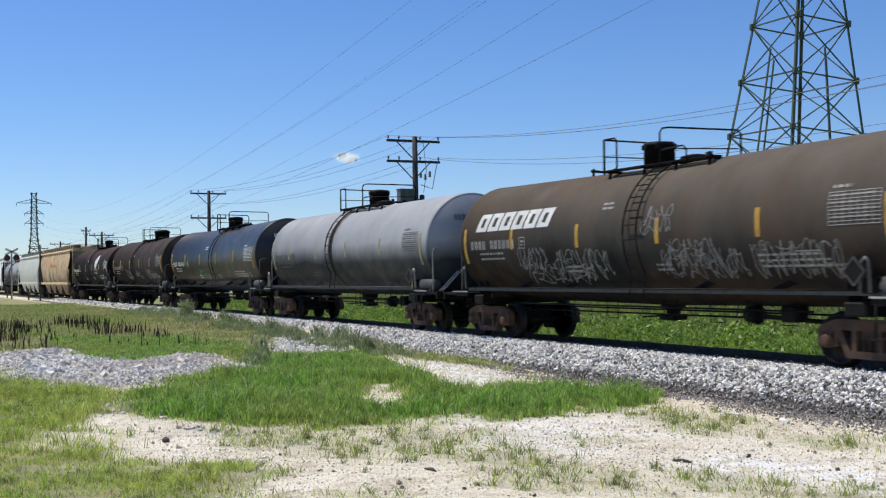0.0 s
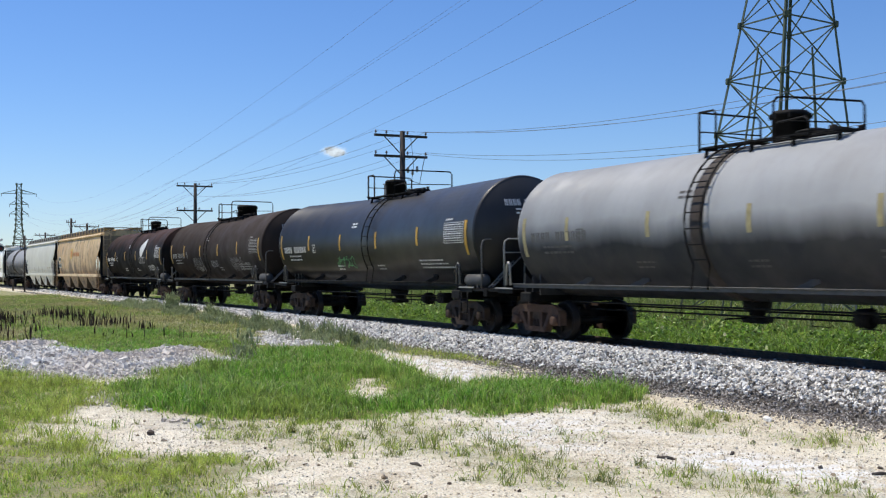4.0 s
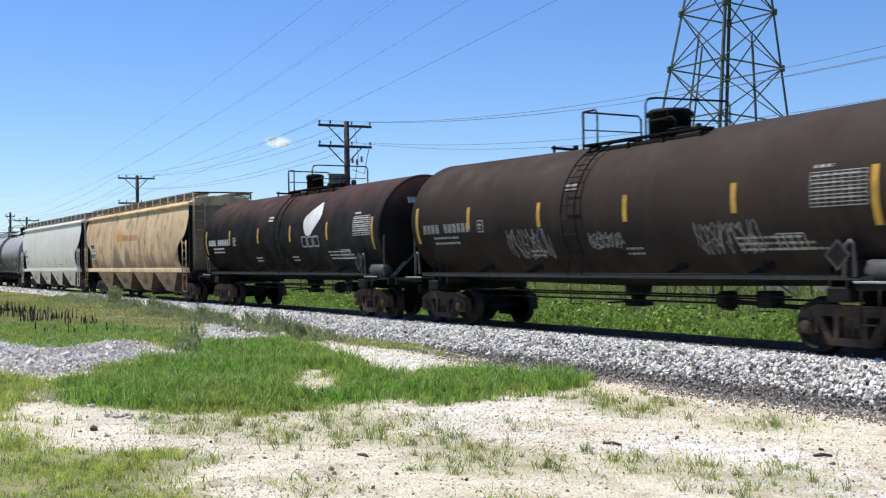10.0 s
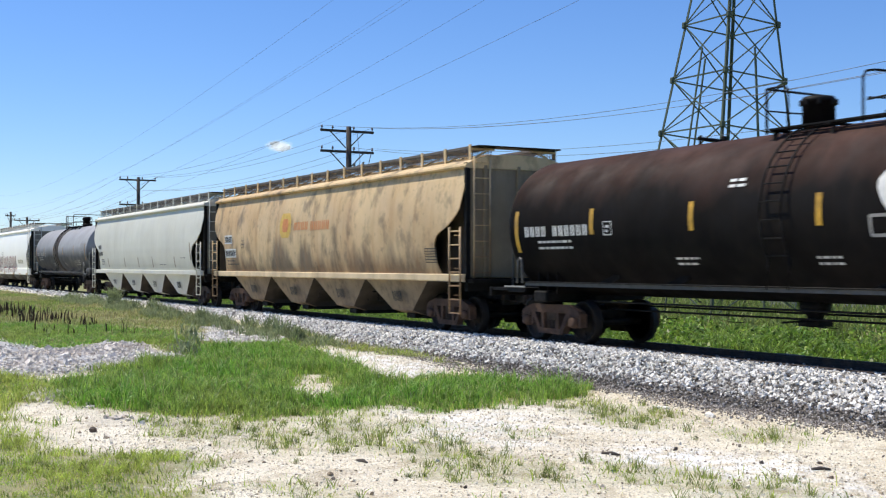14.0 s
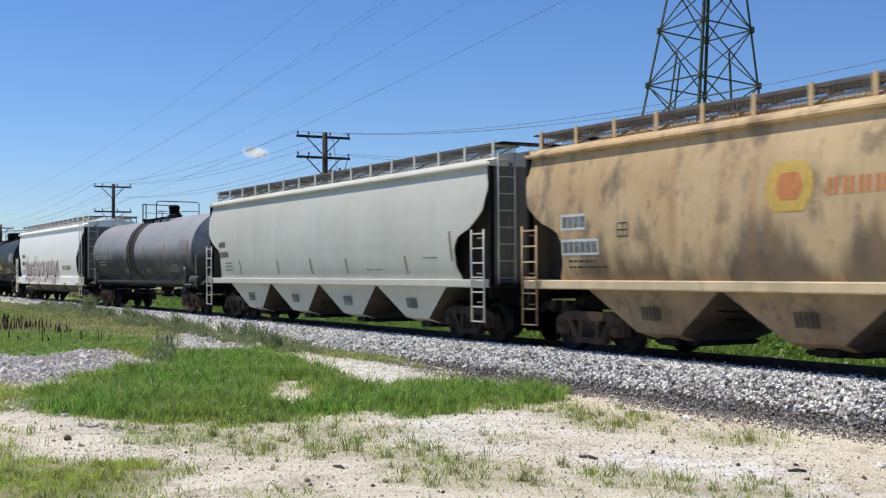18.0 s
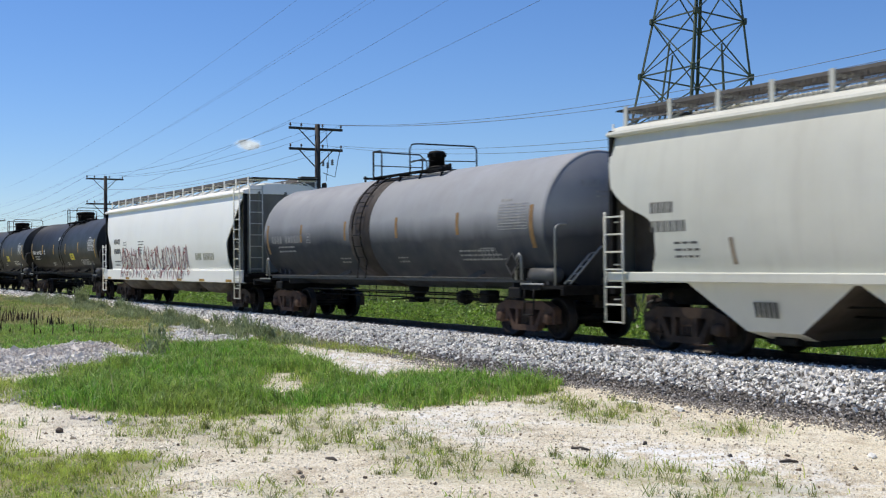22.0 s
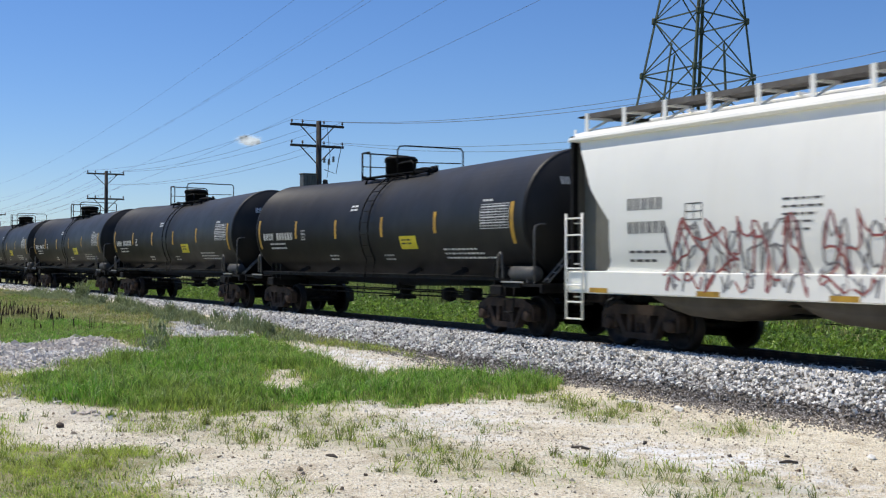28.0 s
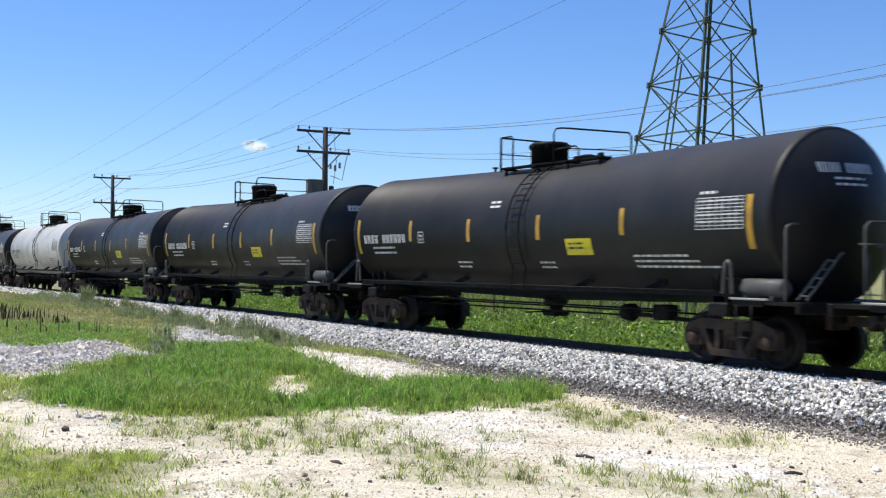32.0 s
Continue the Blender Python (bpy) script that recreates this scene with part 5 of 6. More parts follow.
P_RUSTTOP = surface("black_paint_with_rusted_top", (0.0072, 0.0061, 0.0058), 0.75, 0, 0.25, 0.8, dirt=(0.019, 0.0135, 0.0105), amount=0.5, streak=0.5, top=(0.075, 0.038, 0.029), top_z=3.4, top_soft=0.5, bump=0.05, spec=0.12)
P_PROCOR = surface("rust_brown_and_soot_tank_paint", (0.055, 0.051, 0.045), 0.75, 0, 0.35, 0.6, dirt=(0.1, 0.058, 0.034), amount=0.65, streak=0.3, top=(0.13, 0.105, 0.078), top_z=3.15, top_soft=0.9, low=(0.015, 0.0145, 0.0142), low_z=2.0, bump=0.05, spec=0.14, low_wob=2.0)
# Greys: low puts the lower half's shade and grime into the colour.
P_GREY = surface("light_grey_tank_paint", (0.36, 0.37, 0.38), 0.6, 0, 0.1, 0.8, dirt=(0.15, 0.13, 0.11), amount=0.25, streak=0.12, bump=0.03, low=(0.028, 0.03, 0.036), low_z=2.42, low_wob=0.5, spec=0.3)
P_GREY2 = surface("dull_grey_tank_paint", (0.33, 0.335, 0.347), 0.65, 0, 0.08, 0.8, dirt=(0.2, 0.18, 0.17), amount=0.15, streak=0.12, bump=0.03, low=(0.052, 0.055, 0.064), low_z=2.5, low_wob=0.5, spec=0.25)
P_PALE = surface("pale_grey_tank_paint", (0.52, 0.52, 0.5), 0.5, 0, 0.1, 0.8, dirt=(0.2, 0.17, 0.13), amount=0.3, streak=0.3, bump=0.03)

# ---- covered hopper ----


def hopper_y(z):
    """Half width of a hopper's bulging side at height z."""
    return float(np.interp(z, [1.2, 1.45, 1.7, 2.0, 2.4, 2.8, 3.2, 3.5, 3.75, 3.95, 4.15], [1.4, 1.46, 1.53, 1.575, 1.6, 1.595, 1.56, 1.515, 1.465, 1.41, 1.34]))


def hopper_side(lift=0.006):
    return Side(lambda x, z: Vector((x, -hopper_y(z) - lift, z)))


def b_side_sheet(half, bite):
    """One bulging side sheet, cut away at its lower corners."""
    def edge(z):
        # how far the sheet reaches at height z
        if half < 9.2:
            return float(np.interp(z, [1.4, 1.6, 2.42, 3.05, 3.5, 3.95, 4.2], [bite + 0.3, bite, bite - 0.05, bite + 0.55, bite + 0.8, half - 0.2, half - 0.1]))
        pts = [(1.4, bite + 0.06), (1.55, bite + 0.02), (1.78, bite - 0.12), (2.2, bite - 0.14), (2.42, bite), (2.5, bite + 0.16), (2.62, bite + 0.5), (2.75, bite + 0.74), (2.9, half - 0.3), (3.05, half - 0.14), (3.5, half - 0.02), (4.2, half)]
        return float(np.interp(z, [p[0] for p in pts], [p[1] for p in pts]))

    def build(bm):
        zs = [1.4, 1.55, 1.65, 1.78, 1.9, 2.05, 2.2, 2.32, 2.42, 2.5, 2.62, 2.75, 2.9, 3.05, 3.2, 3.5, 3.8, 3.95, 4.1]
        for lift, flip in ((0.0, False), (-0.03, True)):
            grid = []
            for z in zs:
                e = edge(z)
                grid.append([bm.verts.new((e * u, -hopper_y(z) - lift, z)) for u in np.linspace(-1, 1, 13)])
            for a, b in zip(grid, grid[1:]):
                for i in range(12):
                    q = (a[i], a[i + 1], b[i + 1], b[i])
                    f = bm.faces.new(q[::-1] if flip else q)
                    f.smooth = True
    return build


def b_roof(half):
    prof = [(-1.38, 4.02), (-1.48, 4.03), (-1.51, 4.07), (-1.49, 4.12), (-1.39, 4.16), (-1.3, 4.22), (-0.9, 4.32), (-0.4, 4.37), (0, 4.38), (0.4, 4.37), (0.9, 4.32), (1.3, 4.22), (1.39, 4.16), (1.49, 4.12), (1.51, 4.07), (1.48, 4.03), (1.38, 4.02)]

    def build(bm):
        a = [bm.verts.new((-half - 0.06, y, z)) for y, z in prof]
        b = [bm.verts.new((half + 0.06, y, z)) for y, z in prof]
        for i in range(len(prof) - 1):
            bm.faces.new((a[i], b[i], b[i + 1], a[i + 1]))
        bm.faces.new(a[::-1])
        bm.faces.new(b)
        n = len(prof)
        bm.faces.new((a[n - 1], b[n - 1], b[0], a[0]))
    return build


def b_plank(length):
    def build(bm):
        box(bm, (0, 0, 0), (length, 0.055, 0.04))
    return build


def b_plank_edge(length, deep):
    """Edge of the roof walkway: a plain bar, or a grating of thin uprights between two bars."""
    def build(bm):
        box(bm, (0, 0, 0), (length, 0.02, 0.06 if deep else 0.1))
        if deep:
            box(bm, (0, 0, -0.2), (length, 0.02, 0.03))
            for i in range(int(length / 0.11)):
                box(bm, (-length / 2 + 0.11 * i, 0, -0.1), (0.035, 0.012, 0.2))
    return build


def b_end_step(bm):
    box(bm, (0, 0, 4.56), (0.5, 2.4, 0.03), bevel=0.008)


def b_walk_bracket(bm):
    box(bm, (0, -1.235, 4.42), (0.1, 0.03, 0.38))
    box(bm, (0, -0.9, 4.51), (0.06, 0.7, 0.05))
    beam(bm, (0, -1.2, 4.25), (0, -0.7, 4.5), 0.04, 0.04)


def b_hatches(half):
    def build(bm):
        box(bm, (0, 0, 4.44), (2 * half - 2.0, 0.62, 0.08), bevel=0.02)
        for i in range(6):
            x = -half + 2.2 + (2 * half - 4.4) * i / 5
            box(bm, (x, 0, 4.5), (0.08, 0.75, 0.05))
    return build


def b_slope_sheet(half, bite):
    """The sloping floor sheet behind the end panel at the +x end."""
    def build(bm):
        slab_pts = [(half - 0.06, 3.1), (bite - 1.4, 1.5), (bite - 1.36, 1.47), (half - 0.06, 3.05)]
        slab(bm, slab_pts, -0.9, 0.9)
    return build


def b_end_panel(half):
    def build(bm):
        box(bm, (half - 0.02, 0, 2.75), (0.05, 2.86, 2.75), bevel=0.01)
    return build


def b_bulkhead(half):
    """Recessed plates behind the cut-away corners of the side sheet."""
    deep = 0.95 if half > 9.2 else 1.2

    def build(bm):
        box(bm, (half - 1.15, -deep, 2.72), (2.1, 0.03, 2.5))
    return build


def b_end_rib(bm):
    box(bm, (0, 0, 2.75), (0.08, 0.09, 2.7), bevel=0.012)


def b_end_post(half):
    def build(bm):
        for s in (-1, 1):
            box(bm, (half - 0.02, s * 1.42, 2.7), (0.1, 0.12, 2.9))
        box(bm, (half - 0.5, 0, 1.3), (1.6, 2.9, 0.1))
        box(bm, (half - 0.02, 0, 1.2), (0.12, 2.9, 0.3))
        box(bm, (half - 1.0, 0, 0.98), (2.0, 0.45, 0.3))
    return build


def b_hopper_sill(half, h):
    def build(bm):
        box(bm, (0, -1.53, 1.46 - h / 2), (2 * half, 0.09, h), bevel=0.015)
        box(bm, (0, -1.47, 1.45), (2 * half, 0.18, 0.03))
        box(bm, (0, -1.47, 1.465 - h), (2 * half, 0.16, 0.03))
    return build


def b_bay(w, depth, slopes):
    """A hopper bay between the sill and the outlet gate: its two upright faces, or its two sloping sheets."""
    def build(bm):
        t = [(-w, -1.42, 1.3), (w, -1.42, 1.3), (w, 1.42, 1.3), (-w, 1.42, 1.3)]
        b = [(-0.5, -0.55, depth - 0.1), (0.5, -0.55, depth - 0.1), (0.5, 0.55, depth - 0.1), (-0.5, 0.55, depth - 0.1)]
        m = [(-0.6, -1.2, depth + 0.1), (0.6, -1.2, depth + 0.1), (0.6, 1.2, depth + 0.1), (-0.6, 1.2, depth + 0.1)]
        rings = [[bm.verts.new(p) for p in r] for r in (t, m, b)]
        for a, c in zip(rings, rings[1:]):
            for i in ((1, 3) if slopes else (0, 2)):
                bm.faces.new((a[i], c[i], c[(i + 1) % 4], a[(i + 1) % 4]))
        if not slopes:
            bm.faces.new(rings[-1])
    return build


def b_tub(w):
    """A round-bottomed tub under the sill."""
    def build(bm):
        rows = []
        for i in range(9):
            a = math.pi * i / 8
            rows.append([bm.verts.new((-math.cos(a) * w, y, 1.15 - math.sin(a) * 0.56 * k)) for y, k in ((-1.3, 0.55), (-1.15, 0.9), (-0.6, 1.0), (0.6, 1.0), (1.15, 0.9), (1.3, 0.55))])
        for a, b in zip(rows, rows[1:]):
            for i in range(5):
                bm.faces.new((a[i], b[i], b[i + 1], a[i + 1])).smooth = True
        bm.faces.new([r[0] for r in rows][::-1])
        bm.faces.new([r[-1] for r in rows])
    return build


def b_gate(bm):
    box(bm, (0, 0, 0.3), (1.15, 1.5, 0.1), bevel=0.01)
    for s in (-1, 1):
        pipe(bm, [(-0.65, s * 0.7, 0.3), (0.65, s * 0.7, 0.3)], 0.03, 6)
    box(bm, (0.0, -0.85, 0.32), (0.5, 0.2, 0.14), bevel=0.02)


def b_hopper_ladder(half, high=2.6):
    def build(bm):
        for x in (half - 0.55, half - 0.02):
            pipe(bm, [(x, -1.62, 0.5), (x, -1.62, high)], 0.024, 6)
        for z in np.arange(0.52, high, 0.33):
            pipe(bm, [(half - 0.55, -1.62, z), (half - 0.02, -1.62, z)], 0.018, 5)
        for z in (0.95, 1.6, 2.4):
            pipe(bm, [(half - 0.3, -1.62, z), (half - 0.3, -1.5, z)], 0.015, 5)
        for y in (-1.3, -0.85):
            pipe(bm, [(half + 0.1, y, 1.3), (half + 0.1, y, 4.3)], 0.02, 6)
        for z in np.arange(1.5, 4.3, 0.38):
            pipe(bm, [(half + 0.1, -1.3, z), (half + 0.1, -0.85, z)], 0.014, 5)
    return build


def hopper_car(x, paint, label, half=9.5, bite=8.25, bays=4, bay_paint=None, sill_h=0.17, dusty=False, couple=10.0):
    car = tagged(empty("hopper_car", pose(x, TRACK, 0)), label, "hopper car", "cars of the freight train")
    CARS.append((car, x))
    k = paint.name + str(half)
    bay_paint = bay_paint or paint
    # Ends are darker than the sides: their shade and grime are in the colour.
    end_paint = H_TAN_END_SHADE if paint is H_TAN else H_END_SHADE
    sheets = []
    for s in (-1, 1):
        turn = (0, 0, 0 if s < 0 else math.pi)
        sh = part("side_sheet", kit("side" + k, b_side_sheet(half, bite), paint), None, car)
        sh.rotation_euler = turn
        sheets.append(sh)
        part("side_sill", kit("hsill" + k, b_hopper_sill(half, sill_h), H_TAN_SILL if paint is H_TAN else paint), None, car).rotation_euler = turn
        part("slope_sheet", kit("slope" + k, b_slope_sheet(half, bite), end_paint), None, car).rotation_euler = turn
        # Plates close the recess; its shade is put into their grimy colour.
        for y in (0.0, 1.9 if half > 9.2 else 2.4):
            plate = part("bulkhead", kit("bulkhead" + k, b_bulkhead(half), M_GRIME_SHADE if half > 9.2 else H_END_SHADE), None, car)
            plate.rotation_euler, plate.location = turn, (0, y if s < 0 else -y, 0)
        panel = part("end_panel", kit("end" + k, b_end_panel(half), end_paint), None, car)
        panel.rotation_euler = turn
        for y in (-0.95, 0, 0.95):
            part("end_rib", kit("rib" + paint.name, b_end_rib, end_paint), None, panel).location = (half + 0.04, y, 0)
        part("end_frame", kit("post" + k, b_end_post(half), M_STEEL_DARK), None, car).rotation_euler = turn
        lad = part("ladder", kit("hladder" + k, b_hopper_ladder(half, 4.3 if half < 9.2 else 2.6), H_GREY if paint is H_WHITE else paint), None, car)
        if s > 0:
            lad.rotation_euler = turn
            mir = part("ladder", kit("hladder2" + k, lambda bm: (b_hopper_ladder(half)(bm), [flip_x(v) for v in bm.verts]), paint), None, car)
        truck(car, s * (half - 1.6), dusty)
    part("roof", kit("roof" + k, b_roof(half), paint), None, car)
    for s in (-1, 1):
        for y in np.arange(0.66, 1.18, 0.075):
            part("walkway_plank", kit("plank" + k, b_plank(2 * half - 0.3), M_DECK), None, car).location = (0, s * y, 4.56)
        for y in (0.61, 1.21):
            part("walkway_edge", kit("edge" + k, b_plank_edge(2 * half - 0.3, half > 9.2), M_DECK), None, car).location = (0, s * y, 4.55)
        part("end_step", kit("end_step", b_end_step, M_STEEL_DARK), None, car).location = (s * (half - 0.1), 0, 0)
    n = 15
    for i in range(n + 1):
        for s in (-1, 1):
            o = part("walkway_bracket", kit("bracket" + paint.name, b_walk_bracket, paint), None, car)
            o.location, o.rotation_euler = (-half + 0.2 + (2 * half - 0.4) * i / n, 0, 0), (0, 0, 0 if s < 0 else math.pi)
    part("roof_hatch", kit("hatch" + k, b_hatches(half), paint), None, car)
    couplers(car, couple)
    span = 2 * (half - 2.0) / bays
    for i in range(bays):
        bx = -half + 2.0 + span * (i + 0.5)
        if half < 9.2:
            b = part("hopper_tub", kit("tub" + bay_paint.name, b_tub(span / 2 - 0.05), bay_paint), None, car)
            b.location = (bx, 0, 0)
            continue
        b = part("hopper_bay", kit("bay%d" % bays + bay_paint.name, b_bay(span / 2 - 0.02, 0.38, False), bay_paint), None, car)
        b.location = (bx, 0, 0)
        # Slopes are darkened in the colour for their shade, besides grime.
        part("bay_slope", kit("bay_slope%d" % bays + bay_paint.name, b_bay(span / 2 - 0.02, 0.38, True), M_GRIME_SHADE), None, b, "grimy sloping bay sheet")
        part("outlet_gate", kit("gate", b_gate, M_STEEL_DARK), None, b)
        bm = bmesh.new()
        for q in range(5):
            x0 = -0.28 + 0.11 * q
            v = [bm.verts.new(p) for p in ((x0, -1.376, 0.98), (x0 + 0.06, -1.376, 0.98), (x0 + 0.06, -1.316, 0.72), (x0, -1.316, 0.72))]
            bm.faces.new(v[::-1])
        tagged(part("bay_notice", bm, M_BLACK_MARK, b), kind="stuff")
    brake_rods(car)
    return car, sheets[0], hopper_side()


def flip_x(v):
    v.co.x = -v.co.x


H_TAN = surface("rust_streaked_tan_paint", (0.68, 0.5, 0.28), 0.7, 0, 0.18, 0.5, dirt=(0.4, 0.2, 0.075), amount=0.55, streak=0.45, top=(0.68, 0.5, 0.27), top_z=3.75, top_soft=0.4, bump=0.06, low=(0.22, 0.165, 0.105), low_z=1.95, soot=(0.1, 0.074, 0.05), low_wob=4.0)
H_TAN_SILL = surface("pale_tan_sill_paint", (0.78, 0.61, 0.38), 0.7, 0, 0.15, 1.2, dirt=(0.3, 0.2, 0.11), amount=0.5, streak=0.3, bump=0.05)
H_TAN_BAY = surface("brown_stained_tan_bay_paint", (0.4, 0.28, 0.16), 0.75, 0, 0.25, 0.8, dirt=(0.12, 0.08, 0.05), amount=0.6, streak=0.6, bump=0.06, soot=(0.05, 0.04, 0.034))
# Dark brown for recesses and bay slopes: grime plus painted shade.
M_GRIME_SHADE = surface("brake_dust_grime", (0.09, 0.075, 0.06), 0.85, 0, 0.3, 1.5, dirt=(0.05, 0.038, 0.03), amount=0.6, streak=0.4, bump=0.08, spec=0.2)
M_TUB = surface("dust_covered_dark_tub_steel", (0.13, 0.115, 0.095), 0.8, 0, 0.3, 1.5, dirt=(0.05, 0.042, 0.034), amount=0.6, streak=0.5, bump=0.06, spec=0.2)
# The two end paints hold the shade of the car ends along with grime.
H_END_SHADE = surface("grimy_grey_end_paint", (0.2, 0.2, 0.17), 0.75, 0, 0.25, 0.9, dirt=(0.1, 0.085, 0.065), amount=0.6, streak=0.5, bump=0.05)
H_TAN_END_SHADE = surface("grimy_tan_end_paint", (0.3, 0.23, 0.14), 0.75, 0, 0.25, 0.9, dirt=(0.09, 0.065, 0.045), amount=0.65, streak=0.6, bump=0.05)
H_GREY = surface("pale_grey_hopper_paint", (0.66, 0.655, 0.57), 0.6, 0, 0.05, 0.6, dirt=(0.36, 0.33, 0.27), amount=0.25, streak=0.15, bump=0.03)
H_WHITE = surface("white_hopper_paint", (0.98, 0.965, 0.89), 0.45, 0, 0.02, 0.6, dirt=(0.6, 0.55, 0.46), amount=0.1, streak=0.05, bump=0.02)

# ---- the train, from its front to its back ----


def add(name, tank, material, draw, label=""):
    bm = bmesh.new()
    draw(bm)
    return tagged(part(name, bm, material, tank, label), kind="stuff")


def sprayed(tank, side, material, spots, seed, w=0.02, name="graffiti", label="sprayed graffiti loops"):
    for i, (x0, x1, z0, z1, n) in enumerate(spots):
        add(name, tank, material, lambda bm: side.scrawl(bm, x0, x1, z0, z1, n, seed + i, w), label)


def build_train():
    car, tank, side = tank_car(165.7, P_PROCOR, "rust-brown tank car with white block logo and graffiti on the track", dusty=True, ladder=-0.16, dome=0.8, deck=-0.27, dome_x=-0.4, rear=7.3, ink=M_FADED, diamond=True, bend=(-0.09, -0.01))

    def blocks(bm):
        for i in range(6):
            x = -6.42 + 0.62 * i
            side.patch(bm, x, x + 0.19, 2.75, 3.2, 0.35)
            side.patch(bm, x + 0.36, x + 0.55, 2.75, 3.2, 0.35)
            side.patch(bm, x + 0.31, x + 0.48, 3.09, 3.2, 0.35)
            side.patch(bm, x + 0.19, x + 0.36, 2.75, 2.86, 0.35)
    add("block_logo", tank, M_WHITE, blocks, "white slanted block logo")
    sprayed(tank, side, M_GRAF_WHITE, ((-4.3, -2.9, 1.75, 2.3, 6), (-2.6, -0.3, 1.5, 2.2, 9), (-4.0, -1.0, 1.4, 1.9, 8), (1.0, 2.0, 2.4, 3.0, 4), (1.5, 4.0, 1.5, 2.1, 10), (1.7, 3.4, 1.7, 2.3, 7), (4.2, 6.4, 1.5, 2.2, 10)), 51)

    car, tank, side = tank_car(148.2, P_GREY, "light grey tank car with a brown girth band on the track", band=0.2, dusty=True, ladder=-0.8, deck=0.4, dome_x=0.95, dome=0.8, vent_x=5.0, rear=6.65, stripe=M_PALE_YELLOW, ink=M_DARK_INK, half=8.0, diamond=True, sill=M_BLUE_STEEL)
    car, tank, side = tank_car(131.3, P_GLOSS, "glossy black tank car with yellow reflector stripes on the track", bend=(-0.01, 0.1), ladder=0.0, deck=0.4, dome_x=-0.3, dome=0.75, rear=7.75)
    sprayed(tank, side, M_GRAF_GREEN, ((-2.0, -0.4, 1.72, 2.12, 4),), 61, 0.035, label="green sprayed tag")
    car, tank, side = tank_car(113.4, P_BROWN, "grimy brown-black tank car with faded graffiti on the track", ladder=-1.12, deck=0.35, dome_x=1.1, ink=M_FADED, diamond=True, bend=(0.0, 0.1))
    sprayed(tank, side, M_GRAF_WHITE, ((-2.9, -1.2, 1.6, 2.3, 8), (0.2, 1.3, 1.8, 2.15, 8), (3.4, 5.0, 1.65, 2.25, 9)), 71)
    car, tank, side = tank_car(95.9, P_RUSTTOP, "black tank car with rusted top and white leaf logo", dusty=True, half=8.12, ladder=-0.3, deck=0.8, dome_x=0.1, dome=0.65, diamond=True)

    def leaf(bm):
        rows = 8
        pts = []
        for k in range(rows + 1):
            z = 2.46 + (3.47 - 2.46) * k / rows
            a = float(np.interp(z, [2.46, 2.62, 2.88, 3.05, 3.47], [2.86, 2.72, 2.6, 2.64, 3.55]))
            b = float(np.interp(z, [2.46, 2.9, 3.12, 3.3, 3.47], [3.22, 3.86, 3.97, 3.82, 3.66]))
            pts.append((bm.verts.new(side.at(a, z)), bm.verts.new(side.at(b, z))))
        for p, q in zip(pts, pts[1:]):
            bm.faces.new((p[0], p[1], q[1], q[0]))
    add("leaf_logo", tank, M_WHITE, leaf, "white leaf-shaped logo")

    def letters(bm):
        for i in range(3):
            side.outline(bm, 2.5 + 0.47 * i, 2.88 + 0.47 * i, 2.12, 2.42, 0.05, 0, 0)
    add("block_logo", tank, M_FADED, letters, "white outlined blocks")

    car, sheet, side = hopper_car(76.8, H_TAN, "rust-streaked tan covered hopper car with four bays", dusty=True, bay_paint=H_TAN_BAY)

    def disc(r):
        def draw(bm):
            for k in range(10):
                z0, z1 = -r + 2 * r * k / 10, -r + 2 * r * (k + 1) / 10
                w0, w1 = math.sqrt(max(0, r * r - z0 * z0)), math.sqrt(max(0, r * r - z1 * z1))
                v = [bm.verts.new(side.at(x, z) + Vector((0, -0.004 if r < 0.4 else 0, 0))) for x, z in ((-2.02 - w0, 2.97 + z0), (-2.02 + w0, 2.97 + z0), (-2.02 + w1, 2.97 + z1), (-2.02 - w1, 2.97 + z1))]
                if len({tuple(q.co) for q in v}) == 4:
                    bm.faces.new(v)
        return draw
    add("sun_logo", sheet, M_FADED_YELLOW, disc(0.5), "faded yellow round logo")
    add("sun_logo", sheet, M_FADED_ORANGE, disc(0.27), "orange round logo")
    add("faded_lettering", sheet, M_FADED_ORANGE, lambda bm: (side.text(bm, -1.25, 2.92, 0.26, 4, 0.3), side.text(bm, 0.1, 2.9, 0.28, 5, 0.3)), "faded orange bars")
    for x0, x1, z0, z1 in ((-8.1, -7.3, 2.46, 2.78), (-8.1, -6.9, 1.96, 2.28)):
        add("number_panel", sheet, M_WHITE, lambda bm: side.patch(bm, x0, x1, z0, z1), "white number panel")
        add("number_bar", sheet, M_BLACK_MARK, lambda bm: hopper_side(0.012).text(bm, x0 + 0.06, (z0 + z1) / 2, 0.22, int((x1 - x0) / 0.19), 0.19))
    add("small_print", sheet, M_BLACK_MARK, lambda bm: (side.lines(bm, -7.9, -6.6, 1.86, 2, 0.04, 0.12, 3), side.outline(bm, -6.3, -6.0, 2.3, 2.55, 0.02, 1, 1), side.outline(bm, 7.6, 8.2, 1.75, 2.1, 0.02, 4, 3)))

    car, sheet, side = hopper_car(56.3, H_GREY, "clean pale grey covered hopper car with four bays")
    add("number_bar", sheet, M_DARK_INK, lambda bm: (side.text(bm, -8.2, 2.62, 0.2, 4, 0.16), side.text(bm, -8.2, 2.28, 0.2, 6, 0.16)))
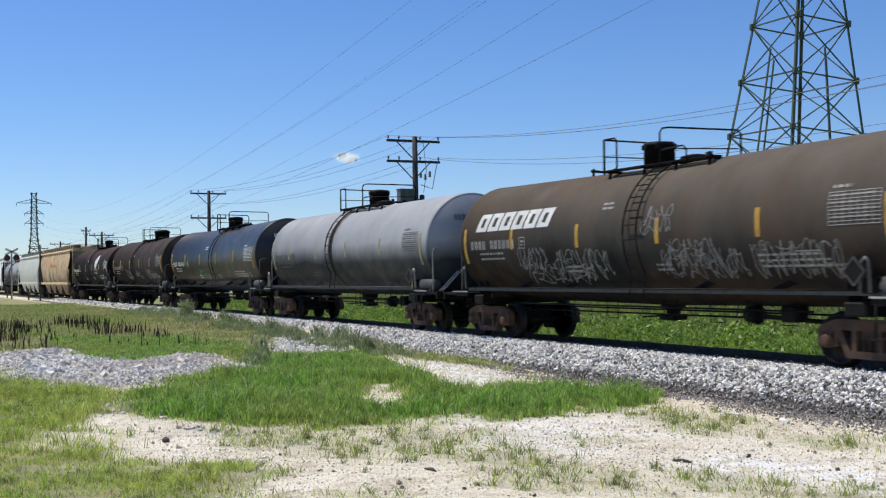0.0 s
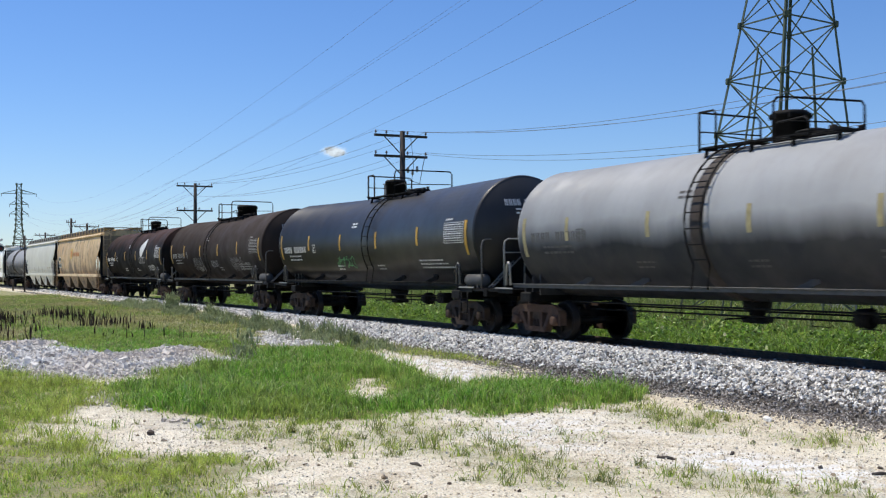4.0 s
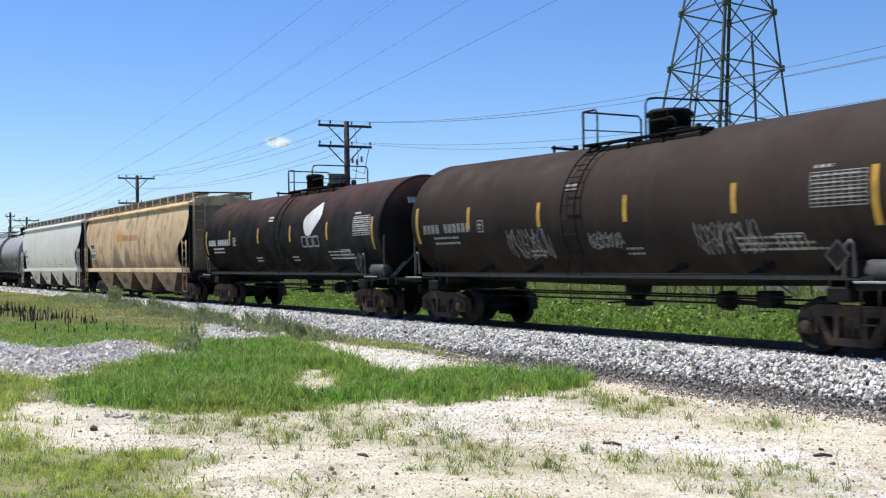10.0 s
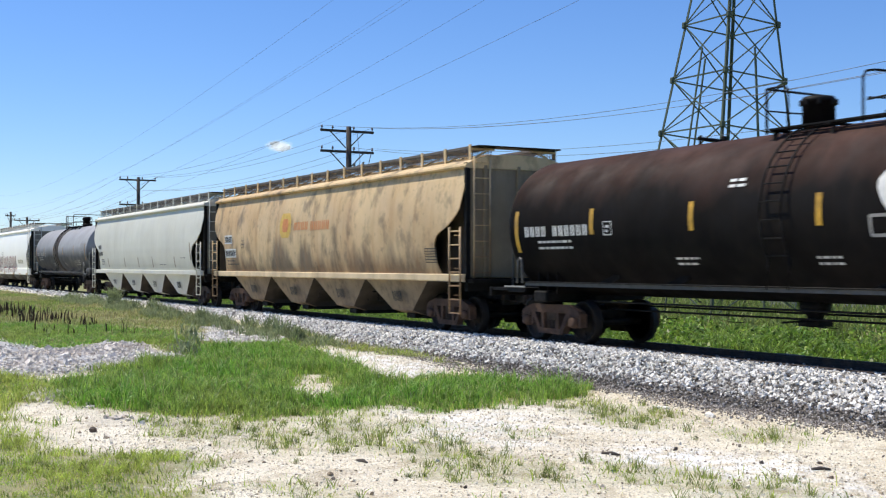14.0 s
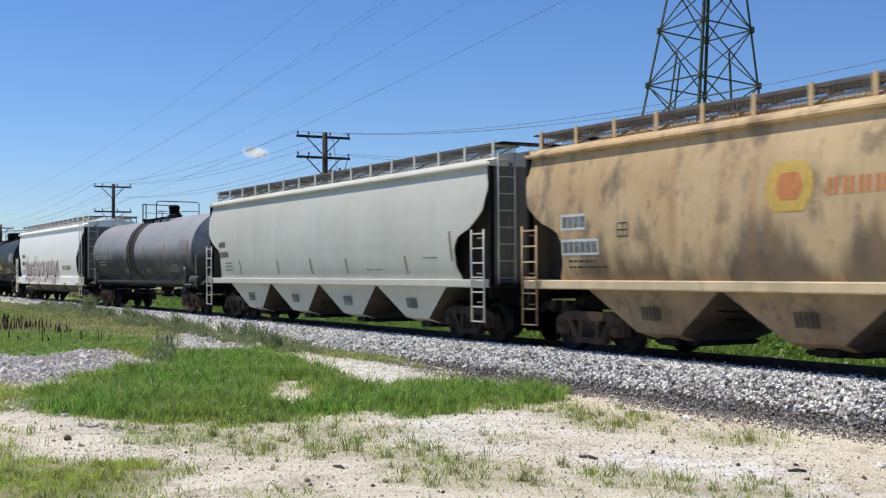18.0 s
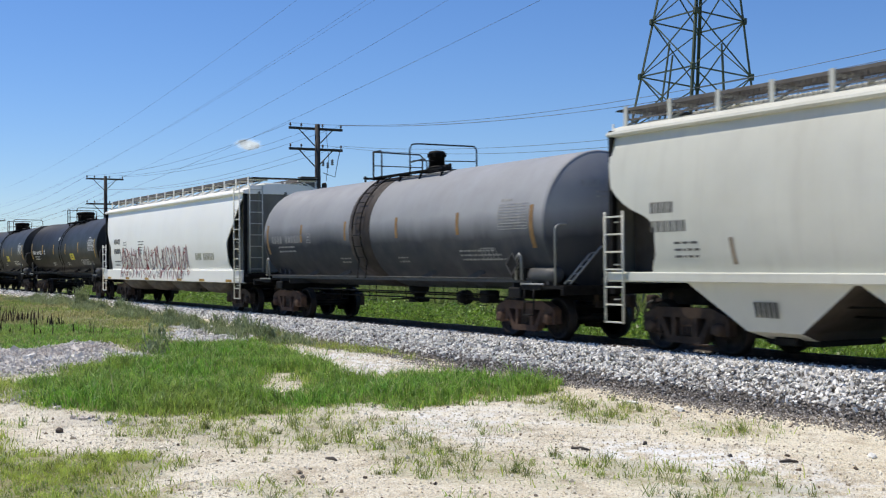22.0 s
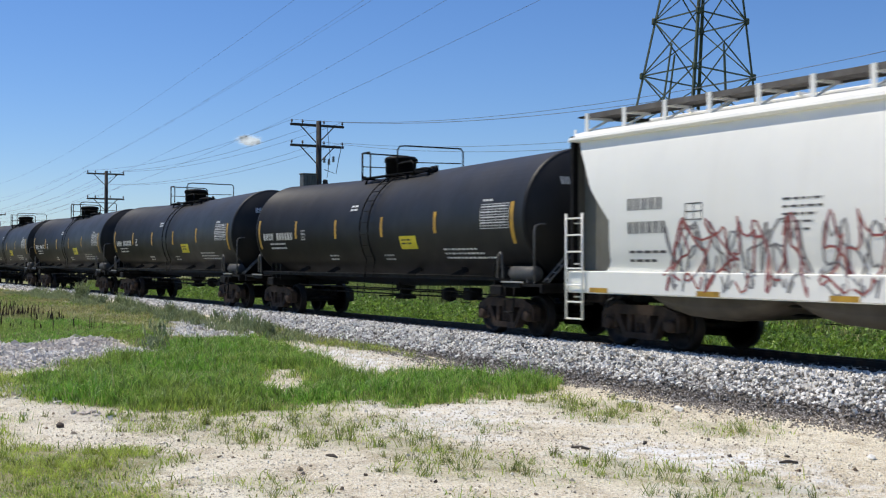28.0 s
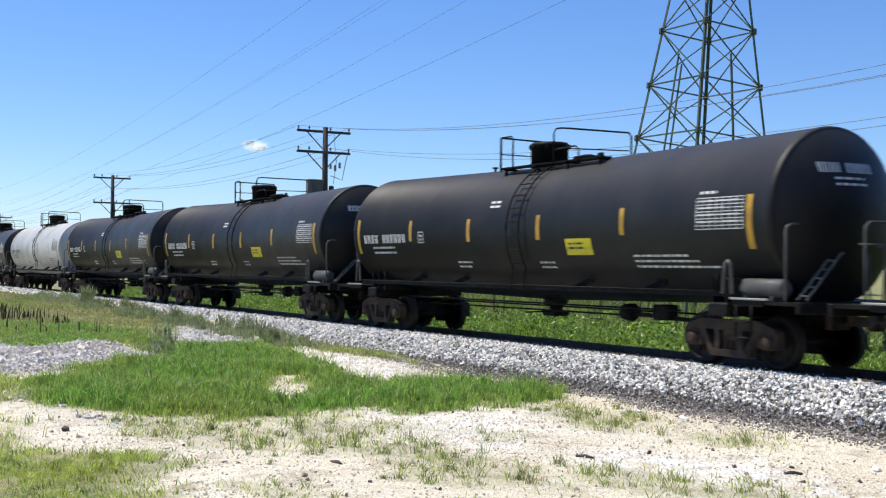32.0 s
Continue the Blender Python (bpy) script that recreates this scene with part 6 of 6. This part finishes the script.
    add("small_print", sheet, M_DARK_INK, lambda bm: (side.lines(bm, -7.6, -6.9, 2.0, 3, 0.04, 0.12, 5), side.lines(bm, 3.4, 4.4, 1.72, 1, 0.03, 0.1, 6), side.lines(bm, 6.6, 7.6, 2.0, 1, 0.03, 0.1, 7)))
    for k in (-6.15, -2.8, -0.23, 2.23, 5.71, 8.0):
        add("rust_streak", sheet, M_RUST_STREAK, lambda bm: side.patch(bm, k - 0.05, k + 0.05, 1.6 if k < 7 else 1.9, 2.05 if k < 7 else 2.6, -0.12), "thin brown rust streak")

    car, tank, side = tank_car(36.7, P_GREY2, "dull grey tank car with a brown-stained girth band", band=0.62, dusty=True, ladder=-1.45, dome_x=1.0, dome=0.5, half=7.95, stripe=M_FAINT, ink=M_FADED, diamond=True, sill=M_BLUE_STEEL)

    car, sheet, side = hopper_car(18.5, H_WHITE, "white covered hopper car with red graffiti along its side", half=8.9, bite=7.6, bays=4, sill_h=0.42, couple=9.4, bay_paint=M_TUB)
    add("number_bar", sheet, M_DARK_INK, lambda bm: (side.text(bm, -7.0, 2.7, 0.22, 5, 0.2), side.text(bm, -7.0, 2.27, 0.22, 6, 0.18)))
    add("small_print", sheet, M_DARK_INK, lambda bm: (side.outline(bm, -5.43, -5.02, 2.38, 2.66, 0.02, 1, 1), side.lines(bm, -7.0, -5.8, 1.85, 2, 0.05, 0.16, 5), side.lines(bm, -3.2, -2.3, 2.66, 5, 0.035, 0.12, 6)))
    whole = Side(lambda x, z: Vector((x, -1.581 if z < 1.465 else -hopper_y(z) - 0.007, z)))
    sprayed(car, whole, M_GRAF_WHITE, ((-6.0, -2.7, 1.12, 2.35, 8), (-2.5, 3.4, 1.12, 2.35, 13)), 91, 0.04, label="grey sprayed letters across the side")
    whole = Side(lambda x, z: Vector((x, -1.584 if z < 1.465 else -hopper_y(z) - 0.01, z)))
    sprayed(car, whole, M_GRAF_RED, ((-6.0, -2.7, 1.1, 2.45, 6), (-2.5, 0.5, 1.1, 2.45, 5), (0.6, 3.4, 1.1, 2.5, 5)), 81, 0.04, label="dark red sprayed letters across the side")
    add("faded_lettering", sheet, M_OLIVE_INK, lambda bm: side.text(bm, 4.2, 1.95, 0.26, 12, 0.17, 0.4), "faded olive bars")
    flat = Side(lambda x, z: Vector((x, -1.582, z)))
    for k in (-7.9, -4.9, -2.0, 2.3, 4.9, 7.7):
        add("reflector_stripe", car, M_YELLOW, lambda bm: flat.patch(bm, k - 0.28, k + 0.28, 1.05, 1.14))

    for x in (0.0, -17.65, -35.3, -52.6):
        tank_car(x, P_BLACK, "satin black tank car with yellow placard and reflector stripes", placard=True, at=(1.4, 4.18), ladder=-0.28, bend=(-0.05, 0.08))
    tank_car(-69.4, P_PALE, "pale grey tank car far back in the train", half=7.2, rear=7.0, ink=M_DARK_INK, stripe=M_PALE_YELLOW)
    tank_car(-86.8, P_BLACK, "satin black tank car far back in the train")


build_train()

# ---- poles, towers and cables ----


def sag(p, q, drop, n=24):
    p, q = Vector(p), Vector(q)
    return [p.lerp(q, i / n) - Vector((0, 0, 4 * drop * (i / n) * (1 - i / n))) for i in range(n + 1)]


def cable(pts, r, label="thin dark overhead cable between poles"):
    bm = bmesh.new()
    pipe(bm, pts, r, 5, False)
    tagged(part("power_line", bm, M_WIRE, None), label, "power line", "overhead cables")


def pole(x, y, top, arms, label, extra=False, base=-0.6):
    p = tagged(empty("utility_pole", pose(x, y, base)), label, "utility pole", "line of utility poles")
    h = top - base
    bm = bmesh.new()
    pipe(bm, [(0, 0, 0), (0, 0, h * 0.5), (0, 0, h)], [0.19, 0.16, 0.125], 12)
    part("pole_shaft", bm, M_POLE, p)
    for z, half in arms:
        bm = bmesh.new()
        box(bm, (-0.18, 0, z - base), (0.11, 2 * half, 0.12))
        arm = part("crossarm", bm, M_POLE, p)
        for s in (-1, 1):
            bm = bmesh.new()
            beam(bm, (-0.2, s * half * 0.62, z - base - 0.05), (-0.16, s * 0.08, z - base - 0.85), 0.03, 0.05)
            part("arm_brace", bm, M_POLE, p)
        for u in (-0.95, -0.55, 0.25, 0.95):
            bm = bmesh.new()
            lathe(bm, [(0.05, 0.02), (0.12, 0.02), (0.13, 0.06), (0.17, 0.06), (0.18, 0.04), (0.24, 0.045), (0.26, 0.02)], "Z", 8, (-0.18, u * half, z - base))
            part("insulator", bm, M_PORCELAIN, arm)
    if extra:
        bm = bmesh.new()
        box(bm, (-0.1, -0.52, 5.5 - base), (0.5, 0.72, 0.84), bevel=0.03)
        for k in range(5):
            box(bm, (0.17, -0.8 + 0.14 * k, 5.5 - base), (0.06, 0.03, 0.7))
        box(bm, (-0.1, -0.52, 5.95 - base), (0.56, 0.8, 0.05), bevel=0.01)
        part("transformer", bm, M_TANK_GREY, p, "grey finned transformer box")
        for y, z in ((0.35, 6.55), (0.6, 6.45), (0.85, 6.6)):
            bm = bmesh.new()
            lathe(bm, [(0, 0.04), (0.05, 0.09), (0.1, 0.04), (0.15, 0.09), (0.2, 0.04), (0.25, 0.08), (0.3, 0.03)], "Z", 8, (-0.1, y, z - base))
            part("cutout_insulator", bm, M_TIN, p)
        bm = bmesh.new()
        lathe(bm, [(0, 0.1), (0.02, 0.13), (0.4, 0.13), (0.45, 0.06)], "Z", 10, (0.05, 0.33, 5.25 - base))
        pipe(bm, [(0.05, 0.1, 5.45 - base), (0.05, 0.33, 5.45 - base)], 0.03, 5)
        part("meter_can", bm, M_POLE, p)
        bm = bmesh.new()
        pipe(bm, [(0, 0.3, 6.2 - base), (0.1, 0.9, 6.0 - base), (0.05, 1.1, 6.9 - base), (-0.1, 1.3, 7.4 - base)], 0.02, 5)
        pipe(bm, [(-0.1, 0.5, 5.8 - base), (0.0, 0.62, 6.9 - base), (-0.1, 0.5, 8.4 - base)], 0.015, 5)
        part("drop_wire", bm, M_WIRE, p)
    return p


def lattice_tower(x, y, turn, height, label, waist, base_half, levels, arms, thick=0.075, base=-0.6, lean=0.0):
    """Four-legged lattice tower; half(z) gives half the side of its square plan. arms: height, reach, side."""
    t = tagged(empty("lattice_tower", pose(x, y, base, lean, 0, turn)), label, "power tower", "transmission towers")

    def half(z):
        return float(np.interp(z, [0, waist[0], height], [base_half, waist[1], waist[1] * 0.75]))

    corner = ((-1, -1), (1, -1), (1, 1), (-1, 1))
    for cx, cy in corner:
        bm = bmesh.new()
        # an angle iron: two plates that meet at the outer corner
        w, pts = thick * 1.45, [Vector((cx * half(z), cy * half(z), z)) for z in (0, waist[0], height)]
        for p, q in zip(pts, pts[1:]):
            for dx, dy in ((w, 0.025), (0.025, w)):
                ring = []
                for v in (p, q):
                    ring.append([bm.verts.new(v - Vector((cx * i, cy * j, 0))) for i, j in ((0, 0), (dx, 0), (dx, dy), (0, dy))])
                for i in range(4):
                    bm.faces.new((ring[0][i], ring[0][(i + 1) % 4], ring[1][(i + 1) % 4], ring[1][i]))
        part("leg", bm, M_GALV, t)
    for k, (a, b) in enumerate(zip(levels, levels[1:])):
        for i in range(4):
            (ax, ay), (bx, by) = corner[i], corner[(i + 1) % 4]
            for p, q, w in (((ax * half(a), ay * half(a), a), (bx * half(b), by * half(b), b), 0.6), ((bx * half(a), by * half(a), a), (ax * half(b), ay * half(b), b), 0.6),
                            ((ax * half(b), ay * half(b), b), (bx * half(b), by * half(b), b), 0.75)):
                bm = bmesh.new()
                beam(bm, p, q, thick * w, thick * w)
                part("brace", bm, M_GALV, t)
            bm = bmesh.new()
            box(bm, (ax * half(b), ay * half(b), b), (thick * 2.6, thick * 2.6, thick * 3.8), bevel=thick * 0.5)
            part("gusset", bm, M_GALV, t)
            if k < 5:
                bm = bmesh.new()
                mx, my = (ax + bx) / 2, (ay + by) / 2
                top = b if k < 4 else (a + b) / 2
                beam(bm, (mx * half(a), my * half(a), a), (mx * half(top), my * half(top), top), thick * 0.8, thick * 0.8)
                part("stiffener", bm, M_GALV, t)
    for z, w, s in arms:
        bm = bmesh.new()
        for c in (-1, 1):
            beam(bm, (c * half(z), s * half(z), z), (0, s * w, z), thick * 0.8, thick * 0.8)
            beam(bm, (c * half(z), s * half(z), z + 1.4), (0, s * w, z), thick * 0.8, thick * 0.8)
        part("crossarm", bm, M_GALV, t)
        bm = bmesh.new()
        lathe(bm, [(-1.1 + 0.11 * q, 0.13 if q % 2 else 0.05) for q in range(11)], "Z", 8, (0, s * w, z))
        part("insulator", bm, M_PORCELAIN, t)
    return t


POLES = [(5.0, 24.8), (-53.4, 24.2), (-92.0, 23.6), (-144.7, 24.0), (-180.7, 24.0), (-206.0, 24.0)]


def build_lines():
    for i, (x, y) in enumerate(POLES):
        pole(x, y, 8.62 if i < 3 else 7.4, ((8.4, 1.45), (7.37 if i < 2 else 6.45, 1.45)) if i < 3 else ((7.0, 1.45),), "weathered timber utility pole with two crossarms" if i < 3 else "distant timber utility pole with a crossarm", i in (1,))
    for i, ((ax, ay), (bx, by)) in enumerate(zip(POLES, POLES[1:])):
        for u, z, drop in ((-0.95, 8.64, 2.06), (0.25, 8.64, 1.92), (0.95, 8.64, 1.74), (0.95, 7.6, 1.8), (0.25, 7.6, 2.2)):
            za = z if ax > -100 else z - 1.5
            zb = z if bx > -100 else z - 1.5
            cable(sag((ax - 0.18, ay + u * 1.45, za), (bx - 0.18, by + u * 1.45, zb), drop if i == 0 else 0.6), 0.0085)
    pole(-156.7, 24.0, 8.5, ((8.0, 0.6),), "plain distant timber pole with a short arm")
    levels = [0, 2.8, 5.5, 7.97, 10.33, 12.78, 15.1, 17.4, 19.8, 21.8, 23.8, 25.8, 27.8, 29.8, 32.0, 35]
    near_arms = ((25.3, 4.9, -1), (29.3, 3.62, 1), (27.8, 2.83, 1), (23.8, 1.6, 1), (16.8, 3.79, -1))
    far_arms = tuple((z, w, s) for z, w in ((31.4, 6.2), (27.4, 3.3), (23.8, 3.3)) for s in (-1, 1))
    lean = 4.06
    near = lattice_tower(-38.46, 34.77, 0, 35, "green-painted steel lattice tower rising behind the railway", (19.8, 0.6), 2.87, levels, near_arms, lean=-lean)
    lattice_tower(-463, 52, -2.3, 35, "distant steel lattice power tower with three crossarms", (19.8, 1.2), 3.3, levels, far_arms, 0.2)
    far_ends = ((31.4, 6.2, 1), (27.4, 3.3, 1), (23.8, 3.3, 1), (31.4, 6.2, -1), (27.4, 3.3, -1))
    for (z, w, s), (fz, fw, fs), drop in zip(near_arms, far_ends, (8.5, 10.4, 8.5, 14.0, 10.4)):
        tip = pose(-38.46, 34.77, -0.6, -lean) @ Vector((0, s * w, z))
        cable(sag((tip.x, tip.y, tip.z - 1.7), (-463, 52 + fs * fw, fz - 1.7), drop, 48), 0.0095, "aluminium transmission cable between lattice towers")


build_lines()

# ---- distance: trees, field edge, crossing signal, cloud ----
M_LEAF = island_material("tree_leaves", [(0.035, 0.07, 0.015), (0.06, 0.11, 0.025), (0.09, 0.14, 0.03), (0.05, 0.09, 0.02)], 0.6, 0.3, trans=0.25)
M_BARK = surface("tree_bark", (0.08, 0.065, 0.05), 0.9, 0, 0.3, 4.0, bump=0.5)


def tree(x, y, h, spread, seed, base=-0.6):
    r = np.random.default_rng(seed)
    t = tagged(empty("tree", pose(x, y, base)), "broad green leafy tree beyond the railway field", "tree", "trees beyond the field")
    bm = bmesh.new()
    pipe(bm, [(0, 0, 0), (0.1, 0.05, h * 0.3), (0.0, 0.1, h * 0.7)], [h * 0.03, h * 0.022, h * 0.008], 8)
    for k in range(7):
        a, z = k * 2.4 + r.uniform(0, 1), h * r.uniform(0.25, 0.6)
        pipe(bm, [(0, 0, z), (math.cos(a) * spread * 0.4, math.sin(a) * spread * 0.4, z + h * 0.14), (math.cos(a) * spread * 0.75, math.sin(a) * spread * 0.75, z + h * 0.24)], [h * 0.012, h * 0.008, h * 0.003], 6)
    part("trunk", bm, M_BARK, t)
    n, lumps = 3400, 22
    c = np.stack([r.normal(0, spread * 0.45, lumps), r.normal(0, spread * 0.45, lumps), h * r.uniform(0.3, 0.92, lumps)], -1)
    c[:, :2] *= np.sqrt(np.clip(1.25 - (c[:, 2:] / h) ** 2, 0.1, 1))
    p = c[r.integers(0, lumps, n)] + r.normal(0, spread * 0.17, (n, 3)) * (1, 1, 0.8)
    u, w = r.normal(size=(n, 3)), r.normal(size=(n, 3))
    u /= np.linalg.norm(u, axis=1)[:, None]
    w -= (w * u).sum(1)[:, None] * u
    w /= np.linalg.norm(w, axis=1)[:, None]
    sz = r.uniform(0.12, 0.3, n)[:, None] * h / 9
    v = np.stack([p - u * sz, p + w * sz * 0.6, p + u * sz, p - w * sz * 0.6], 1).reshape(-1, 3)
    me = bpy.data.meshes.new("crown")
    me.from_pydata(v.tolist(), [], np.arange(4 * n).reshape(-1, 4).tolist())
    me.materials.append(M_LEAF)
    tagged(part("crown", me, None, t), kind="stuff")
    return t


def build_distance():
    r = random.Random(12)
    first = None
    for i in range(16):
        x, y = -92 + 8.2 * i + r.uniform(-2, 2), 84 + r.uniform(-5, 7)
        h = r.uniform(7.5, 9.5)
        if i < 4:
            first = (first or []) + [tree(x, y, h, 3.4, 60 + i)]
        else:
            copy_thing(first[i % 4], pose(x, y, -0.6, 0, 0, r.uniform(0, 360)) @ Matrix.Scale(r.uniform(0.85, 1.05), 4))
    # crossing signal far down the line
    sig = tagged(empty("crossing_signal", pose(-121, 11.5, -0.15)), "railway crossing signal mast with two dark round lamps", "crossing signal")
    bm = bmesh.new()
    pipe(bm, [(0, 0, 0), (0, 0, 4.6)], 0.08, 10)
    part("mast", bm, M_TIN, sig)
    for k in (-1, 1):
        bm = bmesh.new()
        lathe(bm, [(0, 0.3), (0.03, 0.3), (0.04, 0.15), (0.2, 0.15)], "X", 16, (0.12, k * 0.42, 4.05))
        lamp = part("signal_lamp", bm, M_BLACK_MARK, sig)
        bm = bmesh.new()
        lathe(bm, [(0.2, 0.13), (0.24, 0.08)], "X", 12, (0.12, k * 0.42, 4.05))
        part("lens", bm, M_LENS, lamp, "dark red lens")
        bm = bmesh.new()
        beam(bm, (0.1, -0.6 * k, 4.35), (0.1, 0.6 * k, 4.95), 0.02, 0.2)
        part("crossbuck_board", bm, M_WHITE, sig)
    bm = bmesh.new()
    beam(bm, (0.08, -0.5, 4.05), (0.08, 0.5, 4.05), 0.06, 0.06)
    part("lamp_bar", bm, M_TIN, sig)
    for x, y, h in ((-113, 12.2, 1.1), (-106, 12.4, 4.9), (-131, 12.0, 1.2)):
        post = tagged(empty("marker_post", pose(x, y, -0.15)), "slim weathered post beside the railway crossing", "post", "posts at the crossing")
        bm = bmesh.new()
        pipe(bm, [(0, 0, 0), (0, 0, h)], 0.07, 8)
        part("post_shaft", bm, M_POLE, post)
    # equipment boxes behind the weeds
    for x, y, w, h in ((-44, 44, 1.6, 0.9), (-41.2, 44.6, 1.2, 0.8), (-38.5, 44, 2.0, 0.9)):
        b = tagged(empty("equipment_box", pose(x, y, -0.55, 0, 0, 12)), "grey metal equipment box standing in the far weeds", "equipment box", "boxes behind the weeds")
        bm = bmesh.new()
        box(bm, (0, 0, h / 2), (w, 0.9, h), bevel=0.03)
        part("cabinet_body", bm, M_TIN, b)
        bm = bmesh.new()
        box(bm, (0, 0, h + 0.03), (w + 0.1, 1.0, 0.06), bevel=0.015)
        part("cabinet_lid", bm, M_TIN, b)
    # one small fair-weather cloud
    rr = np.random.default_rng(3)
    cl = bmesh.new()
    for k in range(26):
        u = rr.normal(0, 1)
        m = Matrix.Translation((u * 15, rr.normal(0, 8), rr.normal(0, 4.5) - u * 4)) @ Matrix.Diagonal((rr.uniform(7, 17), rr.uniform(6, 12), rr.uniform(3, 8), 1))
        bmesh.ops.create_icosphere(cl, subdivisions=2, radius=1, matrix=m)
    ob = part("cloud", cl, M_CLOUD, None)
    ob.matrix_world = pose(-2076, 800, 226, 0, 0, 50)
    tagged(ob, "small wispy white fair-weather cloud in blue sky", "cloud", kind="structure")


def cloud_material():
    m = bpy.data.materials.new("thin_white_cloud")
    m.use_nodes = True
    n, link = m.node_tree.nodes, m.node_tree.links.new
    # Emission gives the cloud its sunlit white.
    glow = n.new("ShaderNodeEmission")
    glow.inputs["Color"].default_value, glow.inputs["Strength"].default_value = (0.82, 0.92, 1.0, 1), 1.25
    tr, mx, nz, tc, mr = n.new("ShaderNodeBsdfTransparent"), n.new("ShaderNodeMixShader"), n.new("ShaderNodeTexNoise"), n.new("ShaderNodeTexCoord"), n.new("ShaderNodeMapRange")
    link(tc.outputs["Object"], nz.inputs["Vector"])
    nz.inputs["Scale"].default_value, nz.inputs["Detail"].default_value = 0.09, 6
    link(nz.outputs["Fac"], mr.inputs["Value"])
    mr.inputs["From Min"].default_value, mr.inputs["From Max"].default_value, mr.inputs["To Max"].default_value = 0.3, 0.75, 0.42
    mp, ln, fall, mul = n.new("ShaderNodeMapping"), n.new("ShaderNodeVectorMath"), n.new("ShaderNodeMapRange"), n.new("ShaderNodeMath")
    mp.inputs["Scale"].default_value = (1 / 34, 1 / 40, 1 / 13)
    mp.inputs["Rotation"].default_value = (0, 0.22, 0)
    link(tc.outputs["Object"], mp.inputs[0])
    ln.operation, mul.operation = "LENGTH", "MULTIPLY"
    link(mp.outputs[0], ln.inputs[0])
    link(ln.outputs["Value"], fall.inputs["Value"])
    fall.inputs["From Min"].default_value, fall.inputs["From Max"].default_value = 1.0, 0.15
    link(mr.outputs[0], mul.inputs[0])
    link(fall.outputs[0], mul.inputs[1])
    link(mul.outputs[0], mx.inputs[0])
    link(tr.outputs[0], mx.inputs[1])
    link(glow.outputs[0], mx.inputs[2])
    link(mx.outputs[0], n["Material Output"].inputs[0])
    return m


M_LENS = surface("dark_red_lens", (0.2, 0.01, 0.01), 0.2, var=0.1)
M_CLOUD = cloud_material()
build_distance()

# ---- what moves ----
RUN = ((0, -186.5), (2, -176.18), (3.5, -168.44), (5.5, -158.0), (8, -144.13), (11, -127.38), (14.5, -107.8), (17, -93.77), (20, -76.26), (23, -58.49), (25.5, -43.62), (28, -28.5), (30, -16.25), (32, -4.0))


def run(t):
    """How far the train has rolled at t seconds: a smooth curve through RUN."""
    ts = [r[0] for r in RUN]
    i = min(max(sum(1 for q in ts if q <= t) - 1, 0), len(RUN) - 2)

    def slope(k):
        a, b = RUN[max(k - 1, 0)], RUN[min(k + 1, len(RUN) - 1)]
        return (b[1] - a[1]) / (b[0] - a[0])

    (t0, s0), (t1, s1) = RUN[i], RUN[i + 1]
    d = t1 - t0
    u = (t - t0) / d
    return (2 * u ** 3 - 3 * u ** 2 + 1) * s0 + (u ** 3 - 2 * u ** 2 + u) * d * slope(i) + (3 * u ** 2 - 2 * u ** 3) * s1 + (u ** 3 - u ** 2) * d * slope(i + 1)


def motions():
    for car, x in CARS:
        walk(car, [(t / 2, pose(x + run(t / 2), TRACK, 0)) for t in range(65)])
    turns = [(t / 10, math.degrees(run(t / 10) / 0.457)) for t in range(321)]
    for wheelset, (x, y, z) in WHEELSETS:
        walk(wheelset, [(t, pose(x, y, z, 0, a, 0)) for t, a in turns])


motions()
